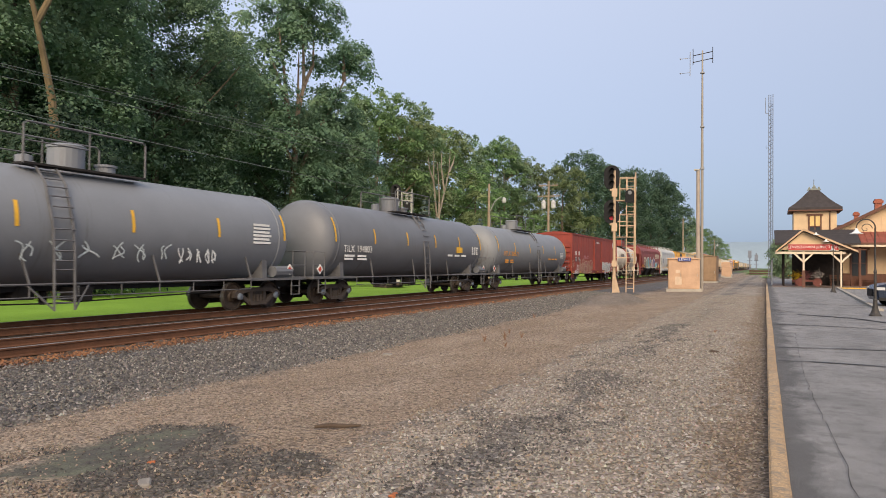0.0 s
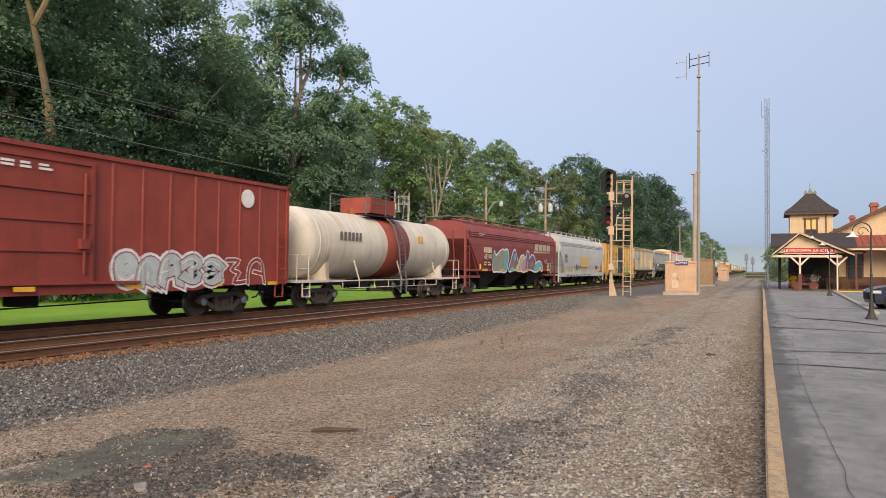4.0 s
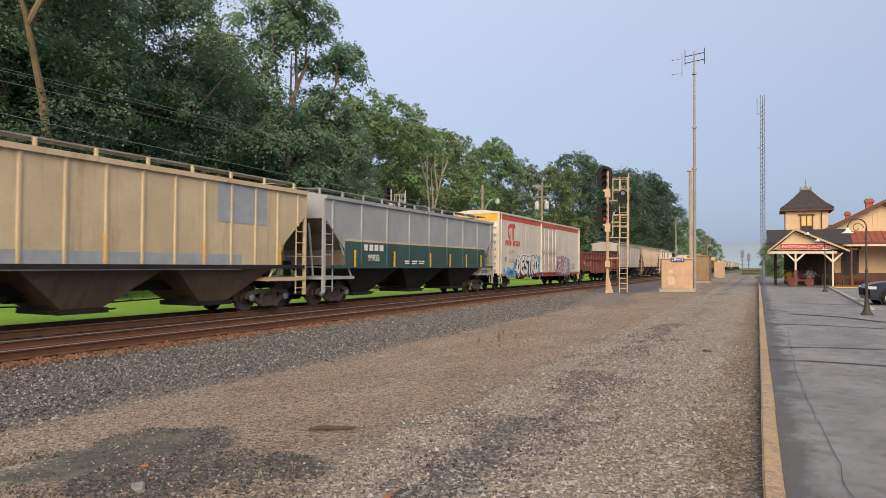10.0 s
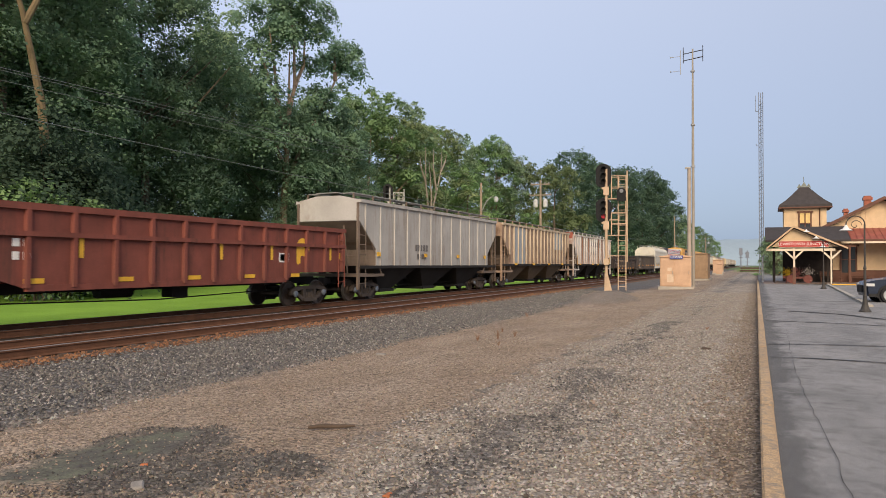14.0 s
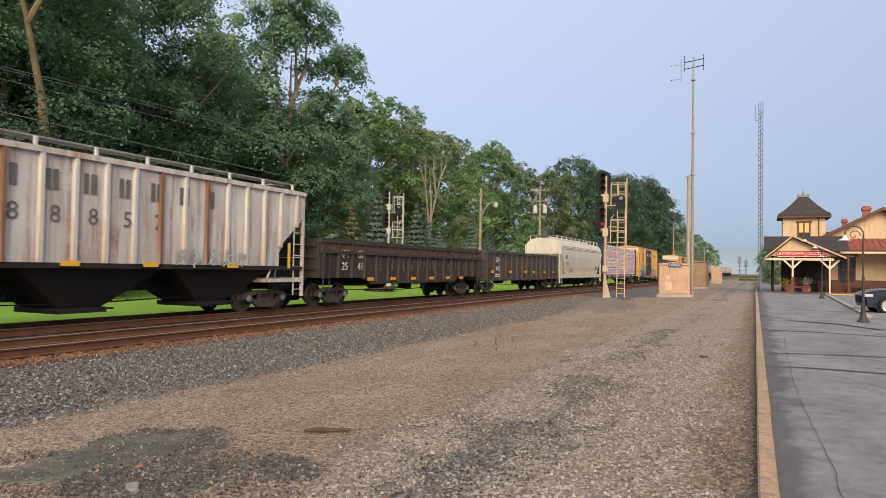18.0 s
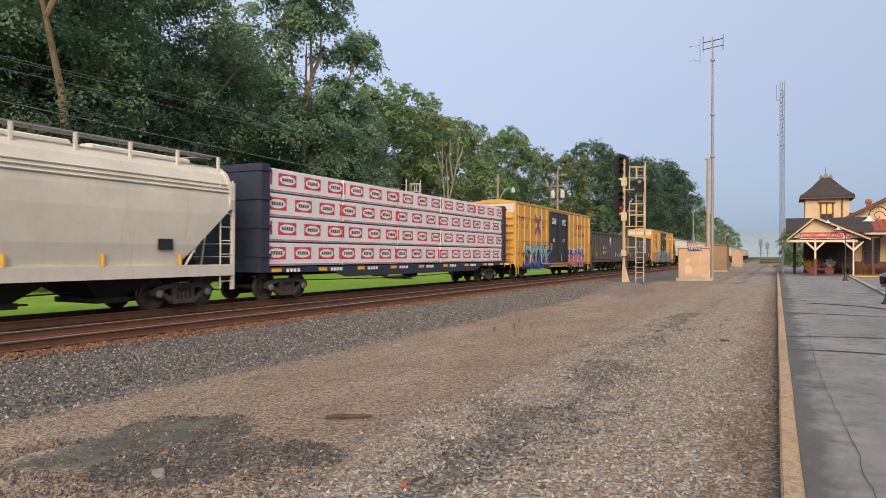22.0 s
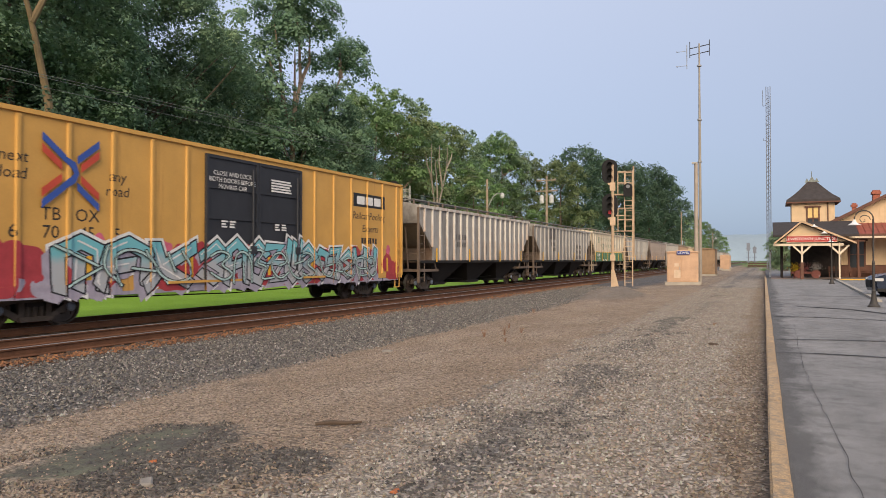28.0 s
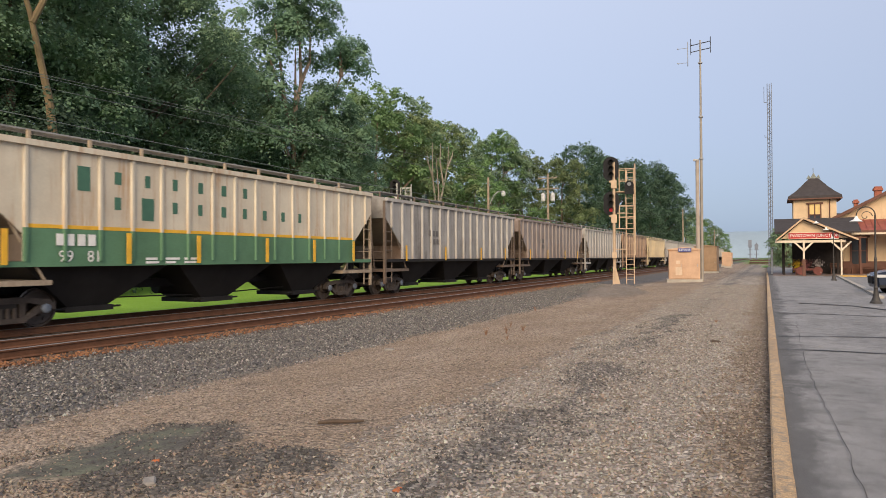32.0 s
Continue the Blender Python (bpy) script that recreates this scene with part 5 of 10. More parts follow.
    for x in (-0.95, 0.95):
        bm = bmesh.new()
        m = (deck[0] + deck[1]) / 2
        tube(bm, [(x, deck[0], top - 0.05), (x, deck[0], top + 0.88), (x, deck[0] + 0.1, top + 0.95), (x, deck[1] - 0.1, top + 0.95), (x, deck[1], top + 0.88), (x, deck[1], top - 0.05)], 0.028, 6)
        tube(bm, [(x, m, top - 0.05), (x, m, top + 0.95)], 0.022, 5)
        tube(bm, [(x, deck[0], top + 0.5), (x, m, top + 0.5)], 0.018, 5)
        part("top_railing", bm, rail_grey, car)
    bm = bmesh.new()
    for o in (-0.26, 0.26):
        tube(bm, [(1.72, climb + o, 0.4), (1.66, climb + o, axis_z - 0.6), (1.6, climb + o, axis_z), (1.28, climb + o, axis_z + 1.0), (0.8, climb + o, top + 0.02)], 0.032, 5)
        tube(bm, [(1.5, climb + 3 * o, 1.0), (1.72, climb + o, 0.42)], 0.022, 5)
    for k in range(15):
        a = -1.25 + k * 0.17
        z = axis_z + radius * 1.05 * math.sin(a) - (0.35 if a < -0.9 else 0)
        x = 1.66 if a < 0 else 1.6 * math.cos(a) + 0.03
        tube(bm, [(x, climb - 0.26, z), (x, climb + 0.26, z)], 0.02, 5)
    part("tank_ladder", bm, rail_grey, car)
    bm = bmesh.new()
    tube(bm, [(0, -0.5, axis_z - radius + 0.1), (0, -0.5, 0.6)], 0.32, 12)
    tube(bm, [(0, 0.1, axis_z - radius + 0.1), (0, 0.1, 0.45)], 0.1, 8)
    part("bottom_outlet", bm, under_black, car)
    if stripes:
        for k in range(strips):
            y = -e + 0.75 + (2 * e - 1.5) * k / (strips - 1)
            hi = 0.62 if k in (0, strips - 1) else 0.4
            bm = bmesh.new()
            for a in range(4):
                b0, b1 = -0.05 + hi * a / 4, -0.05 + hi * (a + 1) / 4
                r = radius + 0.016
                vs = [bm.verts.new((r * math.cos(b), y + o, axis_z + r * math.sin(b))) for b, o in ((b0, -0.05), (b0, 0.05), (b1, 0.05), (b1, -0.05))]
                bm.faces.new(vs)
            part("reflector_strip", bm, safety_yellow, car)
    return car
# ---- the cars, front to back: joints between the couplers, in metres past the camera at the start ----
JOINTS = [1.83, 20.4, 38.0, 56.5, 76.2, 91.0, 110.1, 127.95, 144.5, 162.5, 181.7, 203.9, 221.65, 239.0, 257.3, 275.7, 293.05, 310.3, 327.8,
          351.6, 371.6, 387.2, 403.6, 424.2, 442.5, 460.7, 477.9, 495.8, 513.9]


def spot(k):
    return (JOINTS[k] + JOINTS[k + 1]) / 2, JOINTS[k + 1] - JOINTS[k]


tank_grey = mat("tank_grey", (0.205, 0.217, 0.235), 0.45, 0, 0.07, 0.7, 20, 0.03, streak=0.15, streak_color=(0.1, 0.095, 0.09))
tank_dark = mat("tank_dark_grey", (0.145, 0.153, 0.168), 0.45, 0, 0.08, 0.7, 20, 0.03, streak=0.15, streak_color=(0.09, 0.08, 0.07))
tank_mid = mat("tank_mid_grey", (0.2, 0.213, 0.228), 0.45, 0, 0.08, 0.7, 20, 0.03, streak=0.22, streak_color=(0.13, 0.11, 0.09))
box_red = mat("boxcar_red", (0.26, 0.05, 0.035), 0.6, 0, 0.2, 1.0, 20, 0.05, streak=0.4, streak_color=(0.12, 0.035, 0.03))
tank_cream = mat("tank_cream", (0.62, 0.57, 0.48), 0.55, 0, 0.15, 0.8, 20, 0.04, streak=0.5, streak_color=(0.3, 0.2, 0.13))
tank_red = mat("tank_band_red", (0.27, 0.06, 0.04), 0.6, 0, 0.2, 1.5, 20, 0.04, streak=0.4)
hop_red = mat("hopper_oxide_red", (0.24, 0.06, 0.055), 0.6, 0, 0.15, 0.8, 20, 0.04, streak=0.35, streak_color=(0.12, 0.04, 0.04))
hop_pale = mat("hopper_pale_grey", (0.52, 0.53, 0.52), 0.6, 0, 0.1, 0.8, 20, 0.04, streak=0.35, streak_color=(0.3, 0.26, 0.22))
box_yellow = mat("boxcar_yellow", (0.58, 0.325, 0.07), 0.6, 0, 0.15, 0.8, 20, 0.05, streak=0.5, streak_color=(0.3, 0.13, 0.035), second=(0.2, 0.075, 0.025), second_amount=0.12, second_scale=2.2)
box_yellow_new = mat("boxcar_fresh_yellow", (0.585, 0.33, 0.085), 0.55, 0, 0.1, 0.8, 20, 0.04, streak=0.25, streak_color=(0.4, 0.2, 0.05))
door_black = mat("boxcar_black_door", (0.03, 0.032, 0.038), 0.55, 0, 0.2, 1.0, 20, 0.05)
hop_tan = mat("hopper_tan", (0.55, 0.45, 0.29), 0.65, 0, 0.15, 0.8, 20, 0.04, streak=0.45, streak_color=(0.34, 0.24, 0.14))
patch_grey = mat("patch_grey", (0.32, 0.35, 0.37), 0.65, 0, 0.12)
hop_grey = mat("hopper_grey", (0.33, 0.35, 0.36), 0.65, 0, 0.12, 0.8, 20, 0.04, streak=0.35, streak_color=(0.2, 0.18, 0.16))
hop_green = mat("hopper_dark_green", (0.04, 0.085, 0.075), 0.6, 0, 0.2, 0.8, 20)
reefer_white = mat("reefer_white", (0.62, 0.58, 0.5), 0.6, 0, 0.1, 0.9, 20, 0.05, streak=0.4, streak_color=(0.36, 0.26, 0.17))
reefer_red = mat("reefer_red", (0.5, 0.09, 0.05), 0.6, 0, 0.15, streak=0.3)
gon_red = mat("gondola_rust_red", (0.2, 0.06, 0.042), 0.75, 0, 0.3, 1.2, 25, 0.1, streak=0.55, streak_color=(0.09, 0.04, 0.03))
hop_worn = mat("hopper_worn_grey", (0.42, 0.405, 0.375), 0.7, 0, 0.15, 0.8, 20, 0.05, streak=0.6, streak_color=(0.23, 0.18, 0.14))
hop_rust = mat("hopper_rusty_brown", (0.38, 0.275, 0.195), 0.75, 0, 0.25, 0.9, 20, 0.06, streak=0.8, streak_color=(0.16, 0.085, 0.05), second=(0.1, 0.072, 0.055), second_amount=0.2, second_scale=1.1)
hop_rustgrey = mat("hopper_rust_streaked_grey", (0.6, 0.585, 0.55), 0.7, 0, 0.12, 0.9, 20, 0.05, streak=0.8, streak_color=(0.24, 0.11, 0.06))
gon_black = mat("gondola_black", (0.04, 0.034, 0.032), 0.75, 0, 0.3, 1.0, 25, 0.1, streak=0.5, streak_color=(0.09, 0.05, 0.035))
gon_brown = mat("gondola_dark_brown", (0.065, 0.055, 0.05), 0.75, 0, 0.25, 1.0, 25, 0.08, streak=0.4, streak_color=(0.1, 0.065, 0.045))
hop_cream = mat("hopper_cream", (0.6, 0.57, 0.49), 0.55, 0, 0.1, 0.8, 20, 0.03, streak=0.3, streak_color=(0.4, 0.33, 0.25))
deck_blue = mat("centerbeam_dark_blue", (0.03, 0.035, 0.06), 0.6, 0, 0.25)
wrap_white = mat("lumber_wrap", (0.72, 0.71, 0.72), 0.4, 0, 0.08, 2.0, 20, 0.0, wrinkle=0.5)
coal_dark = mat("coal_hopper_dark", (0.082, 0.075, 0.07), 0.75, 0, 0.3, 1.0, 25, 0.08, streak=0.4, streak_color=(0.1, 0.085, 0.07))
rn_cream = mat("hopper_cream_tan", (0.6, 0.545, 0.43), 0.65, 0, 0.12, 0.9, 20, 0.04, streak=0.55, streak_color=(0.4, 0.22, 0.1))
rn_green = mat("hopper_leaf_green", (0.1, 0.205, 0.115), 0.6, 0, 0.2, 0.9, 20, 0.04)
hop_soot = mat("hopper_sooty_grey", (0.36, 0.345, 0.32), 0.7, 0, 0.15, 0.9, 20, 0.05, streak=0.75, streak_color=(0.1, 0.085, 0.075))
hop_dusty = mat("hopper_dusty_pink_grey", (0.29, 0.255, 0.235), 0.7, 0, 0.2, 0.9, 20, 0.05, streak=0.7, streak_color=(0.2, 0.13, 0.1))
rib_pale = mat("rib_pale_worn_white", (0.6, 0.58, 0.53), 0.7, 0, 0.12, 0.9, 20, 0.05, streak=0.75, streak_color=(0.32, 0.17, 0.1))
rib_tan = mat("rib_chipped_tan", (0.52, 0.43, 0.31), 0.7, 0, 0.2, 1.2, 20, 0.05, streak=0.6, streak_color=(0.2, 0.12, 0.08))
cage_tan = mat("end_frame_weathered_tan", (0.36, 0.29, 0.21), 0.75, 0, 0.3, 1.2, 25, 0.08, streak=0.6)
bay_tan = mat("bay_dusty_tan", (0.15, 0.112, 0.075), 0.8, 0, 0.35, 1.0, 20, 0.1, streak=0.5)

c, n = spot(0)
t1 = tank_car("grey tank car with yellow reflector strips and sprayed tags", c, n, tank_grey, dome=0.65, climb=-0.5, deck=(-1.1, 2.35))
c, n = spot(1)
t2 = tank_car("dark grey tank car with white lettering and yellow strips", c, n, tank_dark, 1.58, 2.5, dome=-0.5, climb=0.4, deck=(-1.6, 1.9))
c, n = spot(2)
t3 = tank_car("grey tank car with orange lettering, dusty", c, n, tank_mid, 1.58, 2.5, dome=-1.1, climb=0.4, deck=(-2.8, 1.2))
c, n = spot(3)
b1 = boxcar("oxide red box car with sprayed lettering along its side", c, n, box_red, 4.3, 0.85, (0.2, 1.55), ribs=20, rib_w=0.1, rib_d=0.022)
c, n = spot(4)
t4 = tank_car("short cream tank car with a rust red middle band", c, n, tank_cream, 1.42, 2.5, band=(-0.6, 1.5, tank_red), stripes=False, dome_paint=tank_red)
c, n = spot(5)
h1 = smooth_hopper("oxide red covered hopper car with sprayed lettering", c, n, hop_red, 4.2, bottom=1.5, sill=0.1, bays=3)
c, n = spot(6)
h2 = smooth_hopper("pale grey covered hopper car with a yellow patch", c, n, hop_pale, 4.36, bay_mat=under_black)
c, n = spot(7)
b2 = boxcar("faded yellow box car with a ribbed black door", c, n, box_yellow, 4.25, 0.85, (0.2, 1.5), door_black, ribs=16, door_kind="ribbed")
c, n = spot(8)
h3 = ribbed_hopper("tan covered hopper car with grey repainted panels", c, n, hop_tan, patches=[(-7.9, -6.4, 2.9, 4.3, patch_grey), (-5.8, -3.5, 1.42, 4.3, patch_grey), (-3.4, 5.0, 1.42, 1.9, patch_grey), (3.9, 6.2, 2.9, 4.2, patch_grey)],
                   bay_mat=bay_tan, ribs=15, rib_d=0.04, rib_w=0.1)
c, n = spot(9)
h4 = ribbed_hopper("grey covered hopper car with a dark green lower side", c, n, hop_grey, low=hop_green, low_z=2.55, stripe=hop_tan, ribs=9, cage=hop_grey, rib_d=0.05, rib_w=0.1)
c, n = spot(10)
b3 = boxcar("white refrigerator car with red bands and sprayed lettering", c, n, reefer_white, 5.0, 0.8, (0.55, 2.05), None, ribs=2, rib_w=0.025, top_band=reefer_red, sill_band=reefer_red)
c, n = spot(11)
g1 = gondola("rust red gondola car with raised top band", c, n, gon_red, 2.9, 0.95, 15, lip=0.65, dip=0.3)
c, n = spot(12)
h5 = ribbed_hopper("worn pale grey covered hopper car", c, n, hop_worn, ribs=13, bottom=1.5, cage=cage_dirty, rib_d=0.045, rib_w=0.12)
c, n = spot(13)
h6 = ribbed_hopper("rusty brown covered hopper car with a grey patch", c, n, hop_rust, patches=[(3.6, 6.0, 2.75, 4.1, patch_grey), (-6.1, -3.75, 1.6, 4.1, patch_grey)], ribs=19, rib_paint=rib_tan, bay_mat=bay_tan)
c, n = spot(14)
h7 = ribbed_hopper("grey covered hopper car streaked with rust", c + 0.25, n - 0.5, hop_rustgrey, ribs=19, rib_paint=rib_pale, rusted=(3, 6, 11, 13), rust=mat("rusted_rib", (0.2, 0.1, 0.06), 0.85, 0, 0.3, 1.5, 25, 0.1, streak=0.5, streak_color=(0.4, 0.33, 0.27)))
c, n = spot(15)
g2 = gondola("black gondola car with white lettering", c, n, gon_black, 2.62, 0.9, 17, lip=0.45, dip=0.25)
c, n = spot(16)
g3 = gondola("dark brown gondola car with white lettering", c, n, gon_brown, 2.7, 0.88, 15, dip=0.0)
c, n = spot(17)
h8 = smooth_hopper("cream covered hopper car with smooth bowed sides", c, n, hop_cream, 4.25)
c, n = spot(19)
b4 = boxcar("yellow box car with black double doors and blue spray", c + 0.1, n - 0.2, box_yellow_new, 5.0, 0.7, (-0.1, 2.3), door_black, ribs=16, door_kind="double", belts=(1.75, 2.55, 4.1))
c, n = spot(20)
o1 = gondola("dark grey open coal hopper car", c, n, coal_dark, 3.7, 1.2, 16, slope_ends=True)
c, n = spot(21)
o2 = gondola("dark grey open coal hopper car with yellow end", c, n, coal_dark, 3.7, 1.2, 16, slope_ends=True)
c, n = spot(22)
b5 = boxcar("yellow box car with black doors and pale sprayed lettering", c - 0.12, n - 0.25, box_yellow_new, 5.0, 0.7, (-0.1, 2.3), door_black, ribs=16, door_kind="double")
c, n = spot(23)
h9 = ribbed_hopper("grey covered hopper car with pale ribs", c + 0.22, n - 0.44, hop_soot, rib_paint=rib_pale, ribs=19, cage=cage_dirty)
c, n = spot(24)
h10 = ribbed_hopper("sooty grey covered hopper car with worn lettering", c, n, hop_soot, height=4.12, ribs=17, rib_paint=hop_worn, cage=cage_dirty)
c, n = spot(25)
h11 = ribbed_hopper("cream covered hopper car with a green lower side", c - 0.12, n + 0.24, rn_cream, height=4.28, low=rn_green, low_z=2.35, stripe=safety_yellow, ribs=17, cage=cage_tan, rib_d=0.06, rib_w=0.11)
c, n = spot(26)
h12 = ribbed_hopper("sooty grey covered hopper car with pale panels", c, n, hop_soot, ribs=17, rib_paint=hop_worn, cage=cage_dirty)
c, n = spot(27)
h13 = ribbed_hopper("dusty pinkish grey covered hopper car", c, n, hop_dusty, ribs=17, cage=cage_dirty)
tail = 513.9
for k, (paint, label) in enumerate(((hop_worn, "pale grey covered hopper car"), (hop_rust, "rusty brown covered hopper car"), (hop_tan, "tan covered hopper car"),
                                    (hop_worn, "worn grey covered hopper car"), (hop_soot, "sooty grey covered hopper car"), (hop_worn, "worn grey covered hopper car"),
                                    (hop_dusty, "dusty grey covered hopper car"), (hop_soot, "sooty grey covered hopper car"), (hop_worn, "worn grey covered hopper car"),
                                    (hop_dusty, "dusty grey covered hopper car"), (hop_soot, "sooty grey covered hopper car"), (hop_worn, "worn grey covered hopper car"))):
    ribbed_hopper(label, tail + 8.9 + 17.8 * k, 17.8, paint, ribs=11 if k > 4 else 15, full=k < 5)

# centre-beam flat car with its stacked, wrapped lumber
c, n = spot(18)
cb = rolling_base("dark blue centre-beam flat car stacked with white-wrapped lumber", "flat car", c, n, 2.6)
e = n / 2 - 0.75
bm = bmesh.new()
box(bm, -1.45, 1.45, -e, e, 0.98, 1.14)
for s in (-1, 1):
    prism(bm, [(-e, 1.14), (e, 1.14), (e, 0.98), (e - 4, 0.95), (e - 5, 0.72), (-e + 5, 0.72), (-e + 4, 0.95), (-e, 0.98)], "x", s * 1.42 - 0.05, s * 1.42 + 0.05)
part("deck", bm, deck_blue, cb)
for s in (-1, 1):
    bm = bmesh.new()
    box(bm, -1.45, 1.45, s * (e - 0.25) - 0.2, s * (e - 0.25) + 0.2, 1.14, 4.6)
    for k in range(4):
        box(bm, -1.5, 1.5, s * (e - 0.25) - 0.24, s * (e - 0.25) + 0.24, 1.5 + k * 0.95, 1.6 + k * 0.95)
    part("bulkhead", bm, deck_blue, cb)
bm = bmesh.new()
box(bm, -0.08, 0.08, -e + 0.4, e - 0.4, 1.14, 4.6)
part("centre_beam", bm, deck_blue, cb)
wrap_red = mat("wrap_print_red", (0.55, 0.05, 0.07), 0.45, 0, 0.1)
wrap_dark = mat("wrap_print_dark", (0.05, 0.05, 0.06), 0.45, 0, 0.1)
cols, bl = 5, (2 * e - 1.0) / 5
rnd = random.Random(4)


def _bundle_mesh():
    bm = bmesh.new()
    box(bm, -0.62, 0.62, -bl / 2 + 0.03, bl / 2 - 0.03, 0.03, 0.82)
    bmesh.ops.bevel(bm, geom=bm.edges[:], offset=0.03, segments=2, affect="EDGES")
    return mesh_of(bm, wrap_white, False, "wrapped_lumber")


def _bundle_print(kind):
    bm = bmesh.new()
    if kind == "band":
        box(bm, 0.615, 0.625, -bl / 2 + 0.06, bl / 2 - 0.06, 0.07, 0.095)
        for y in (-bl / 2 + 0.12, bl / 2 - 0.12, 0.03):
            box(bm, 0.615, 0.625, y - 0.05, y + 0.05, 0.25, 0.7)
        return mesh_of(bm, wrap_red, False, "print")
    for k in range(3):
        y = -bl / 2 + bl * (k + 0.5) / 3
        if kind == "block":
            box(bm, 0.615, 0.626, y - 0.48, y + 0.48, 0.25, 0.68)
        elif kind == "oval":
            ring = [bm.verts.new((0.63, y + 0.42 * math.cos(a * math.tau / 20), 0.465 + 0.16 * math.sin(a * math.tau / 20))) for a in range(20)]
            bm.faces.new(ring)
        else:
            for j in range(5):
                box(bm, 0.628, 0.633, y - 0.3 + j * 0.125, y - 0.21 + j * 0.125, 0.41, 0.53)
    return mesh_of(bm, {"block": wrap_red, "oval": paint_white, "bars": wrap_dark}[kind], False, "print")


BUNDLE, PRINTS = _bundle_mesh(), [_bundle_print(k) for k in ("band", "block", "oval", "bars")]
for s in (1, -1):
    for r in range(4):
        for k in range(cols):
            q = part("wrapped_lumber", BUNDLE, None, cb)
            q.matrix_basis = pose(s * (0.75 + rnd.uniform(-0.015, 0.02)), -e + 0.5 + bl * (k + 0.5) + rnd.uniform(-0.02, 0.02), 1.16 + r * 0.84, 0, 0, 0 if s > 0 else 180)
            if s > 0:
                for pm in PRINTS:
                    part("printed_mark", pm, None, q).matrix_basis = pose(0, (0.0 if pm is PRINTS[0] else (-0.2, 0.18)[r % 2] * bl / 3), 0)
for k in range(9):
    y = -e + 0.8 + (2 * e - 1.6) * k / 8
    plate("reflector_strip", cb, 1.474, y - 0.25, y + 0.25, 0.98, 1.1, safety_yellow)
    bars("stencil_marks", cb, 1.476, y + 0.5, 0.97, 0.8, 0.12, paint_white, 4, 1, k)
# ---- lettering, emblems and spray paint on the cars' platform sides ----
ink_black, ink_white, ink_green = paint_black, paint_white, mat("letter_green", (0.06, 0.15, 0.1), 0.6, 0, 0.15)
ink_orange = mat("letter_orange", (0.7, 0.3, 0.04), 0.55, 0, 0.1)
ink_grey = mat("letter_faded_grey", (0.14, 0.13, 0.125), 0.7, 0, 0.2)
ink_red, ink_blue = mat("letter_red", (0.5, 0.07, 0.04), 0.55, 0, 0.1), mat("letter_blue", (0.04, 0.09, 0.35), 0.55, 0, 0.1)
S = {k: spray_mat(v) for k, v in dict(cream=(0.62, 0.55, 0.4), teal=(0.16, 0.36, 0.38), navy=(0.05, 0.06, 0.16), purple=(0.16, 0.11, 0.22), pink=(0.5, 0.28, 0.32), sky=(0.16, 0.42, 0.47), white=(0.7, 0.7, 0.68),
                                      lime=(0.3, 0.5, 0.12), green=(0.1, 0.3, 0.1), plum=(0.22, 0.03, 0.06), black=(0.02, 0.02, 0.025), blue=(0.04, 0.1, 0.4), cyan=(0.08, 0.4, 0.48), rose=(0.6, 0.13, 0.2),
                                      silver=(0.45, 0.5, 0.5), red=(0.38, 0.05, 0.06), lilac=(0.36, 0.33, 0.4), mint=(0.4, 0.55, 0.52), tan=(0.5, 0.42, 0.3), azure=(0.12, 0.38, 0.62), blush=(0.62, 0.45, 0.47), sage=(0.27, 0.29, 0.22), bronze=(0.3, 0.17, 0.08), orange=(0.62, 0.3, 0.03)).items()}


def number(car, text, y, z, size, material, x, wide=1.0):
    if car.name in SKIN:
        painted("car_number", car, text, y, z, size, material, wide)
    else:
        words("car_number", text, size, material, car, side(y, z, x), wide=wide)


def cross_emblem(car, x, y, z, r, a, b):
    """Two crossed bars, each arm of an outer and an inner band, joined by a bowed piece."""
    for sy in (-1, 1):
        for sz in (-1, 1):
            for inner, o, m in ((0.2, 0.16, a), (0.34, -0.2, b)):
                bm = bmesh.new()
                p, q = 0.1 + 0.81 * (inner - 0.16), 0.1 + 0.81 * 0.84
                prism(bm, [(y + sy * inner * r, z + sz * r * (p + o)), (y + sy * r, z + sz * r * (q + o)), (y + sy * r, z + sz * r * (q + o + 0.26)), (y + sy * inner * r, z + sz * r * (p + o + 0.26))], "x", x - 0.004, x + 0.004)
                part("emblem_arm", bm, m, car)
    bm = bmesh.new()
    ribbon(bm, [(y - 0.28 * r, z + 0.46 * r), (y + 0.05 * r, z + 0.26 * r), (y + 0.17 * r, z), (y + 0.05 * r, z - 0.22 * r), (y - 0.28 * r, z - 0.46 * r)], 0.2 * r, x + 0.008)
    part("emblem_bow", bm, a, car)


def dashes(car, x, z, ys, material, w=0.3, h=0.1):
    for y in ys:
        plate("reflector_strip", car, x, y - w / 2, y + w / 2, z, z + h, material)


def end_plate(car, y, x0, x1, z0, z1, material):
    bm = bmesh.new()
    box(bm, x0, x1, y - 0.012, y + 0.004, z0, z1)
    part("end_panel_paint", bm, material, car)


def placard(car, x, y, z):
    bm = bmesh.new()
    prism(bm, [(y - 0.19, z), (y, z - 0.19), (y + 0.19, z), (y, z + 0.19)], "x", x - 0.01, x + 0.01)
    p = part("hazard_placard", bm, paint_white, car)
    bm = bmesh.new()
    prism(bm, [(y - 0.11, z), (y, z - 0.11), (y + 0.11, z), (y, z + 0.11)], "x", x + 0.01, x + 0.016)
    part("placard_print", bm, ink_red, p)


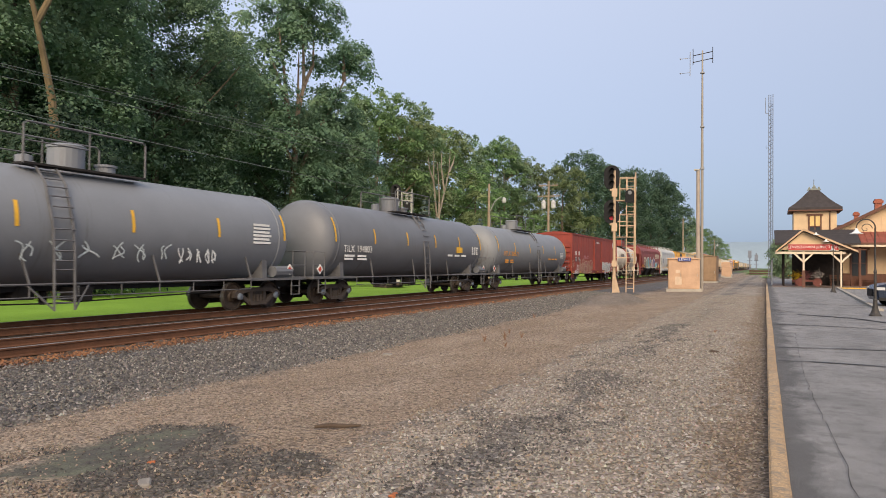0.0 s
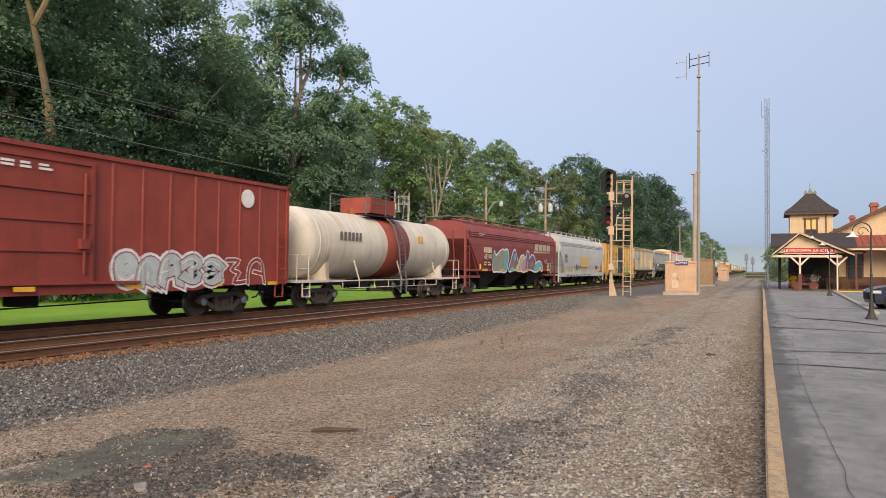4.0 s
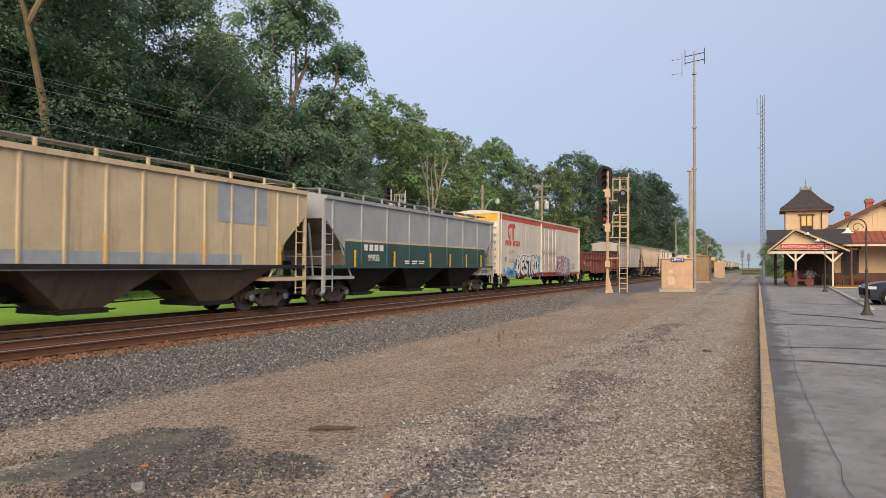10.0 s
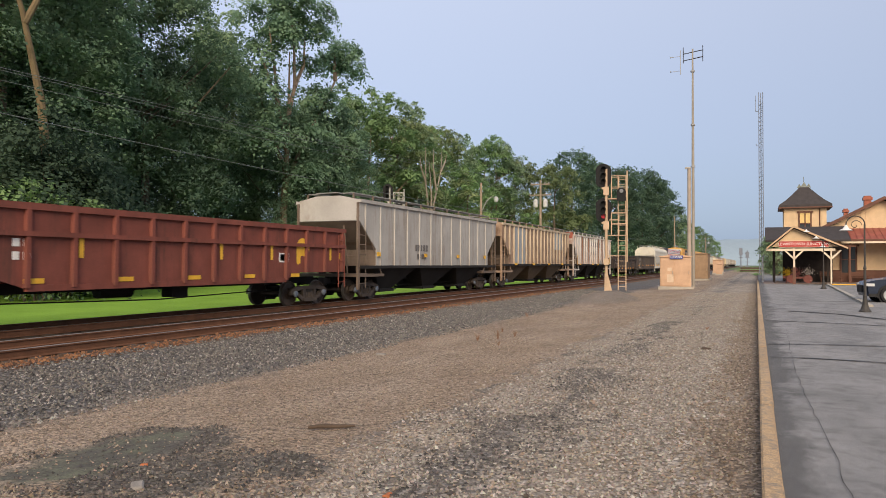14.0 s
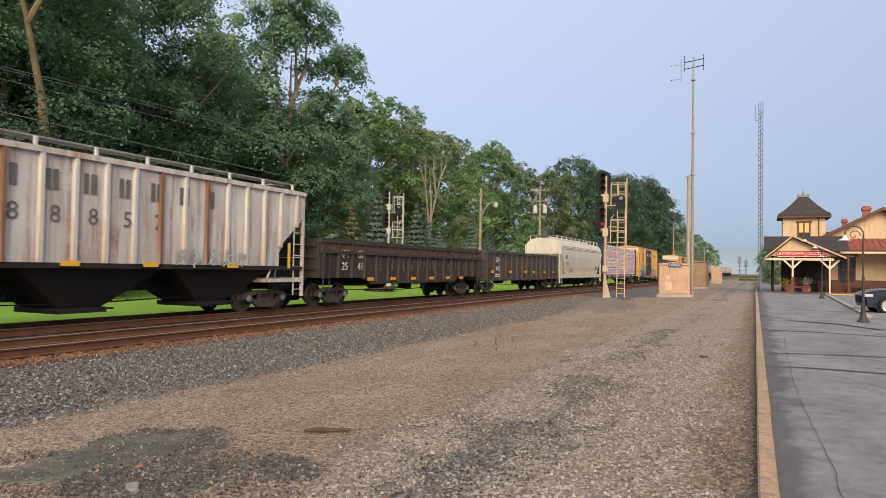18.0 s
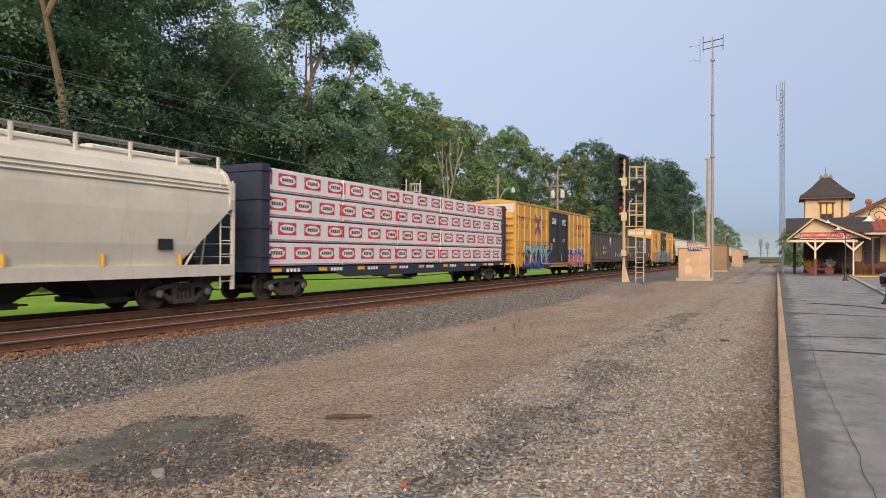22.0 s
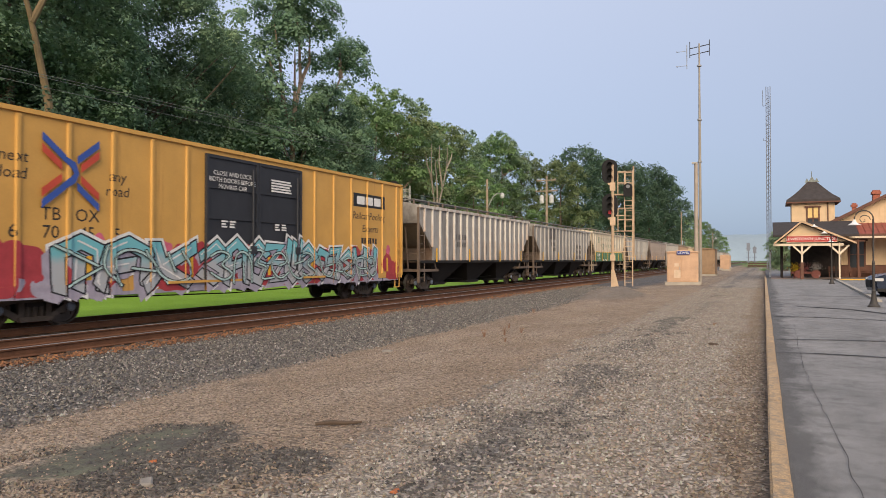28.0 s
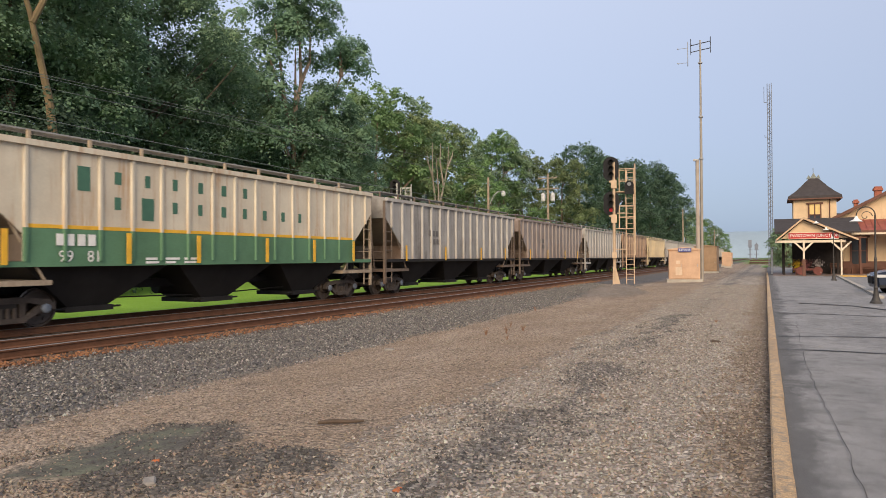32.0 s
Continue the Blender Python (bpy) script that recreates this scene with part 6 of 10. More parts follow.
# tank cars
words("reporting_mark", "TILX", 0.4, ink_white, t2, side(-6.35, 2.16, 1.58), wide=0.95)
number(t2, "194803", -5.2, 2.16, 0.4, ink_white, 1.58)
words("reporting_mark", "UTLX", 0.42, ink_orange, t3, side(-6.2, 2.3, 1.59), wide=1.15)
number(t3, "205672", -4.7, 2.3, 0.42, ink_orange, 1.59, 1.1)
for car, ink, yy in ((t2, ink_white, -5.6), (t3, ink_orange, -5.4)):
    bars("stencil_marks", car, 1.52, yy - 1.0, 1.72, 1.9, 0.26, ink, 2, 2, 3)
    bars("stencil_marks", car, 1.535, 3.0, 2.0, 2.6, 0.1, ink, 3, 1, 5)
    bars("stencil_marks", car, 1.585, 6.1, 2.15, 0.9, 0.45, ink_white, 3, 4, 6)
plate("yellow_notice", t2, 1.59, 4.0, 4.75, 2.2, 2.5, safety_yellow)
bars("stencil_marks", t1, 1.51, 6.2, 2.2, 0.9, 0.7, ink_white, 1, 6, 1)
for car in (t1, t2, t3):
    placard(car, 1.46, 8.15, 1.35)
    placard(car, 1.46, -8.15, 1.35)
    bm = bmesh.new()
    tube(bm, [(1.3, 7.4, 1.28), (1.3, 8.3, 1.28)], 0.2, 10)
    part("air_tank", bm, tank_dark, car)
sprayed(t1, 1.5, -3.6, 3.2, 1.5, 2.1, [S["silver"]], S["silver"], None, 8, 3, 0.1)
sprayed(t1, 1.52, 3.0, 4.6, 1.5, 2.0, [S["white"]], S["silver"], None, 5, 5, 0.3)
bars("owner_mark", t4, 1.45, -4.4, 2.65, 1.7, 0.34, ink_grey, 6)
bars("owner_mark", t4, 1.45, 2.3, 2.8, 0.6, 0.3, safety_yellow, 2)
bm = bmesh.new()
box(bm, -0.8, 0.8, -1.1, 1.1, 4.0, 4.7)
part("dome_platform", bm, tank_red, t4)

# red box car
bars("owner_mark", b1, 1.61, -8.3, 2.5, 0.75, 0.34, ink_white, 2)
bars("owner_mark", b1, 1.61, -7.2, 2.5, 0.7, 0.34, ink_white, 2)
for y, txt in ((-7.9, "782"), (-6.85, "154")):
    plate("number_panel", b1, 1.61, y - 0.45, y + 0.45, 1.93, 2.36, ink_black)
    number(b1, txt, y, 2.15, 0.42, ink_white, 1.625)
bars("stencil_marks", b1, 1.61, -7.6, 1.2, 1.0, 0.5, ink_white, 2, 4, 2)
lettered(b1, "13268", -6.6, -2.0, 0.88, 2.15, [box_red, box_red, S["plum"]], S["cream"], 0.2, 0.05, None, None, S["tan"], 21, 0.25, 1.35)
lettered(b1, "4273", -6.2, -2.4, 0.9, 1.75, box_red, S["cream"], 0.1, 0.03, None, None, None, 24, -0.2, 1.4, lift=0.03)
lettered(b1, "86315", -8.9, -6.9, 0.88, 1.15, box_red, S["white"], 0.1, 0.03, seed=25, lap=1.3)
lettered(b1, "38", -9.4, -8.4, 1.4, 2.05, box_red, S["cream"], 0.12, 0.035, seed=26, lap=1.3)
lettered(b1, "25", -5.2, -3.2, 2.2, 2.5, box_red, S["pink"], 0.1, 0.025, seed=27)
lettered(b1, "65188", 2.4, 6.2, 0.95, 1.95, S["silver"], S["plum"], 0.3, 0.03, S["white"], None, S["white"], 22, 0.05, 1.3)
lettered(b1, "31", 6.4, 8.2, 0.95, 1.95, box_red, S["white"], 0.1, 0.03, seed=28)
bm = bmesh.new()
lathe(bm, [(0.3, 1.605), (0.3, 1.615), (0.02, 1.616)], "x", 20, (0, 7.3, 3.75))
part("round_emblem", bm, ink_white, b1)
bars("stencil_marks", b1, 1.66, -0.6, 3.75, 1.3, 0.18, ink_white, 3, 2, 9)
dashes(b1, 1.6, 0.95, (-9, -6.5, -3, 0, 3, 6, 8.6), safety_yellow, 0.5, 0.11)

# oxide red hopper
for k in range(4):
    bm = bmesh.new()
    y = 3.35 + 0.98 * k
    prism(bm, [(y, 2.9), (y + 0.82, 2.9), (y + 0.96, 3.36), (y + 0.14, 3.36)], "x", 1.598, 1.606)
    part("emblem_block", bm, S["tan"], h1)
bm = bmesh.new()
prism(bm, [(3.1, 2.7), (7.15, 2.76), (7.25, 2.82), (3.3, 2.84)], "x", 1.598, 1.606)
part("emblem_swoosh", bm, S["tan"], h1)
bars("owner_mark", h1, 1.606, -6.45, 2.5, 1.35, 0.34, S["cream"], 4)
number(h1, "483948", -5.75, 2.25, 0.46, S["cream"], 1.606)
bars("stencil_marks", h1, 1.6, -6.4, 1.75, 1.3, 0.26, S["cream"], 2, 2, 1)
bars("stencil_marks", h1, 1.56, -7.2, 3.5, 1.0, 0.16, S["cream"], 1, 2, 2)
SKIN[h1.name] = (1.602, [], [])
shapes = ((S["sage"], [(-5.0, 1.35), (-4.75, 2.45), (-4.45, 2.2), (-3.7, 2.5), (-3.1, 2.6), (-2.7, 2.35), (-3.0, 1.7), (-3.4, 1.28), (-4.3, 1.26)]),
          (S["teal"], [(-3.4, 1.27), (-3.0, 1.9), (-2.9, 2.5), (-2.45, 2.62), (-2.15, 2.3), (-2.3, 1.8), (-2.6, 1.27)]),
          (S["purple"], [(-2.1, 1.27), (-1.7, 1.95), (-1.2, 2.55), (-0.85, 2.6), (-0.4, 2.0), (0.05, 1.55), (0.0, 1.27), (-1.0, 1.35)]),
          (S["tan"], [(0.0, 1.5), (0.15, 2.15), (1.0, 2.3), (0.6, 1.8), (0.45, 1.3), (0.1, 1.3)]),
          (S["pink"], [(0.5, 1.27), (0.6, 1.85), (1.3, 2.2), (1.55, 1.8), (1.3, 1.27)]),
          (S["purple"], [(1.3, 1.27), (1.45, 2.1), (1.65, 2.6), (2.05, 2.5), (2.1, 2.1), (2.8, 2.4), (3.4, 2.15), (3.5, 1.6), (3.2, 1.27), (2.2, 1.4)]),
          (S["sky"], [(3.1, 1.27), (3.6, 1.75), (4.5, 1.95), (5.1, 1.75), (5.3, 1.4), (5.0, 1.27), (4.7, 1.55), (4.2, 1.27)]))
for k, (paint, ring) in enumerate(shapes):
    bm = bmesh.new()
    blob(bm, [(p, q + 0.15) for p, q in ring], 0.09)
    part("spray_outline", drape(bm, h1, 0.004 + 0.0004 * k), S["white"], h1)
    bm = bmesh.new()
    blob(bm, [(p, q + 0.15) for p, q in ring], -0.01)
    part("spray_fill", drape(bm, h1, 0.009 + 0.0004 * k), paint, h1)
for paint, ring, up in ((S["teal"], [(-5.0, 1.7), (-4.95, 2.4), (-4.78, 2.4), (-4.75, 1.75)], 0.014), (S["sky"], [(-1.25, 2.05), (-1.1, 2.4), (-0.8, 2.35), (-0.8, 2.0), (-1.05, 1.9)], 0.014),
                        (S["bronze"], [(-1.8, 1.55), (-1.6, 1.85), (-0.9, 1.9), (-0.75, 1.6), (-1.1, 1.5)], 0.014), (S["cream"], [(-0.7, 1.3), (-0.55, 1.65), (-0.15, 1.7), (-0.1, 1.3)], 0.015),
                        (S["sky"], [(-2.0, 1.28), (-1.6, 1.5), (-0.9, 1.45), (-0.8, 1.28)], 0.016), (S["bronze"], [(2.2, 1.55), (2.35, 1.85), (2.95, 1.9), (3.1, 1.6)], 0.014), (S["lilac"], [(1.55, 1.4), (1.7, 2.0), (1.85, 2.0), (1.8, 1.4)], 0.0145)):
    bm = bmesh.new()
    blob(bm, [(p, q + 0.15) for p, q in ring])
    part("spray_mark", drape(bm, h1, up), paint, h1)
lettered(h1, "73", 5.7, 6.5, 1.95, 2.3, hop_red, S["white"], 0.1, 0.02, seed=33)
bars("stencil_marks", h1, 1.6, 6.4, 1.75, 1.2, 0.3, S["cream"], 3, 3, 4)
dashes(h1, 1.59, 1.41, (-6.3, -3.4, -0.7, 1.9, 4.5, 6.9), safety_yellow, 0.85, 0.13)

# pale grey hopper
plate("number_panel", h2, 1.6, -6.9, -5.9, 2.1, 2.85, patch_grey)
bars("owner_mark", h2, 1.61, -6.75, 2.52, 0.7, 0.26, ink_grey, 3)
number(h2, "7951", -6.4, 2.28, 0.36, ink_grey, 1.615)
plate("yellow_patch", h2, 1.607, -1.3, 1.6, 1.75, 2.7, mat("patch_pale_yellow", (0.62, 0.42, 0.14), 0.6, 0, 0.12))
sprayed(h2, 1.6, -3.2, -1.5, 1.45, 2.0, [S["black"]], S["black"], None, 4, 41, 0.3)
bars("stencil_marks", h2, 1.58, -6.0, 0.98, 9.0, 0.1, ink_grey, 9, 1, 3)
bars("stencil_marks", h2, 1.6, 4.5, 1.6, 0.9, 0.35, ink_black, 2, 3, 6)

# faded yellow box car
for y, z, w, h in ((-6.6, 3.55, 0.4, 0.35), (-5.6, 3.6, 0.35, 0.35), (-4.9, 3.62, 0.12, 0.42), (-4.3, 3.62, 0.12, 0.5), (-3.4, 3.15, 0.4, 0.42), (-2.6, 3.12, 0.4, 0.35), (-1.9, 3.12, 0.35, 0.35)):
    plate("emblem_letter_bar", b2, 1.61, y, y + w, z, z + h, ink_black)
bm = bmesh.new()
for y0, y1, z0, z1 in ((-5.9, -5.5, 2.6, 3.15), (-5.9, -4.2, 3.05, 3.2), (-4.3, -4.15, 2.75, 3.2), (-5.2, -4.15, 2.7, 2.82)):
    box(bm, 1.605, 1.614, y0, y1, z0, z1)
part("emblem_outline", bm, ink_black, b2)
splash("spray_cloud", b2, S["green"], -7.5, -1.4, 1.0, 2.85, 46, 0.62, 51)
sand = fade_mat("spray_sand_to_lime", (0.36, 0.48, 0.2), (0.62, 0.53, 0.38), 1.05, 1.45)
for k, ring in enumerate(([(-6.7, 2.15), (-5.3, 2.45), (-5.25, 1.9), (-5.15, 0.98), (-6.0, 0.95), (-6.4, 1.0), (-5.9, 1.5), (-6.45, 1.4)], [(-5.25, 0.98), (-5.1, 2.55), (-4.75, 2.8), (-4.1, 2.45), (-4.0, 1.6), (-4.25, 0.98), (-4.6, 1.5), (-4.75, 0.98)],
                          [(-4.1, 0.98), (-4.0, 2.3), (-2.95, 2.65), (-2.85, 2.0), (-2.9, 0.98), (-3.3, 0.98), (-3.4, 1.35), (-3.6, 0.98)])):
    for grow, shift, paint, up in ((0.05, 0.1, S["black"], 0.008), (0.05, 0.0, S["black"], 0.0085), (-0.01, 0.0, sand, 0.011)):
        bm = bmesh.new()
        blob(bm, [(a + shift * 0.9, b - shift * 0.6) for a, b in ring], grow, 0, False)
        part("spray_outline" if paint is S["black"] else "spray_fill", drape(bm, b2, up + 0.0003 * k), paint, b2)
for ring, paint, up in (([(-2.8, 1.6), (-2.6, 2.4), (-2.1, 2.55), (-1.6, 2.3), (-1.5, 1.7), (-1.75, 1.3), (-1.85, 0.98), (-2.35, 0.98), (-2.4, 1.35)], S["tan"], 0.013), ([(-2.2, 1.5), (-2.1, 1.72), (-1.92, 1.65), (-1.95, 1.45)], S["black"], 0.016),
                        ([(-1.8, 1.5), (-1.72, 1.68), (-1.6, 1.6), (-1.65, 1.45)], S["black"], 0.016), ([(-1.95, 1.25), (-1.9, 1.38), (-1.82, 1.25)], S["black"], 0.016), ([(-6.75, 1.9), (-6.5, 1.9), (-6.3, 1.0), (-6.6, 1.05)], S["black"], 0.012),
                        ([(-6.2, 3.3), (-5.9, 3.5), (-5.3, 3.45), (-5.2, 3.2), (-5.8, 3.1)], S["blue"], 0.016), ([(-3.7, 1.9), (-3.5, 2.3), (-3.4, 1.9)], S["black"], 0.014), ([(-4.5, 1.0), (-4.4, 1.6), (-4.2, 1.0)], S["black"], 0.0142)):
    if paint is S["tan"]:
        bm = bmesh.new()
        blob(bm, ring, 0.05)
        part("spray_outline", drape(bm, b2, up - 0.002), S["black"], b2)
    bm = bmesh.new()
    blob(bm, ring)
    part("spray_mark", drape(bm, b2, up), paint, b2)
plate("bolted_plate", b2, 1.63, -3.25, -2.65, 1.68, 2.08, truck_iron)
for y, txt in ((-5.15, "RB"), (-4.3, "OX")):
    painted("reporting_mark", b2, txt, y, 2.3, 0.46, ink_grey, lift=0.02)
for y in (-5.15, -4.3):
    bars("car_number", b2, 1.61, y - 0.35, 1.8, 0.66, 0.3, ink_grey, 3)
splash("spray_cloud", b2, S["plum"], 2.1, 5.9, 1.0, 2.0, 26, 0.36, 53)
splash("spray_cloud", b2, S["sky"], 2.2, 5.8, 1.5, 2.1, 10, 0.25, 54, 0.005)
lettered(b2, "STRE", 2.3, 5.7, 1.0, 2.2, fade_mat("spray_green_to_lime", (0.08, 0.3, 0.08), (0.34, 0.52, 0.14), 1.3, 1.6), S["purple"], 0.24, 0.04, S["lime"], None, S["white"], 52, 0.1, 1.2)
lettered(b2, "861", -7.35, -6.6, 2.75, 3.3, box_yellow, ink_grey, 0.1, 0.03, seed=55, lap=1.4)
painted("slogan", b2, "next\nload", 3.6, 3.25, 0.3, ink_grey, shear=0.15)
painted("slogan", b2, "any\nroad", 5.9, 3.25, 0.3, ink_grey, shear=0.15)
cross_emblem(b2, 1.61, 4.8, 3.25, 0.32, ink_white, patch_grey)
bars("stencil_marks", b2, 1.61, 2.3, 2.5, 1.6, 0.3, mat("faded_stencil", (0.3, 0.17, 0.05), 0.7), 4, 2, 8)
dashes(b2, 1.6, 0.92, (-7.3, -4.5, -1.2, 2.5, 4.6, 7.0), safety_yellow, 0.5, 0.11)

# tan hopper and grey-green hopper
bars("owner_mark", h3, 1.6, -5.6, 2.85, 1.7, 0.3, ink_green, 4)
number(h3, "10112", -4.8, 2.45, 0.42, ink_green, 1.6)
dashes(h3, 1.6, 1.6, (-7.0, -3.6, 0.0, 3.4, 6.9), safety_yellow, 0.14, 0.75)
bars("owner_mark", h4, 1.615, -6.2, 2.2, 1.7, 0.26, ink_white, 4)
number(h4, "9905", -5.4, 1.88, 0.42, ink_white, 1.615, 1.2)
bars("stencil_marks", h4, 1.615, -2.6, 1.65, 2.2, 0.2, ink_white, 3, 2, 3)
dashes(h4, 1.68, 1.5, (-7.0, -3.7, 0, 2.4, 4.6, 6.8), safety_yellow, 0.13, 0.7)

# refrigerator car
bm = bmesh.new()
ring = [(-8.35 + 0.55 * math.cos(a), 3.85 + 0.55 * math.sin(a)) for a in [math.pi / 2 + k * math.pi / 9 for k in range(10)]]
prism(bm, ring, "x", 1.55, 1.555)
box(bm, 1.55, 1.555, -8.35, -7.4, 4.12, 4.4)
box(bm, 1.55, 1.555, -7.95, -7.7, 3.3, 4.12)
part("owner_emblem", bm, ink_red, b3)
bm = bmesh.new()
for k in range(4):
    cbox(bm, Matrix.Translation((1.56, -8.5, 3.85)) @ pose(0, 0, 0, k * 45), 0.006, 0.62, 0.05)
part("emblem_star", bm, reefer_white, b3)
for k in range(10):
    bm = bmesh.new()
    y, q = -9.4 + 0.3 * k, 0.23 if k != 4 else 0.14
    z0, z1 = (2.92, 3.28) if k != 4 else (3.06, 3.14)
    bm.faces.new([bm.verts.new((0, *p)) for p in ((y, z0), (y + q, z0), (y + q + (z1 - z0) * 0.25, z1), (y + (z1 - z0) * 0.25, z1))])
    part("owner_name", drape(bm, b3, 0.004), ink_red, b3)
painted("reporting_mark", b3, "CRYX", -8.1, 2.5, 0.44, ink_red)
number(b3, "8344", -8.1, 1.9, 0.44, ink_red, 1.612)
splash("spray_cloud", b3, S["azure"], -9.9, -6.9, 0.85, 1.35, 30, 0.34, 63)
splash("spray_cloud", b3, S["azure"], -7.6, -7.0, 0.9, 2.0, 12, 0.3, 64)
splash("spray_cloud", b3, S["azure"], -2.2, -1.3, 0.85, 2.3, 18, 0.26, 65)
splash("spray_cloud", b3, S["navy"], -8.9, -7.9, 0.95, 1.4, 9, 0.16, 66, 0.006)
for y, z in ((-9.3, 2.0), (-7.55, 1.65), (-9.5, 1.2)):
    splash("paint_daub", b3, S["blue"], y - 0.12, y + 0.12, z - 0.15, z + 0.22, 3, 0.14, int(60 - 10 * y))
for k in (0, 1):
    lettered(b3, "3", -7.35 + 4.75 * k, -6.75 + 4.75 * k, 1.2, 1.95, S["white"], S["black"], 0.2, 0.05, seed=67 + k, lap=1.3)
lettered(b3, "DESTRO", -7.0, -2.2, 0.92, 2.42, S["white"], S["black"], 0.3, 0.05, S["white"], S["black"], None, 61, 0.05, 1.32)
lettered(b3, "86251", 2.5, 7.1, 0.82, 2.4, [S["pink"], S["blush"], S["pink"], S["blush"], S["lilac"]], S["black"], 0.26, 0.045, S["lilac"], None, S["white"], 62, 0.15, 1.35)
splash("spray_cloud", b3, S["blush"], 1.9, 7.6, 1.1, 2.2, 16, 0.3, 69)
lettered(b3, "41", 7.9, 9.0, 1.3, 1.8, reefer_white, ink_grey, 0.1, 0.03, seed=70)
for y in [-10.0 + 0.98 * k for k in range(21)]:
    if not -1.2 < y < 2.8:
        bm = bmesh.new()
        box(bm, 1.548, 1.556, y - 0.012, y + 0.012, 1.15, 4.5)
        part("panel_seam", bm, reefer_white, b3)
plate("yellow_notice", b3, 1.61, -9.0, -8.5, 1.25, 1.45, safety_yellow)
plate("yellow_notice", b3, 1.61, -9.6, -9.48, 1.15, 2.0, safety_yellow)
end_plate(b3, 0.5 - HALF[b3.name], -1.5, 1.5, 4.45, 4.95, safety_yellow)
for y in (-0.95, 0.1, 1.2, 2.1):
    bm = bmesh.new()
    tube(bm, [(1.7, y, 1.3), (1.7, y, 4.4)], 0.03, 6)
    part("door_rod", bm, reefer_white, b3)
for z in (1.7, 2.6, 2.75):
    bm = bmesh.new()
    tube(bm, [(1.72, -1.3, z), (1.72, 2.4, z)], 0.03, 6)
    part("door_bar", bm, reefer_white, b3)

# gondolas and plain hoppers
bars("owner_mark", g1, 1.56, -6.0, 1.65, 0.5, 0.6, ink_white, 2, 2, 1)
bars("owner_mark", g1, 1.56, -5.0, 1.65, 0.5, 0.6, ink_white, 2, 2, 2)
sprayed(g1, 1.56, -7.9, -7.0, 1.7, 2.3, [safety_yellow], safety_yellow, None, 2, 6, 1.0)
SKIN[g1.name] = (1.555, [], [])
bm = bmesh.new()
blob(bm, [(5.3, 1.6), (5.32, 2.3), (5.6, 2.5), (5.95, 2.4), (6.05, 2.1), (5.9, 1.85), (5.55, 1.85), (5.5, 1.6)])
part("yellow_emblem", drape(bm, g1, 0.004), safety_yellow, g1)
plate("white_notice", g1, 1.56, 4.3, 4.85, 1.62, 1.95, paint_white)
plate("black_notice", g1, 1.56, 4.36, 4.79, 1.67, 1.9, paint_black)
for y0, y1, z0, z1 in ((8.0, 8.3, 1.75, 2.0), (8.1, 8.2, 1.65, 2.2)):
    plate("yellow_mark", g1, 1.56, y0, y1, z0, z1, safety_yellow)
dashes(g1, 1.66, 1.1, (-4.5, -2.0, 0.4, 2.8, 5.2), safety_yellow, 0.5, 0.12)
dashes(g1, 1.66, 1.7, (-3.3, 1.5, 3.9, 7.4), safety_yellow, 0.13, 0.6)
bars("owner_mark", h5, 1.6, -3.0, 2.2, 1.4, 0.3, ink_grey, 5)
bars("owner_mark", h5, 1.6, -2.8, 1.8, 1.0, 0.25, ink_grey, 4)
dashes(h5, 1.67, 1.9, (-6.6, -2, 2, 6), safety_yellow, 0.3, 0.18)
dashes(h6, 1.67, 1.5, (-6, -2, 2, 6), safety_yellow, 0.5, 0.14)
bars("stencil_marks", h6, 1.6, 3.3, 1.5, 0.8, 0.6, ink_grey, 2, 4, 6)
for k in range(8):
    bars("name_letter", h7, 1.6, -3.7 + 1.02 * k, 3.3, 0.4, 0.5, ink_grey, 2, 1, k)
for k, digit in enumerate("88852"):
    number(h7, digit, -2.4 + 1.02 * k, 2.72, 0.6, ink_grey, 1.6)
dashes(h7, 1.67, 1.5, (-6.2, -1.0, 1.4, 4.6), safety_yellow, 0.5, 0.13)
dashes(h7, 1.67, 1.5, (-7.2, 7.4), safety_yellow, 0.13, 0.9)
sprayed(h7, 1.672, 2.2, 5.2, 1.45, 2.1, [S["silver"]], S["black"], None, 5, 71, 0.3)
end_plate(h7, 0.6 - HALF[h7.name], -1.5, 1.5, 3.9, 4.45, mat("end_oxide_red", (0.3, 0.09, 0.06), 0.7, 0, 0.2))
rust_band = mat("rusty_top_band", (0.11, 0.062, 0.045), 0.8, 0, 0.35, 1.5, 25, 0.1, streak=0.5)
plate("rusty_band", g2, 1.556, 0.55 - HALF[g2.name], HALF[g2.name] - 0.55, 2.22, 2.52, rust_band)
for a, y in enumerate((-6.9, -5.6)):
    words("reporting_mark", ("AM", "GX")[a], 0.45, ink_white, g2, side(y + 0.35, 2.1, 1.58))
for y, txt in ((-6.5, "25"), (-5.3, "41")):
    number(g2, txt, y, 1.6, 0.45, ink_white, 1.58)
faded_paint = mat("faded_silver_paint", (0.15, 0.138, 0.13), 0.85, 0, 0.3, 3.0, 20, 0.3)
tan_paint = mat("faded_tan_paint", (0.13, 0.105, 0.085), 0.85, 0, 0.3, 3.0, 20, 0.3)
for k in range(11):
    sprayed(g2, 1.575, -4.2 + k * 1.07, -3.5 + k * 1.07, 1.3, 2.2, [faded_paint if k % 3 else tan_paint], faded_paint, None, 2, 80 + k, 0.25)
dashes(g2, 1.66, 1.02, (-4.6, -2.6, -0.6, 1.4, 3.4, 5.2), ink_orange, 0.5, 0.14)
words("reporting_mark", "CEFX", 0.42, ink_white, g3, side(-5.95, 2.18, 1.58))
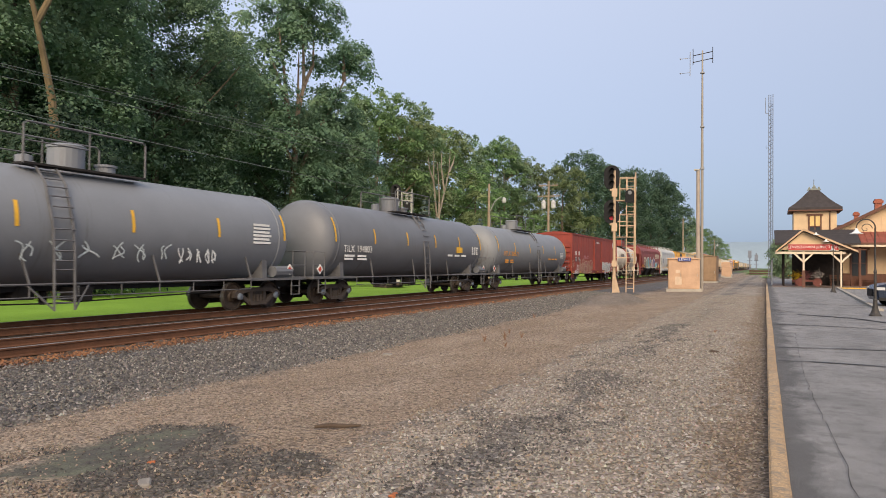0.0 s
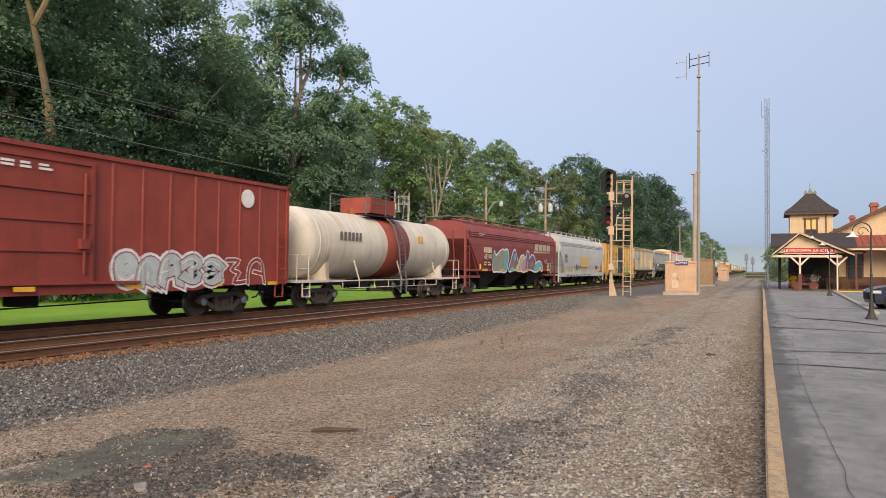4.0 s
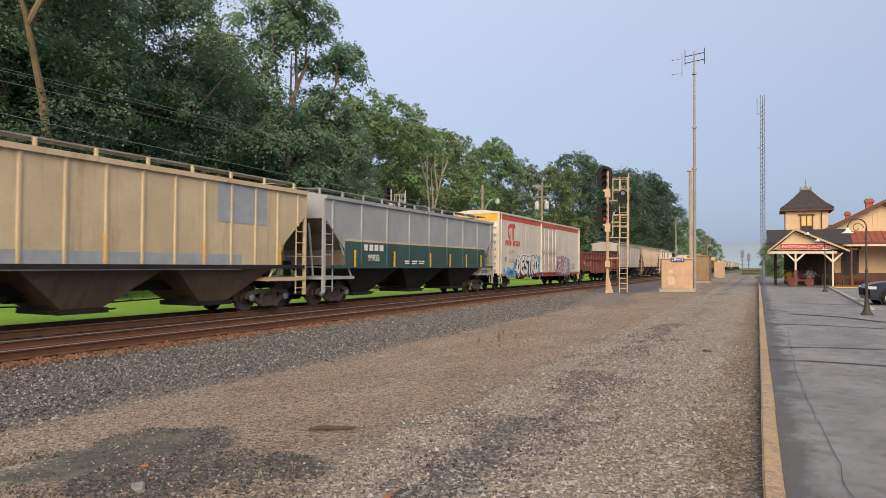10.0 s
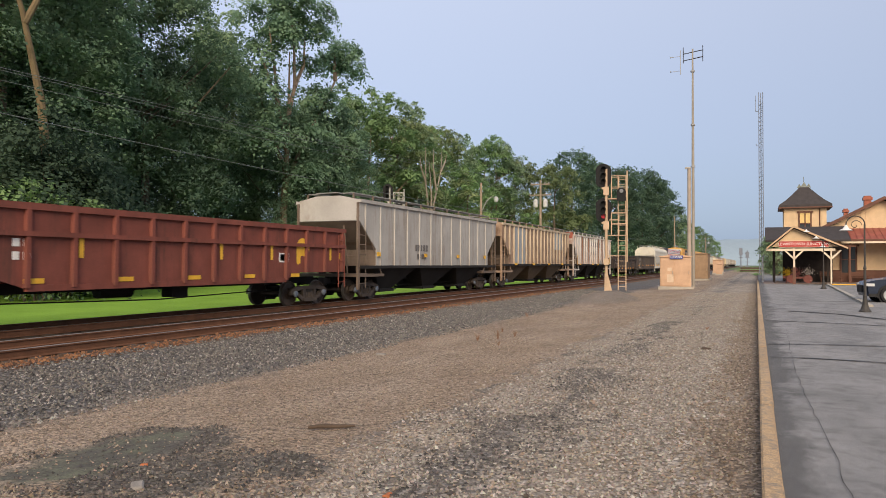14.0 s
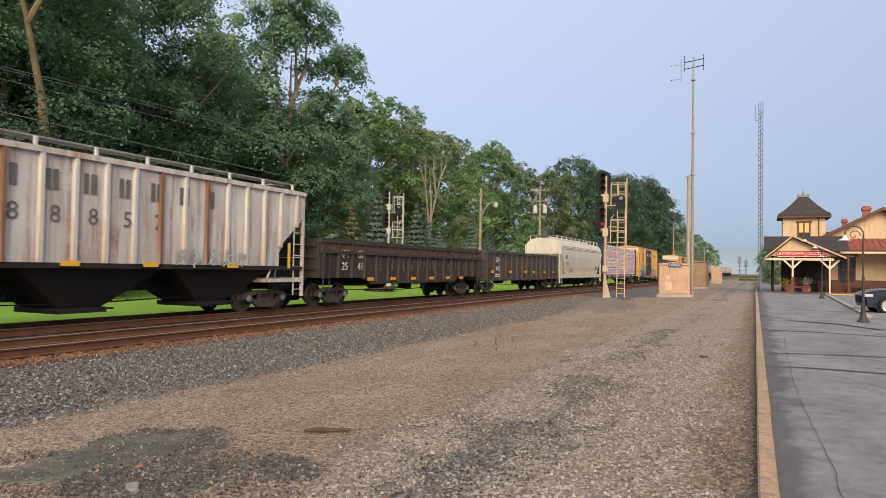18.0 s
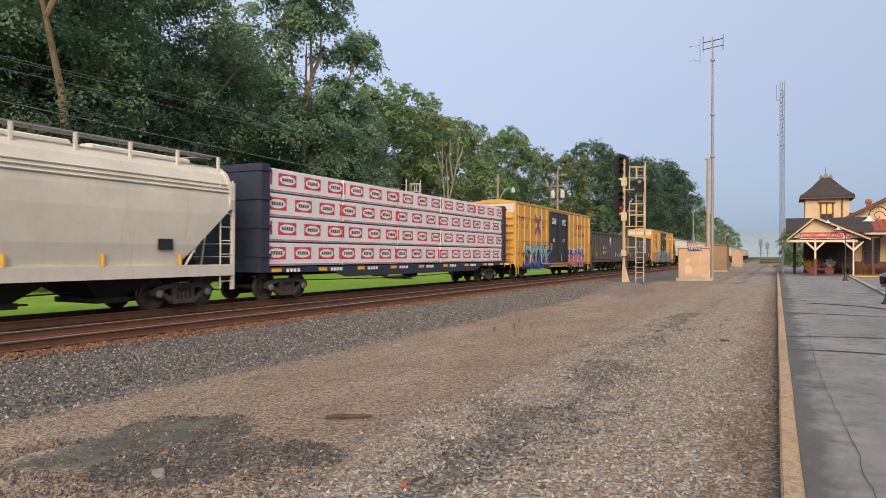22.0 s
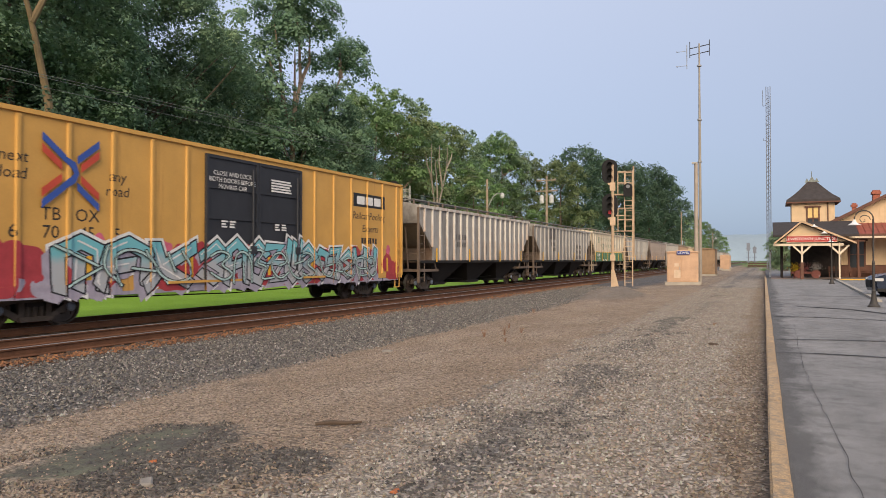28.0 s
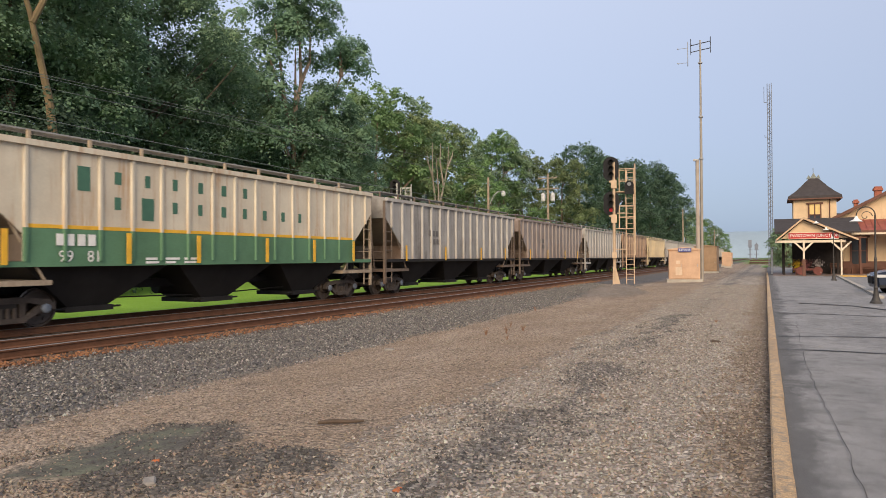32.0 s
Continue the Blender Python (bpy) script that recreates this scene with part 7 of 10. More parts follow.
number(g3, "30284", -5.95, 1.62, 0.4, ink_white, 1.58)
bars("stencil_marks", g3, 1.57, -6.5, 1.1, 1.2, 0.25, ink_white, 2, 2, 3)
dashes(g3, 1.67, 1.35, (-7.2, -3.8, -0.6, 1.4, 4.2, 6.6), ink_orange, 0.55, 0.16)
bars("owner_mark", h8, 1.606, -6.6, 2.6, 0.7, 0.3, ink_grey, 3)
number(h8, "22256", -6.1, 2.2, 0.36, ink_grey, 1.61)
bars("stencil_marks", h8, 1.6, -5.0, 1.5, 0.8, 0.25, ink_grey, 2, 2, 3)
plate("notice_panel", h8, 1.6, 5.3, 5.8, 1.7, 2.0, ink_black)

# yellow box cars with black doors
for car, num, ys, zs in ((b4, ("63", "35", "07"), (-8.95, -8.15, -7.3), (3.95, 3.45)), (b5, ("6", "70", "45", "5"), (-8.1, -7.2, -6.25, -5.4), (2.68, 2.25))):
    for k in range(2):
        painted("reporting_mark", car, ("TB", "OX")[k], ys[k + (car is b5)], zs[0], 0.44, ink_black)
    for y, txt in zip(ys, num):
        number(car, txt, y, zs[1], 0.44, ink_black, 1.612)
painted("slogan", b4, "next\nload", -6.35, 3.72, 0.32, ink_black, shear=0.12)
painted("slogan", b4, "any\nroad", -3.8, 3.72, 0.32, ink_black, shear=0.12)
cross_emblem(b4, 1.612, -5.1, 3.68, 0.62, ink_blue, ink_red)
painted("slogan", b5, "next\nload", -8.1, 3.75, 0.38, ink_black, shear=0.12)
painted("slogan", b5, "any\nroad", -5.4, 3.55, 0.38, ink_black, shear=0.12)
cross_emblem(b5, 1.612, -6.72, 3.7, 0.74, ink_blue, ink_red)
for k in range(3):
    bars("owner_mark", b4, 1.612, 5.0 + 0.62 * k, 3.72, 0.55, 0.42, ink_red, 1, 1, k)
painted("slogan", b4, "RAILCAR POOLING EXPERTS", 5.9, 3.25, 0.34, ink_black, 0.85)
plate("owner_panel", b5, 1.612, 5.7, 8.2, 3.8, 4.35, ink_black)
for k in range(3):
    bars("owner_mark", b5, 1.622, 5.95 + 0.68 * k, 3.9, 0.6, 0.34, ink_white, 1, 1, k)
painted("slogan", b5, "Railcar Pooling", 6.9, 3.42, 0.42, ink_black, shear=0.12)
painted("slogan", b5, "Experts", 7.0, 2.9, 0.42, ink_black, shear=0.12)
bars("web_mark", b5, 1.612, 6.3, 2.28, 1.3, 0.24, ink_black, 6)
splash("spray_cloud", b4, S["orange"], -8.9, -2.1, 0.9, 2.4, 34, 0.45, 90)
splash("spray_cloud", b4, S["red"], -9.0, -8.0, 0.75, 1.7, 12, 0.14, 96, 0.005)
bm = bmesh.new()
blob(bm, [(-8.3, 0.7), (-7.4, 1.65), (-5.0, 1.6), (-3.2, 1.5), (-2.6, 1.6), (-2.05, 0.95), (-2.6, 0.72), (-5, 0.6)], 0, 0, False)
part("spray_base", drape(bm, b4, 0.006), S["blue"], b4)
lettered(b4, "SKOVE", -7.7, -2.3, 0.72, 2.42, fade_mat("spray_blue_to_cyan", (0.03, 0.09, 0.36), (0.08, 0.46, 0.56), 1.45, 1.75), S["navy"], 0.25, 0.045, None, S["black"], S["white"], 92, 0.18, 1.28, False)
lettered(b4, "SKOVE", -7.66, -2.26, 0.79, 2.36, S["azure"], S["azure"], 0.03, 0.0, seed=92, lean=0.18, lap=0.98, round_off=False, lift=0.03)
lettered(b4, "82", -9.1, -8.3, 1.75, 2.1, box_yellow_new, S["rose"], 0.1, 0.03, seed=99)
bm = bmesh.new()
blob(bm, [(2.4, 0.66), (2.5, 1.3), (3.4, 1.9), (5.6, 2.2), (6.7, 1.9), (7.9, 1.35), (8.3, 0.7)], 0, 0, False)
part("spray_base", drape(bm, b4, 0.006), S["black"], b4)
lettered(b4, "84312", 2.5, 7.2, 0.68, 2.15, fade_mat("spray_rose_and_blue", (0.62, 0.12, 0.2), (0.05, 0.08, 0.36), 1.45, 1.7), S["black"], 0.25, 0.03, S["white"], None, S["pink"], 93, 0.1, 1.25, False)
lettered(b4, "6", 6.9, 7.9, 0.8, 1.4, S["black"], S["white"], 0.15, 0.05, seed=100)
splash("spray_cloud", b5, S["red"], -9.2, 9.2, 0.75, 1.9, 120, 0.6, 95)
splash("spray_cloud", b5, S["rose"], -9.0, 9.0, 1.6, 2.2, 26, 0.24, 101, 0.005)
splash("spray_cloud", b5, S["lilac"], -9.3, 7.6, 0.72, 1.15, 60, 0.34, 102, 0.006)
steel_sky = fade_mat("spray_silver_to_sky", (0.4, 0.42, 0.44), (0.16, 0.45, 0.5), 1.4, 1.9)
for y0, y1, z1, txt, sd in ((-7.2, -2.9, 2.3, "514", 94), (-2.5, 3.1, 2.35, "816358", 97), (3.1, 7.4, 2.15, "62871", 98)):
    lettered(b5, txt, y0, y1, 0.78, z1, steel_sky, S["black"], 0.22, 0.045, S["white"], S["lilac"], S["white"], sd, 0.12, 1.3, False, 0.01)
    lettered(b5, txt[::-1], y0 + 0.3, y1, 0.85, z1 - 0.3, S["mint"], S["black"], 0.05, 0.025, None, None, None, sd + 10, -0.2, 1.3, True, 0.045)
plate("bonding_strip", b5, 1.65, -9.3, 9.3, 0.7, 0.8, S["lilac"])
painted("door_notice", b5, "CLOSE AND LOCK\nBOTH DOORS BEFORE\nMOVING CAR", -1.3, 4.05, 0.2, ink_white)
for car in (b4, b5):
    for a, b in ((-2.0, -0.9), (0.5, 1.6)):
        if car is b4 or a > 0:
            bars("door_notice", car, 1.63, a, 3.9, b - a, 0.45, ink_white, 1, 5, 3)
        bars("door_notice", car, 1.63, a + 0.2, 2.6, 0.7, 0.25, ink_white, 2, 3, 5)
    dashes(car, 1.72, 1.1, (-6.2, -2.9, 0.4, 2.9, 5.2, 8.4), safety_yellow, 0.14, 0.6)
    end_plate(car, 0.5 - HALF[car.name], -1.5, 1.5, 4.35, 4.95, mat("end_top_white", (0.6, 0.55, 0.48), 0.65, 0, 0.12))

# coal hoppers
for car in (o1, o2):
    bay = (2 * HALF[car.name] - 1.4) / 15
    for k, (mark, digits) in enumerate((("DJ", "190"), ("TX", "037"))):
        y = 0.7 - HALF[car.name] + (4.5 + k) * bay
        words("reporting_mark", mark, 0.36, ink_white, car, side(y, 2.3, 1.556))
        if car is o1:
            number(car, digits, y, 1.85, 0.36, ink_white, 1.556)
        else:
            bars("car_number", car, 1.556, y, 1.85, 0.6, 0.26, ink_white, 3)
    dashes(car, 1.62, 1.45, (-6.0, 2.2, 5.8), ink_orange, 0.22, 0.42)
plate("placard_white", o1, 1.56, -0.25, 0.35, 2.95, 3.3, paint_white)
plate("placard_blue", o1, 1.56, -0.25, 0.35, 2.65, 2.95, S["sky"])
plate("placard_blue", o2, 1.56, -0.2, 0.3, 2.65, 3.1, S["sky"])
sprayed(o1, 1.56, 2.9, 5.4, 1.35, 1.9, [S["silver"]], ink_grey, None, 5, 97, 0.4)
end_plate(o2, 0.44 - HALF[o2.name], -1.42, 1.42, 2.62, 3.5, safety_yellow)
plate("yellow_end_panel", o2, 1.556, 0.53 - HALF[o2.name], 1.3 - HALF[o2.name], 1.75, 3.56, safety_yellow)

# last covered hoppers
for car in (h9, h10, h12, h13):
    dashes(car, 1.67, 1.5, (-6.6, -2.4, 2.4, 6.4), safety_yellow, 0.14, 0.7)
    bars("owner_mark", car, 1.6, -4.2, 2.7, 1.6, 0.28, ink_grey, 4)
    bars("owner_mark", car, 1.6, -4.0, 2.3, 1.3, 0.26, ink_grey, 4)
bars("owner_emblem", h10, 1.605, -4.6, 3.2, 1.7, 0.8, ink_grey, 2)
for k in range(3):
    bars("stencil_marks", h10, 1.6, 3.0, 2.6 - 0.45 * k, 2.2, 0.28, ink_grey, 5)
# cream and green hopper: the name, a bar a letter in two rows
for row, (z, first, count, big) in enumerate(((3.7, -5.19, 7, 0), (3.05, -4.25, 9, 1))):
    for k in range(count):
        y, h, w = first + 0.943 * k, (0.6 if k == big else 0.32), (0.4 if k == big else 0.2)
        bars("name_letter", h11, 1.585, y - w / 2, z - h / 2 - (0.1 if k == big else 0), w, h, ink_green, 1, 1, k + 9 * row)
bars("owner_mark", h11, 1.62, -5.95, 1.95, 1.1, 0.28, ink_white, 4)
for y, txt in ((-5.7, "99"), (-4.95, "81")):
    number(h11, txt, y, 1.68, 0.4, ink_white, 1.62)
dashes(h11, 1.7, 1.5, (-7.2, -4.0, -1.6, 1.4, 4.0, 6.6), safety_yellow, 0.14, 0.8)
bars("stencil_marks", h11, 1.62, -3.4, 1.5, 2.0, 0.2, ink_white, 3, 2, 3)
# ---- trees beyond the lawn ----
bark = mat("bark_grey_brown", (0.13, 0.1, 0.075), 0.95, 0, 0.35, 2.0, 25, 0.5)
bark_pale = mat("bark_pale_bare", (0.24, 0.18, 0.13), 0.95, 0, 0.3, 2.0, 25, 0.4)
bark_warm = mat("bark_sunlit_brown", (0.16, 0.118, 0.066), 0.95, 0, 0.3, 2.0, 25, 0.4)
leaf_dark = leaf_mat("leaves_dark", (0.106, 0.186, 0.122), (0.325, 0.462, 0.275))
# leaf_shade: leaf_dark made darker, the wood's shade put into the leaf colour
leaf_shade = leaf_mat("leaves_shaded_green", (0.05, 0.085, 0.058), (0.13, 0.19, 0.12))
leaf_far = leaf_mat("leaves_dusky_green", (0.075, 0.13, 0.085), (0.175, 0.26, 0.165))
leaf_deep = leaf_mat("leaves_blue_green", (0.11, 0.19, 0.126), (0.33, 0.466, 0.275))
leaf_mid = leaf_mat("leaves_mid", (0.19, 0.275, 0.16), (0.41, 0.53, 0.31))
leaf_light = leaf_mat("leaves_light", (0.165, 0.27, 0.115), (0.36, 0.51, 0.23))
leaf_olive = leaf_mat("leaves_olive", (0.16, 0.21, 0.1), (0.37, 0.44, 0.22))
needle_blue = leaf_mat("needles_blue", (0.14, 0.2, 0.185), (0.34, 0.43, 0.4))
needle_tan = leaf_mat("needles_tan", (0.15, 0.17, 0.08), (0.34, 0.35, 0.2))


def leaf_cloud(name, centres, normals, size, seed, material, parent, label=""):
    """Many small single leaves: a folded four-sided blade at each place, turned at random about its facing."""
    rng = np.random.default_rng(seed)
    n = len(centres)
    nr = normals + rng.normal(0, 0.45, (n, 3))
    nr /= np.linalg.norm(nr, axis=1)[:, None]
    a = np.cross(nr, rng.normal(0, 1, (n, 3)))
    a /= np.linalg.norm(a, axis=1)[:, None]
    c = np.cross(nr, a)
    s = (size * rng.uniform(0.6, 1.4, n))[:, None]
    v = np.empty((n, 4, 3))
    v[:, 0], v[:, 2] = centres + a * s * 0.62, centres - a * s * 0.62
    v[:, 1], v[:, 3] = centres + c * s * 0.42 + nr * s * 0.14, centres - c * s * 0.42 + nr * s * 0.14
    me = bpy.data.meshes.new(name)
    me.vertices.add(4 * n)
    me.vertices.foreach_set("co", v.reshape(-1))
    me.loops.add(4 * n)
    me.loops.foreach_set("vertex_index", np.arange(4 * n, dtype=np.int32))
    me.polygons.add(n)
    me.polygons.foreach_set("loop_start", np.arange(0, 4 * n, 4, dtype=np.int32))
    me.materials.append(material)
    me.update(calc_edges=True)
    soft = normals / np.linalg.norm(normals, axis=1)[:, None]
    me.normals_split_custom_set(np.repeat(soft, 4, axis=0).tolist())
    return part(name, me, None, parent, label)


def clump_points(rng, clumps, per):
    """Leaves of a crown: each clump carries flat drooping sprays on its outside, with gaps between them."""
    pts, nrm = [], []
    for c, r in clumps:
        k, m = int(per * r * r), max(5, int(9 * r))
        d = rng.normal(0, 1, (m, 3))
        d /= np.linalg.norm(d, axis=1)[:, None]
        d[:, 2] = np.where(d[:, 2] < -0.35, -d[:, 2], d[:, 2])
        heart = np.array(c) + d * (r * rng.uniform(0.55, 1.1, m))[:, None] * np.array((1.15, 1.15, 0.8))
        wide = r ** 0.6 * rng.uniform(0.2, 0.42, m)
        which = rng.integers(0, m, k)
        off = rng.normal(0, 1, (k, 3)) * wide[which][:, None] * np.array((1, 1, 0.42))
        off[:, 2] -= 0.45 * (off[:, 0] ** 2 + off[:, 1] ** 2) / wide[which]
        pts.append(heart[which] + off)
        nrm.append(0.55 * d[which] + off * (0.5 / r) + np.array((0, 0, 0.75)))
    return np.concatenate(pts), np.concatenate(nrm)


def broadleaf(label, at, height, spread, seed, leaves, trunk_mat=None, trunk_to=0.45, clumps=46, per=62, leaf=0.34, low=0.2, lumps=None, trunk_r=0.38, lean=0.0, lump=(0.12, 0.24), limbs=None):
    """A tapered trunk with limbs and an uneven crown of small leaves, as high as given."""
    rnd, rng = random.Random(seed), np.random.default_rng(seed)
    tree = thing("tree", label, "tree", at, "trees beyond the lawn")
    top = height * 0.82
    if lumps is None:
        lumps = []
        for k in range(clumps):
            a, h = rnd.uniform(0, math.tau), rnd.uniform(low, 0.96)
            env = math.sin(math.pi * min(1, (h - low * 0.5) / (1.06 - low * 0.5))) ** 0.6
            r = spread * env * rnd.uniform(0.35, 1.0)
            lumps.append(((r * math.cos(a), r * math.sin(a), height * h), rnd.uniform(*lump) * spread))
    bm = bmesh.new()
    trunk = [(lean * height * 0.2 * t * t + 0.25 * math.sin(t * 5 + seed), 0.2 * math.cos(t * 4 + seed), top * t - 0.4) for t in (0, 0.12, 0.3, 0.5, 0.7, 1)]
    tube(bm, trunk, [trunk_r * q for q in (1.5, 1.05, 0.9, 0.7, 0.45, 0.12)], 9)
    part("trunk", bm, trunk_mat or bark, tree)
    for line in limbs or ():
        bm = bmesh.new()
        tube(bm, line, [trunk_r * (0.62 - 0.5 * k / (len(line) - 1)) for k in range(len(line))], 7)
        part("limb", bm, trunk_mat or bark, tree)
    order = [] if limbs else sorted(lumps, key=lambda q: -q[1])[:12]
    for (c, r) in order:
        bm = bmesh.new()
        h0 = max(height * 0.15, min(top * 0.9, c[2] - abs(c[0]) * 0.5 - abs(c[1]) * 0.5 - 1))
        t = h0 / top
        s = Vector((lean * height * 0.2 * t * t + 0.25 * math.sin(t * 5 + seed), 0.2 * math.cos(t * 4 + seed), h0 - 0.4))
        e = Vector(c)
        m = s.lerp(e, 0.5) + Vector((rnd.uniform(-0.5, 0.5), rnd.uniform(-0.5, 0.5), -0.5))
        tube(bm, [s, m, e], [trunk_r * 0.4, trunk_r * 0.25, 0.04], 6)
        part("limb", bm, trunk_mat or bark, tree)
    pts, nrm = clump_points(rng, lumps, per)
    leaf_cloud("crown", pts, nrm, leaf, seed, leaves, tree)
    return tree


def spruce(label, at, height, radius, seed, needles):
    rng = np.random.default_rng(seed)
    tree = thing("spruce_tree", label, "spruce", at, "spruces on the lawn")
    bm = bmesh.new()
    tube(bm, [(0, 0, -0.3), (0, 0, height)], [0.22, 0.02], 8)
    part("trunk", bm, bark, tree)
    pts, nrm = [], []
    tiers = 15
    for k in range(tiers):
        h = 0.06 + 0.93 * k / tiers
        r = radius * (1 - h) * 1.05 + 0.1
        arms = max(5, int(13 * (1 - h) + 5))
        for a in range(arms):
            ang = a * math.tau / arms + k * 0.7 + rng.uniform(-0.2, 0.2)
            n = int(30 + 85 * (1 - h))
            q = rng.uniform(0.08, 1, n) ** 0.7 * r * rng.uniform(0.8, 1.12)
            side_ = rng.normal(0, 0.16, n) * (r * 0.5 + 0.15)
            z = height * h + 0.18 * q - 0.22 * q * q / max(r, 0.3) + rng.normal(0, 0.08, n)
            pts.append(np.stack((q * math.cos(ang) - side_ * math.sin(ang), q * math.sin(ang) + side_ * math.cos(ang), z), 1))
            nrm.append(np.tile((0.5 * math.cos(ang), 0.5 * math.sin(ang), 0.8), (n, 1)))
    leaf_cloud("crown", np.concatenate(pts), np.concatenate(nrm), 0.2, seed, needles, tree)
    return tree


def bush(label, at, spread, height, seed, leaves, per=70, leaf=0.26):
    rnd, rng = random.Random(seed), np.random.default_rng(seed)
    sh = thing("shrub", label, "shrub", at, "undergrowth at the wood's edge")
    lumps = [((rnd.uniform(-1, 1) * spread, rnd.uniform(-0.5, 0.5) * spread, height * rnd.uniform(0.1, 0.85)), rnd.uniform(0.2, 0.34) * height) for _ in range(16)]
    bm = bmesh.new()
    for c, r in lumps[:5]:
        tube(bm, [(c[0] * 0.4, c[1] * 0.4, -0.2), c], [0.07, 0.02], 5)
    part("stem", bm, bark, sh)
    pts, nrm = clump_points(rng, lumps, per)
    leaf_cloud("foliage", pts, nrm, leaf, seed, leaves, sh)
    return sh


LAWN_Z = -0.3
# the dark wood nearest the camera
dk = broadleaf("tall dark green broadleaf tree at the lawn's edge", pose(-44, 27, LAWN_Z), 31, 8.0, 11, leaf_dark, clumps=210, per=200, low=0.04, leaf=0.185, lump=(0.14, 0.25))
dk2 = broadleaf("tall dark green tree with dense low branches", pose(-46, 40, LAWN_Z), 29, 8.0, 12, leaf_deep, clumps=210, per=200, low=0.04, leaf=0.185, lump=(0.14, 0.25))
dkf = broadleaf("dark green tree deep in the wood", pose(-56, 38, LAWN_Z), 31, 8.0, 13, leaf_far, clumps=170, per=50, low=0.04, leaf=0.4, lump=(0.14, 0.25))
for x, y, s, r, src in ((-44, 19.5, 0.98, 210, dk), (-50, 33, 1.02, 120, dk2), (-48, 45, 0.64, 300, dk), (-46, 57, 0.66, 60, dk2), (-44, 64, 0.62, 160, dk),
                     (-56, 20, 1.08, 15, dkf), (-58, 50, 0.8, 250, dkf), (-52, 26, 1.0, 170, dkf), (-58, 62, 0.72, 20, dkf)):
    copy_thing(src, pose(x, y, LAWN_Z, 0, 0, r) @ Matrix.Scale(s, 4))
# the bare-stemmed tree that stands out at the wood's corner
bare_tree = broadleaf("tree with a bare leaning brown trunk at the wood's corner", pose(-35.5, 24.9, LAWN_Z, 0, 0, 90), 27, 4.0, 31, leaf_dark, bark_warm, clumps=12, per=60, low=0.74, leaf=0.25, trunk_r=0.31, lean=-0.75)
bm = bmesh.new()
tube(bm, [(-1.85, -0.13, 14.6), (-1.5, -0.45, 15.7), (-0.8, -0.9, 18.4)], [0.19, 0.17, 0.1], 8)
part("limb", bm, bark_warm, bare_tree)
# the tall open-crowned tree against the sky
lumps = [((-1.5, -1.6, 27.0), 2.4), ((0.6, -0.6, 28.6), 2.5), ((2.0, 1.0, 27.3), 2.2), ((0.2, 2.6, 25.8), 2.2), ((-1.2, 0.5, 25.0), 2.0), ((1.4, -2.6, 24.6), 2.0), ((-0.5, -3.4, 22.2), 2.0),
         ((0.4, 9.2, 25.4), 2.1), ((0.2, 11.2, 24.6), 1.9), ((-0.6, 8.0, 24.2), 1.5), ((0.2, 10.4, 26.2), 1.6), ((0.3, 4.6, 19.4), 2.2), ((0.0, 7.4, 18.2), 2.6), ((-1.0, 5.8, 16.2), 2.8), ((0.5, -4.8, 18.4), 2.2),
         ((0.3, -3.2, 15.6), 2.6), ((0.2, 1.2, 15.0), 2.8), ((0.8, 9.0, 15.2), 2.6), ((0.1, 3.4, 22.6), 1.5), ((1.0, -5.4, 13.2), 2.6), ((0.2, 5.0, 12.4), 3.0), ((0.0, 0.0, 10.5), 3.2)]
broadleaf("tall open-crowned tree with bare forked limbs", pose(-43.5, 55.5, LAWN_Z), 29, 6.0, 41, leaf_dark, bark_pale, lumps=lumps, per=380, leaf=0.25, trunk_r=0.42,
          limbs=[[(0, 0, 9.5), (0.1, 2.6, 14.5), (0.2, 5.8, 18.6), (0.3, 8.2, 22.4), (0.3, 9.8, 25.2)], [(0.3, 8.2, 22.4), (0.2, 8.2, 24.4), (0.1, 8.4, 25.6)], [(0, 0.1, 13), (0.1, -1.4, 17.5), (-0.4, -1.6, 22), (-1.2, -1.6, 26.6)],
                 [(0, 0, 16), (0.3, 0.9, 20), (0.4, 0.6, 24), (0.6, -0.4, 28)], [(0.3, 0.9, 20), (0.3, 2.4, 22.6), (0.2, 2.6, 25.4)], [(0.1, -1.4, 17.5), (0.2, -3.2, 20.2), (-0.4, -3.4, 22)], [(0, 0, 11), (0.3, -2.6, 14.4), (0.5, -4.8, 18)]])
# lighter trees further along
lt = broadleaf("lighter green broadleaf tree in full leaf", pose(-54, 58, LAWN_Z), 28, 6.5, 51, leaf_mid, bark_pale, clumps=150, per=120, low=0.08, leaf=0.33, lump=(0.1, 0.2))
broadleaf("slender light green tree behind the dark wood", pose(-53.5, 56.5, LAWN_Z), 30, 4.4, 54, leaf_mid, bark_pale, clumps=95, per=120, low=0.3, leaf=0.3, lump=(0.16, 0.3))
md = broadleaf("mid-green broadleaf tree with a rounded crown", pose(-51, 92, LAWN_Z), 25, 7.5, 52, leaf_olive, clumps=160, per=120, low=0.03, leaf=0.33, lump=(0.1, 0.2))
lg = broadleaf("bright green spreading tree", pose(-54, 104, LAWN_Z), 26, 7.0, 53, leaf_light, bark_pale, clumps=140, per=120, low=0.05, leaf=0.33, lump=(0.1, 0.2))
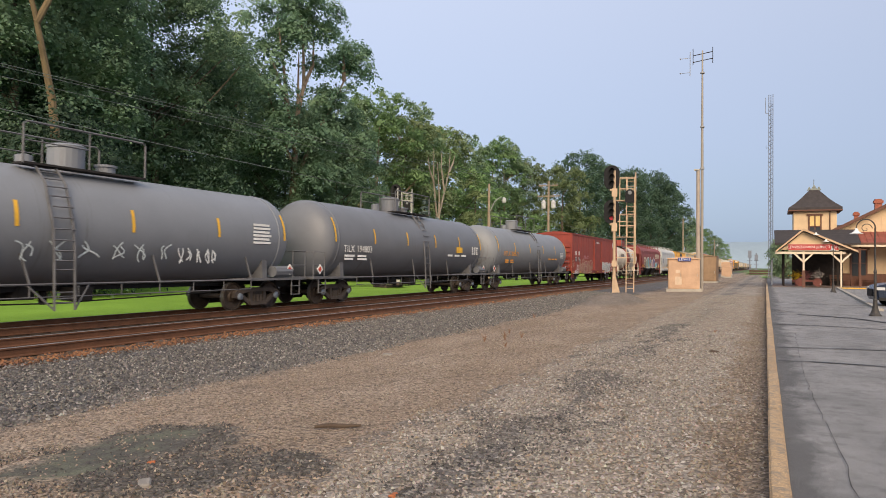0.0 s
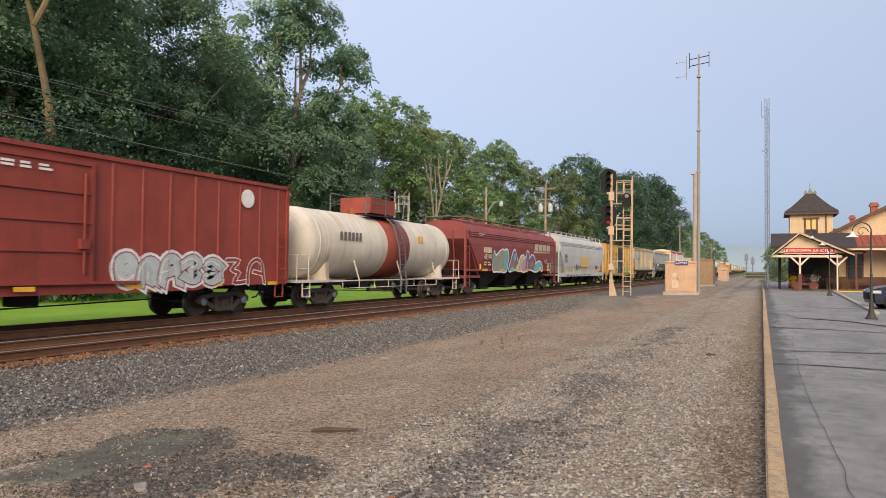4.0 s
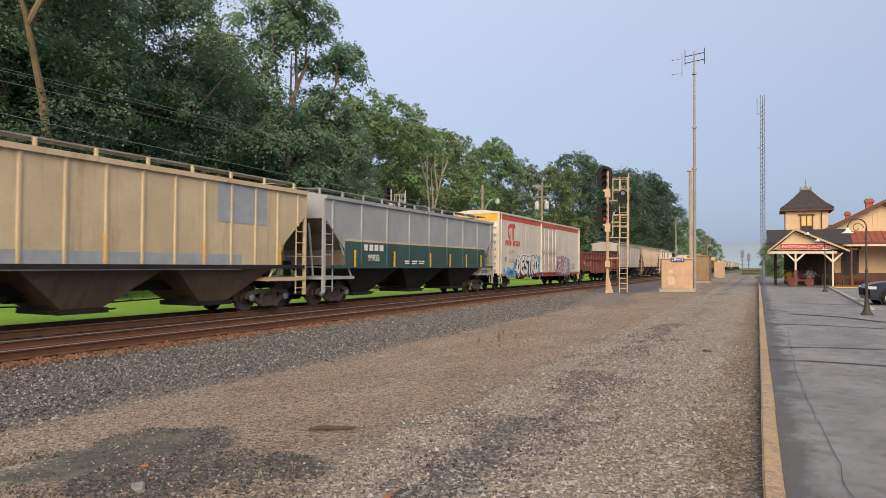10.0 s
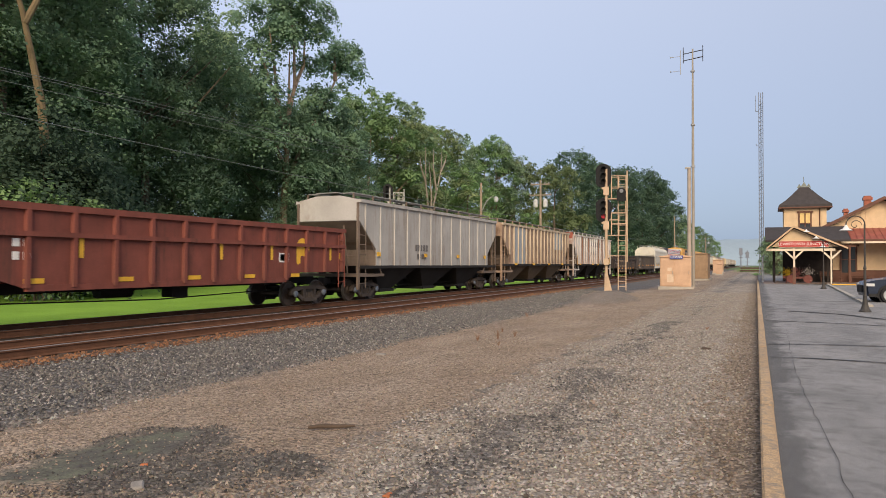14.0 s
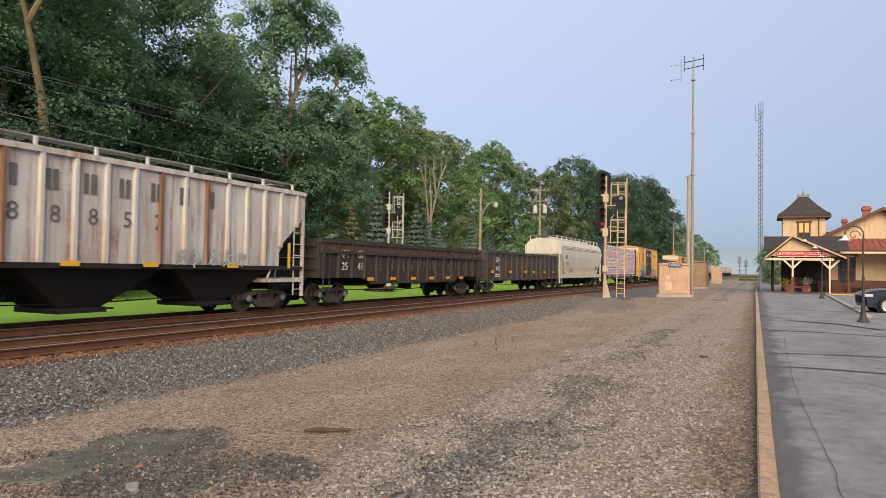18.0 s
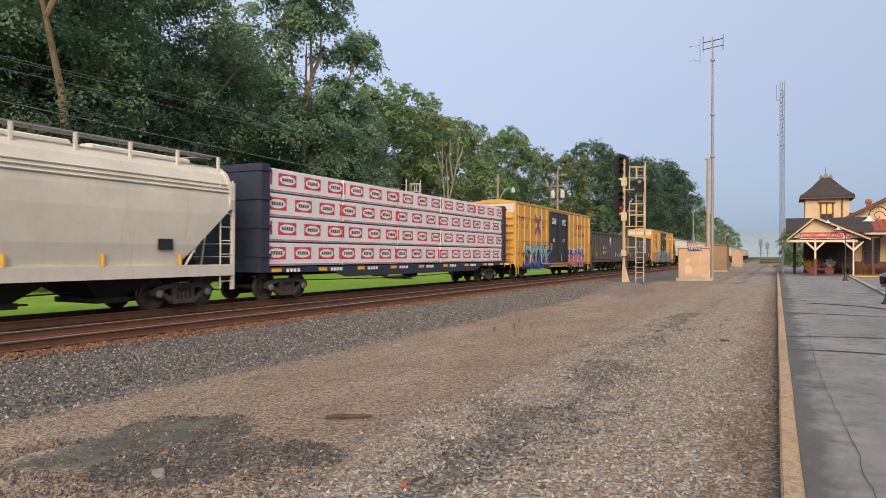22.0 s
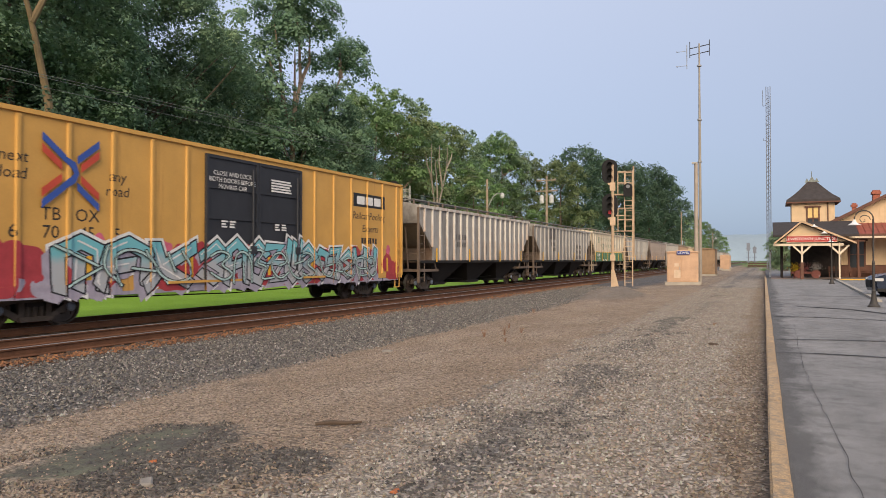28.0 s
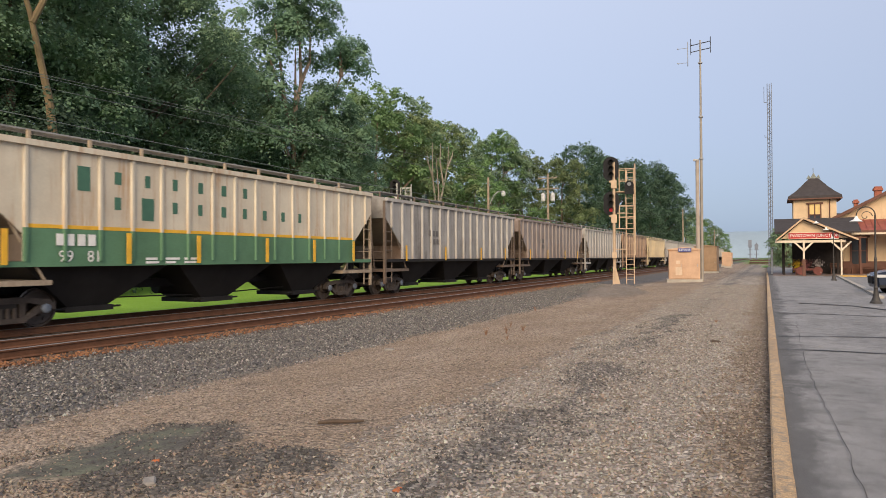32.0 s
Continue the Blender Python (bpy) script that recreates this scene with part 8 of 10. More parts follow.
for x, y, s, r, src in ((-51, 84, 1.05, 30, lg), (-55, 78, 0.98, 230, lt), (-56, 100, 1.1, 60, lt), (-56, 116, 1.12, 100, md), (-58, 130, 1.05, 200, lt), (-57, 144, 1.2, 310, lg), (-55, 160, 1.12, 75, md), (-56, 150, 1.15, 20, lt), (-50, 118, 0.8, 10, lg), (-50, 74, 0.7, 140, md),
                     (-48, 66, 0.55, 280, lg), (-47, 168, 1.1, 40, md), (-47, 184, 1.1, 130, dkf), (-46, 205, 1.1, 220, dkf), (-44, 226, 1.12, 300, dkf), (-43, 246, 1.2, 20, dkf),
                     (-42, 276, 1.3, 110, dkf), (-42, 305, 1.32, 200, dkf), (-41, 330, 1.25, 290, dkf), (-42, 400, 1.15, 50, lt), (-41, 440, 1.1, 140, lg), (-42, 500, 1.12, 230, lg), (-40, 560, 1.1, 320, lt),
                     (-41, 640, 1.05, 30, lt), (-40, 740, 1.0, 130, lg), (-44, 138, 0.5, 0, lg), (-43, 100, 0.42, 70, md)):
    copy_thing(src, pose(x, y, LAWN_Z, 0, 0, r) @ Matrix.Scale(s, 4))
# a bare grey tree among them
broadleaf("half-bare tree with pale forked branches", pose(-41.5, 84.5, LAWN_Z), 20, 3.4, 61, leaf_mid, mat("bark_bleached", (0.27, 0.23, 0.18), 0.95, 0, 0.25, 2.0, 25, 0.3), clumps=26, per=22, low=0.4, leaf=0.3, trunk_r=0.26, trunk_to=0.4,
          limbs=[[(0, 0, 7.5), (0.3, 1.6, 12), (0.2, 3.2, 15), (0.2, 3.6, 18.2)], [(0, 0, 8), (0, -1.2, 13), (0.2, -1.7, 17.8)], [(0.3, 1.6, 12), (0.2, 0.7, 15.5), (0.2, 0.9, 18)], [(0.2, 3.2, 15), (0.3, 4.5, 16.6), (0.3, 4.9, 17.6)], [(0, -1.2, 13), (0, -2.6, 14.8), (0, -3.0, 16.4)]])
# undergrowth
b_d = bush("dark green shrubs under the trees", pose(-40, 30, LAWN_Z), 4.0, 5.0, 71, leaf_dark, 50, 0.36)
b_l = bush("bright green shrub in front of the dark wood", pose(-31.6, 21.6, LAWN_Z, 0, 0, 90), 2.0, 5.9, 72, leaf_light, 130, 0.2)
for x, y, s, r, src in ((-40, 10, 1, 80, b_d), (-40, 18, 1.1, 100, b_d), (-41, 38, 1.2, 90, b_d), (-41, 47, 1.1, 110, b_d), (-42, 62, 1.2, 95, b_d), (-43, 72, 1.3, 85, b_d), (-44, 90, 1.4, 100, b_d),
                     (-44, 105, 1.4, 80, b_d), (-44, 122, 1.5, 95, b_d), (-42, 150, 1.8, 90, b_d), (-40, 180, 1.8, 100, b_d), (-40, 215, 2, 85, b_d), (-38.5, 2, 1, 90, b_d), (-39, 260, 2, 90, b_d), (-43, 84, 1.1, 40, b_l)):
    copy_thing(src, pose(x, y, LAWN_Z, 0, 0, r) @ Matrix.Scale(s, 4))
# this shrub stands in the sun; its shaded look comes from the leaf colour
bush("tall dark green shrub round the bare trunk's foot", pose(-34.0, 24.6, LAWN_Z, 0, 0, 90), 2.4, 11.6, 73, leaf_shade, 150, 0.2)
sp = spruce("blue-green spruce on the lawn", pose(-37, 62.4, LAWN_Z), 9.4, 2.7, 81, needle_blue)
spruce("olive-brown spruce on the lawn", pose(-37, 57.8, LAWN_Z), 8.3, 2.5, 82, needle_tan)
for x, y, s in ((-37, 72, 1.05), (-37, 75.2, 0.85), (-37, 78.2, 0.78), (-33, 79.6, 0.86), (-33, 85.6, 0.8), (-37.4, 64.3, 1.02)):
    copy_thing(sp, pose(x, y, LAWN_Z, 0, 0, x * y) @ Matrix.Scale(s, 4))
# the tree and hedge by the station, and the far hills
st = broadleaf("small bright green tree beside the station", pose(2.5, 112, -0.1), 7.0, 2.0, 91, leaf_mid, clumps=80, per=420, low=0.06, leaf=0.2, lump=(0.18, 0.3))
copy_thing(st, pose(1.6, 128, -0.1, 0, 0, 90) @ Matrix.Scale(0.9, 4))
# distance haze on the hills is painted into their blue-grey base colour
hill_mat = mat("wooded_hill_haze_in_colour", (0.26, 0.33, 0.38), 1.0, 0, 0.08, 0.01, 0.2, 0, space="World")
bm = bmesh.new()
prev = None
for k in range(90):
    x = -900 + 20 * k
    h = 52 + 16 * noise.noise((x * 0.004, 1.0, 0)) + 3 * noise.noise((x * 0.03, 5.0, 0)) + max(0, x + 100) * 0.02
    row = [bm.verts.new((x, 1350, -2)), bm.verts.new((x, 1420, h * 0.8)), bm.verts.new((x, 1500, h))]
    if prev:
        for a in range(2):
            bm.faces.new((prev[a], row[a], row[a + 1], prev[a + 1]))
    prev = row
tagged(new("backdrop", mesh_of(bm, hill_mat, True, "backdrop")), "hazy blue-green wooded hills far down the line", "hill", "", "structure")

# ---- lineside: poles, wires, signals, cabinets, masts ----
pole_wood = mat("weathered_pole_wood", (0.3, 0.235, 0.17), 0.9, 0, 0.3, 1.5, 20, 0.4)
silver = mat("galvanised_steel", (0.42, 0.4, 0.36), 0.45, 0.6, 0.15)
sig_alu = mat("signal_aluminium_paint", (0.47, 0.345, 0.23), 0.55, 0.2, 0.15, 2, 30)
sig_black = mat("signal_black", (0.008, 0.008, 0.009), 0.75, 0, 0.2)
porcelain = mat("transformer_grey", (0.5, 0.5, 0.5), 0.5, 0.1)
wire_mat = mat("cable_grey", (0.16, 0.17, 0.17), 0.6, 0.2, 0.1)
red_lens = mat("red_signal_lens", (0.5, 0.02, 0.03), 0.2, 0, 0.05, glow=0.06)
clear_lens = mat("white_lens", (0.16, 0.165, 0.17), 0.15, 0, 0.05)

up = thing("utility_pole", "brown wooden utility pole with two crossarms and transformers", "utility pole", pose(-26, 86, LAWN_Z))
bm = bmesh.new()
tube(bm, [(0, 0, -0.5), (0, 0, 12.9)], [0.2, 0.13], 10)
part("pole", bm, pole_wood, up)
for z, w in ((12.3, 1.3), (10.9, 1.5)):
    bm = bmesh.new()
    box(bm, -w, w, -0.2, -0.08, z - 0.07, z + 0.07)
    arm = part("crossarm", bm, pole_wood, up)
    for s in (-0.9, -0.5, 0.5, 0.9):
        bm = bmesh.new()
        lathe(bm, [(0.03, 0), (0.06, 0.05), (0.04, 0.1), (0.06, 0.15), (0.02, 0.2)], "z", 8, (w * s, -0.14, z + 0.07))
        part("insulator", bm, porcelain, arm)
for s in (-0.65, 0.65):
    bm = bmesh.new()
    lathe(bm, [(0.25, 9.3), (0.3, 9.4), (0.3, 10.1), (0.24, 10.25), (0.06, 10.45)], "z", 14, (s, 0, 0))
    part("transformer", bm, porcelain, up)

lp = thing("street_lamp", "wooden pole with a curved bracket street lamp", "street lamp", pose(-26, 65, LAWN_Z))
bm = bmesh.new()
tube(bm, [(0, 0, -0.5), (0, 0, 10.2)], [0.17, 0.12], 9)
part("pole", bm, pole_wood, lp)
bm = bmesh.new()
tube(bm, [(0.1, 0.1, 7.4), (0.3, 0.8, 8.4), (0.5, 1.6, 8.9), (0.6, 2.6, 8.95)], 0.045, 6)
part("bracket", bm, silver, lp)
bm = bmesh.new()
lathe(bm, [(0.06, 9.05), (0.22, 8.95), (0.26, 8.7), (0.2, 8.5), (0.08, 8.42)], "z", 12, (0.6, 2.8, 0))
part("lamp_head", bm, porcelain, lp)
copy_thing(lp, pose(-9.3, 139, -0.2) @ Matrix.Scale(0.68, 4))
fp = thing("wooden_pole", "bare wooden pole beside the far track", "utility pole", pose(-19.6, 182, -0.2))
bm = bmesh.new()
tube(bm, [(0, 0, -0.4), (0, 0, 14)], [0.2, 0.14], 8)
part("pole", bm, pole_wood, fp)
for x0, z0, z1, r in ((-26.9, 9.0, 11.9, 0.012), (-25.1, 8.6, 11.9, 0.012), (-26.6, 8.55, 11.1, 0.012), (-25.6, 7.2, 7.3, 0.018)):
    w = thing("overhead_wire", "thin grey overhead wire strung between poles", "wire", None, "overhead wires")
    bm = bmesh.new()
    pts = [(x0, y, z0 + (z1 - z0) * (y - 12) / 74 - 1.1 * (1 - ((y - 49) / 37) ** 2) * 0.35) for y in (-60, -30, 0, 12, 25, 40, 55, 70, 86)]
    tube(bm, pts, r, 5)
    tube(bm, [(x0, 86, z1), (x0, 130, z1 - 0.7), (x0 + 2, 182, z1 + 0.4)], r, 5)
    part("cable", bm, wire_mat, w)


def signal_head(parent, x, z, lit):
    """A tall black signal head: backplate, three hooded lamps."""
    bm = bmesh.new()
    ring = [(0.5 * math.cos(a), 0.42 + 0.5 * math.sin(a)) for a in [k * math.pi / 10 for k in range(11)]] + [(0.5 * math.cos(a), -0.42 + 0.5 * math.sin(a)) for a in [math.pi + k * math.pi / 10 for k in range(11)]]
    prism(bm, [(x + p, z + q * 0.88) for p, q in ring], "y", 0.0, 0.06)
    box(bm, x - 0.22, x + 0.22, 0.06, 0.5, z - 0.6, z + 0.6)
    head = part("signal_head", bm, sig_black, parent)
    for k, dz in enumerate((0.42, 0, -0.42)):
        bm = bmesh.new()
        lathe(bm, [(0.14, -0.05), (0.14, 0.01), (0.02, 0.012)], "y", 14, (x, 0, z + dz))
        part("lens", bm, red_lens if (lit and k == 2) else sig_black, head)
        bm = bmesh.new()
        for a in range(9):
            t0, t1 = -0.35 + a * 0.43, -0.35 + (a + 1) * 0.43
            p = [(x + 0.17 * math.cos(t), z + dz + 0.17 * math.sin(t)) for t in (t0, t1)]
            o = [(x + 0.185 * math.cos(t), z + dz + 0.185 * math.sin(t)) for t in (t0, t1)]
            prism(bm, [p[0], p[1], o[1], o[0]], "y", -0.42 if 2 < a < 6 else -0.3, 0.0)
        part("hood", bm, sig_black, head)


def signal_mast(label, at, lit, deep=0.0, sig_alu=sig_alu):
    s = thing("railway_signal", label, "railway signal", at, "railway signals")
    bm = bmesh.new()
    tube(bm, [(0, 0, -0.2 - deep), (0, 0, 8.0)], [0.11, 0.09], 10)
    part("mast", bm, sig_alu, s)
    bm = bmesh.new()
    prism(bm, [(-0.13, -0.2 - deep), (0.4, -0.2 - deep), (0.1, 1.0), (-0.1, 1.0)], "y", -0.1, 0.1)
    part("mast_foot", bm, sig_alu, s)
    bm = bmesh.new()
    box(bm, -0.16, 0.16, -0.26, 0.1, 1.6, 2.0)
    part("junction_box", bm, sig_alu, s)
    for z in (7.55, 5.25):
        bm = bmesh.new()
        box(bm, -0.18, 0.18, -0.12, 0.2, z - 1.3, z - 0.75)
        part("head_bracket", bm, sig_alu, s)
        g = part("head_frame", (lambda q: (box(q, -0.3, 0.05, -0.06, 0.06, z - 0.9, z - 0.78), q)[1])(bmesh.new()), sig_alu, s)
        signal_head(s, -0.18, z, lit and z < 6)
    # ladder, work platforms and their railings
    bm = bmesh.new()
    for x in (0.78, 1.28):
        box(bm, x - 0.03, x + 0.03, 0.25, 0.31, -0.1 - deep, 7.6)
    part("ladder_rail", bm, sig_alu, s)
    for k in range(22):
        bm = bmesh.new()
        box(bm, 0.78, 1.28, 0.26, 0.3, 0.15 + 0.34 * k, 0.18 + 0.34 * k)
        part("ladder_rung", bm, sig_alu, s)
    for z in (6.05, 3.6):
        bm = bmesh.new()
        box(bm, -0.1, 1.3, 0.1, 0.9, z - 0.05, z)
        part("work_platform", bm, sig_alu, s)
        for x, y in ((0.35, 0.12), (0.35, 0.88), (1.3, 0.12), (1.3, 0.88), (0.85, 0.88)):
            bm = bmesh.new()
            box(bm, x - 0.025, x + 0.025, y - 0.025, y + 0.025, z, z + 1.5)
            part("railing_post", bm, sig_alu, s)
        for h in (0.75, 1.5):
            for y in (0.12, 0.88):
                bm = bmesh.new()
                box(bm, 0.35, 1.3, y - 0.02, y + 0.02, z + h - 0.02, z + h + 0.02)
                part("railing_bar", bm, sig_alu, s)
            bm = bmesh.new()
            box(bm, 1.28, 1.32, 0.12, 0.88, z + h - 0.02, z + h + 0.02)
            part("railing_bar", bm, sig_alu, s)
    for z in (2.2, 4.6):
        bm = bmesh.new()
        box(bm, 0, 0.8, 0.05, 0.11, z - 0.03, z + 0.03)
        part("stay", bm, sig_alu, s)
    bm = bmesh.new()
    tube(bm, [(1.36, 0.3, 1.8), (1.36, 0.3, 7.9)], 0.05, 8)
    part("conduit", bm, sig_alu, s)
    bm = bmesh.new()
    lathe(bm, [(0.3, 0.0), (0.3, 0.05), (0.1, 0.08)], "y", 24, (0.98, -0.12, 6.42))
    box(bm, 0.69, 1.27, -0.1, 0.0, 5.85, 6.42)
    d = part("marker_light", bm, sig_black, s)
    bm = bmesh.new()
    lathe(bm, [(0.13, -0.06), (0.13, 0.0), (0.02, 0.0)], "y", 14, (0.98, -0.14, 6.5))
    part("lens", bm, clear_lens, d)
    return s


signal_mast("two-head railway signal with a tan ladder, red lit", pose(-9.25, 45.6, -0.05, 0, 0, 12), True)
signal_mast("two-head railway signal on the lawn beyond the tracks", pose(-32.4, 57.2, LAWN_Z + 1.2, 0, 0, 18), False, 1.2, mat("signal_weathered_grey", (0.45, 0.44, 0.41), 0.6, 0.1, 0.15, 2, 30))

# signal cabinets
cab_tan = mat("cabinet_tan_paint", (0.52, 0.34, 0.22), 0.6, 0, 0.15, 1.5, 25, 0.08, streak=0.3, streak_color=(0.35, 0.2, 0.12), per_piece=0.06)
cab_pale = mat("cabinet_pale_panel", (0.55, 0.42, 0.3), 0.6, 0, 0.12)
concrete = mat("weathered_concrete", (0.36, 0.33, 0.28), 0.9, 0, 0.2, 1.5, 40, 0.3)
sign_blue = mat("sign_blue", (0.03, 0.05, 0.22), 0.5, 0, 0.1)


def cabinet(label, at, w, d, h, seed, detail=True, coat=None):
    coat = coat or cab_tan
    c = thing("signal_cabinet", label, "equipment cabinet", at, "lineside cabinets")
    bm = bmesh.new()
    box(bm, -w / 2 - 0.15, w / 2 + 0.2, -0.15, d + 0.15, -0.25, 0.04)
    part("plinth", bm, concrete, c)
    bm = bmesh.new()
    box(bm, -w / 2, w / 2, 0, d, 0.04, h)
    bmesh.ops.bevel(bm, geom=bm.edges[:], offset=0.02, segments=1, affect="EDGES")
    part("body", bm, coat, c)
    bm = bmesh.new()
    prism(bm, [(-w / 2 - 0.08, h), (w / 2 + 0.08, h), (w / 2 + 0.08, h + 0.06), (0, h + 0.2), (-w / 2 - 0.08, h + 0.06)], "y", -0.1, d + 0.1)
    part("roof", bm, coat, c)
    if detail:
        for a, b in ((-w / 2 + 0.05, -0.1), (-0.06, w / 2 - 0.05)):
            bm = bmesh.new()
            box(bm, a, b, -0.035, 0.0, 0.12, h - 0.1)
            door = part("door", bm, coat, c)
            bm = bmesh.new()
            tube(bm, [(b - 0.12, -0.08, 0.95), (b - 0.12, -0.08, 1.2)], 0.02, 6)
            part("handle", bm, silver, door)
    return c


cb1 = cabinet("tan steel signal cabinet with a blue name plate", pose(-5.68, 53.4, -0.1, 0, 0, 8), 2.2, 2.4, 2.25, 1)
for x0, x1, z0, z1 in ((-0.62, -0.15, 0.35, 0.95), (-0.58, -0.28, 1.2, 1.45)):
    bm = bmesh.new()
    box(bm, x0, x1, -0.05, -0.036, z0, z1)
    part("notice_panel", bm, cab_pale, cb1)
bm = bmesh.new()
box(bm, -0.42, 0.5, -0.14, -0.1, 2.1, 2.36)
pl = part("name_plate", bm, sign_blue, cb1)
words("lettering", "LEWIS", 0.24, paint_white, pl, Matrix.Translation((0.04, -0.145, 2.23)) @ pose(0, 0, 0, 90), wide=1.25)
cabinet("larger tan equipment hut behind the cabinet", pose(-6.6, 84, -0.1), 2.4, 4, 2.9, 2, True, mat("hut_brown_paint", (0.3, 0.2, 0.12), 0.7, 0, 0.15, 1.5, 25, 0.08))
cabinet("small pale cabinet far down the line", pose(-7.4, 142, -0.1), 1.6, 1.6, 2.5, 3, False)
cabinet("small tan cabinet beside the far tracks", pose(-8.6, 168, -0.1), 2.2, 2, 2.6, 4, False)
cabinet("white equipment box beside the far tracks", pose(-6.4, 128, -0.1), 1.0, 1.2, 1.7, 4, False)

# radio mast with its wooden stub pole
lamp_grey = mat("antenna_grey", (0.3, 0.3, 0.3), 0.6, 0.2, 0.1)
rm = thing("radio_mast", "tall thin steel radio mast with an antenna frame", "radio mast", pose(-4.85, 58.5, -0.1))
bm = bmesh.new()
tube(bm, [(0, 0, -0.3), (0, 0, 10), (0, 0, 19.3)], [0.13, 0.11, 0.06], 10)
part("mast", bm, mat("mast_dull_steel", (0.3, 0.27, 0.23), 0.65, 0.15, 0.15, 1.0, 20), rm)
for z in (9.6, 17.4, 13):
    bm = bmesh.new()
    lathe(bm, [(0.17, z), (0.17, z + 0.12), (0.05, z + 0.13)], "z", 10)
    part("clamp", bm, lamp_grey, rm)
bm = bmesh.new()
for z in (18.5, 19.05):
    tube(bm, [(-0.75, 0, z - 0.1), (0.8, 0, z + 0.08)], 0.035, 6)
for x in (-0.72, 0.78):
    tube(bm, [(x, 0, 18.2), (x, 0, 19.5)], 0.03, 6)
part("antenna_frame", bm, steel_dark, rm)
bm = bmesh.new()
tube(bm, [(-0.95, 0, 17.3), (-0.95, 0, 19.3)], 0.03, 8)
for z in (17.6, 18.8):
    tube(bm, [(-0.95, 0, z), (-1.75, 0, z)], 0.02, 5)
    tube(bm, [(-1.72, -0.12, z), (-1.72, 0.12, z)], 0.04, 6)
part("dipole", bm, lamp_grey, rm)
wp = thing("wooden_pole", "grey-brown wooden stub pole beside the radio mast", "utility pole", pose(-5.08, 57.7, -0.1))
bm = bmesh.new()
tube(bm, [(0, 0, -0.4), (0, 0, 9.5)], [0.17, 0.14], 10)
part("pole", bm, mat("pale_pole_wood", (0.36, 0.305, 0.25), 0.9, 0, 0.2, 1.5, 20, 0.3), wp)
bm = bmesh.new()
box(bm, -0.3, 0.05, -0.2, 0.2, 9.4, 9.52)
part("cap", bm, silver, wp)

# lattice tower in the distance
lt_mat = mat("lattice_tower_grey", (0.19, 0.21, 0.25), 0.6, 0.3, 0.1)
tw = thing("lattice_tower", "slender grey lattice radio tower in the distance", "radio tower", pose(0.4, 140, -0.1))
bm = bmesh.new()
for x, y in ((-0.35, -0.2), (0.35, -0.2), (0, 0.4)):
    tube(bm, [(x, y, 0), (x, y, 34)], 0.07, 5)
part("leg", bm, lt_mat, tw)
bm = bmesh.new()
for k in range(40):
    z = 0.8 * k + 0.4
    tube(bm, [(-0.35, -0.2, z), (0.35, -0.2, z + 0.42), (-0.35, -0.2, z + 0.84)], 0.04, 4)
    tube(bm, [(-0.35, -0.2, z), (0, 0.4, z + 0.42), (0.35, -0.2, z)], 0.035, 4)
part("lattice", bm, lt_mat, tw)
for z, x in ((30.5, -0.9), (24, -0.8)):
    bm = bmesh.new()
    tube(bm, [(-0.3, 0, z), (x, 0, z)], 0.05, 5)
    tube(bm, [(x, 0, z), (x, 0, z + (3 if z > 28 else 0.4))], 0.05, 5)
    part("whip_antenna", bm, lt_mat, tw)
for x, y in ((-3.0, 205), (-1.4, 205)):
    signal = thing("distant_signal", "far pale signal mast beside the tracks", "railway signal", pose(x - 1.6, y, -0.1), "distant signals")
    bm = bmesh.new()
    tube(bm, [(0, 0, 0), (0, 0, 5.6)], 0.16, 6)
    for z in (1.2, 2.4, 3.6, 4.8):
        box(bm, -0.6, 0.6, -0.1, 0.1, z - 0.08, z + 0.08)
    part("mast", bm, lt_mat, signal)
    bm = bmesh.new()
    box(bm, -0.42, 0.42, -0.5, -0.3, 4.2 if x < -2 else 3.6, 6.3 if x < -2 else 5.2)
    part("signal_head", bm, lt_mat, signal)
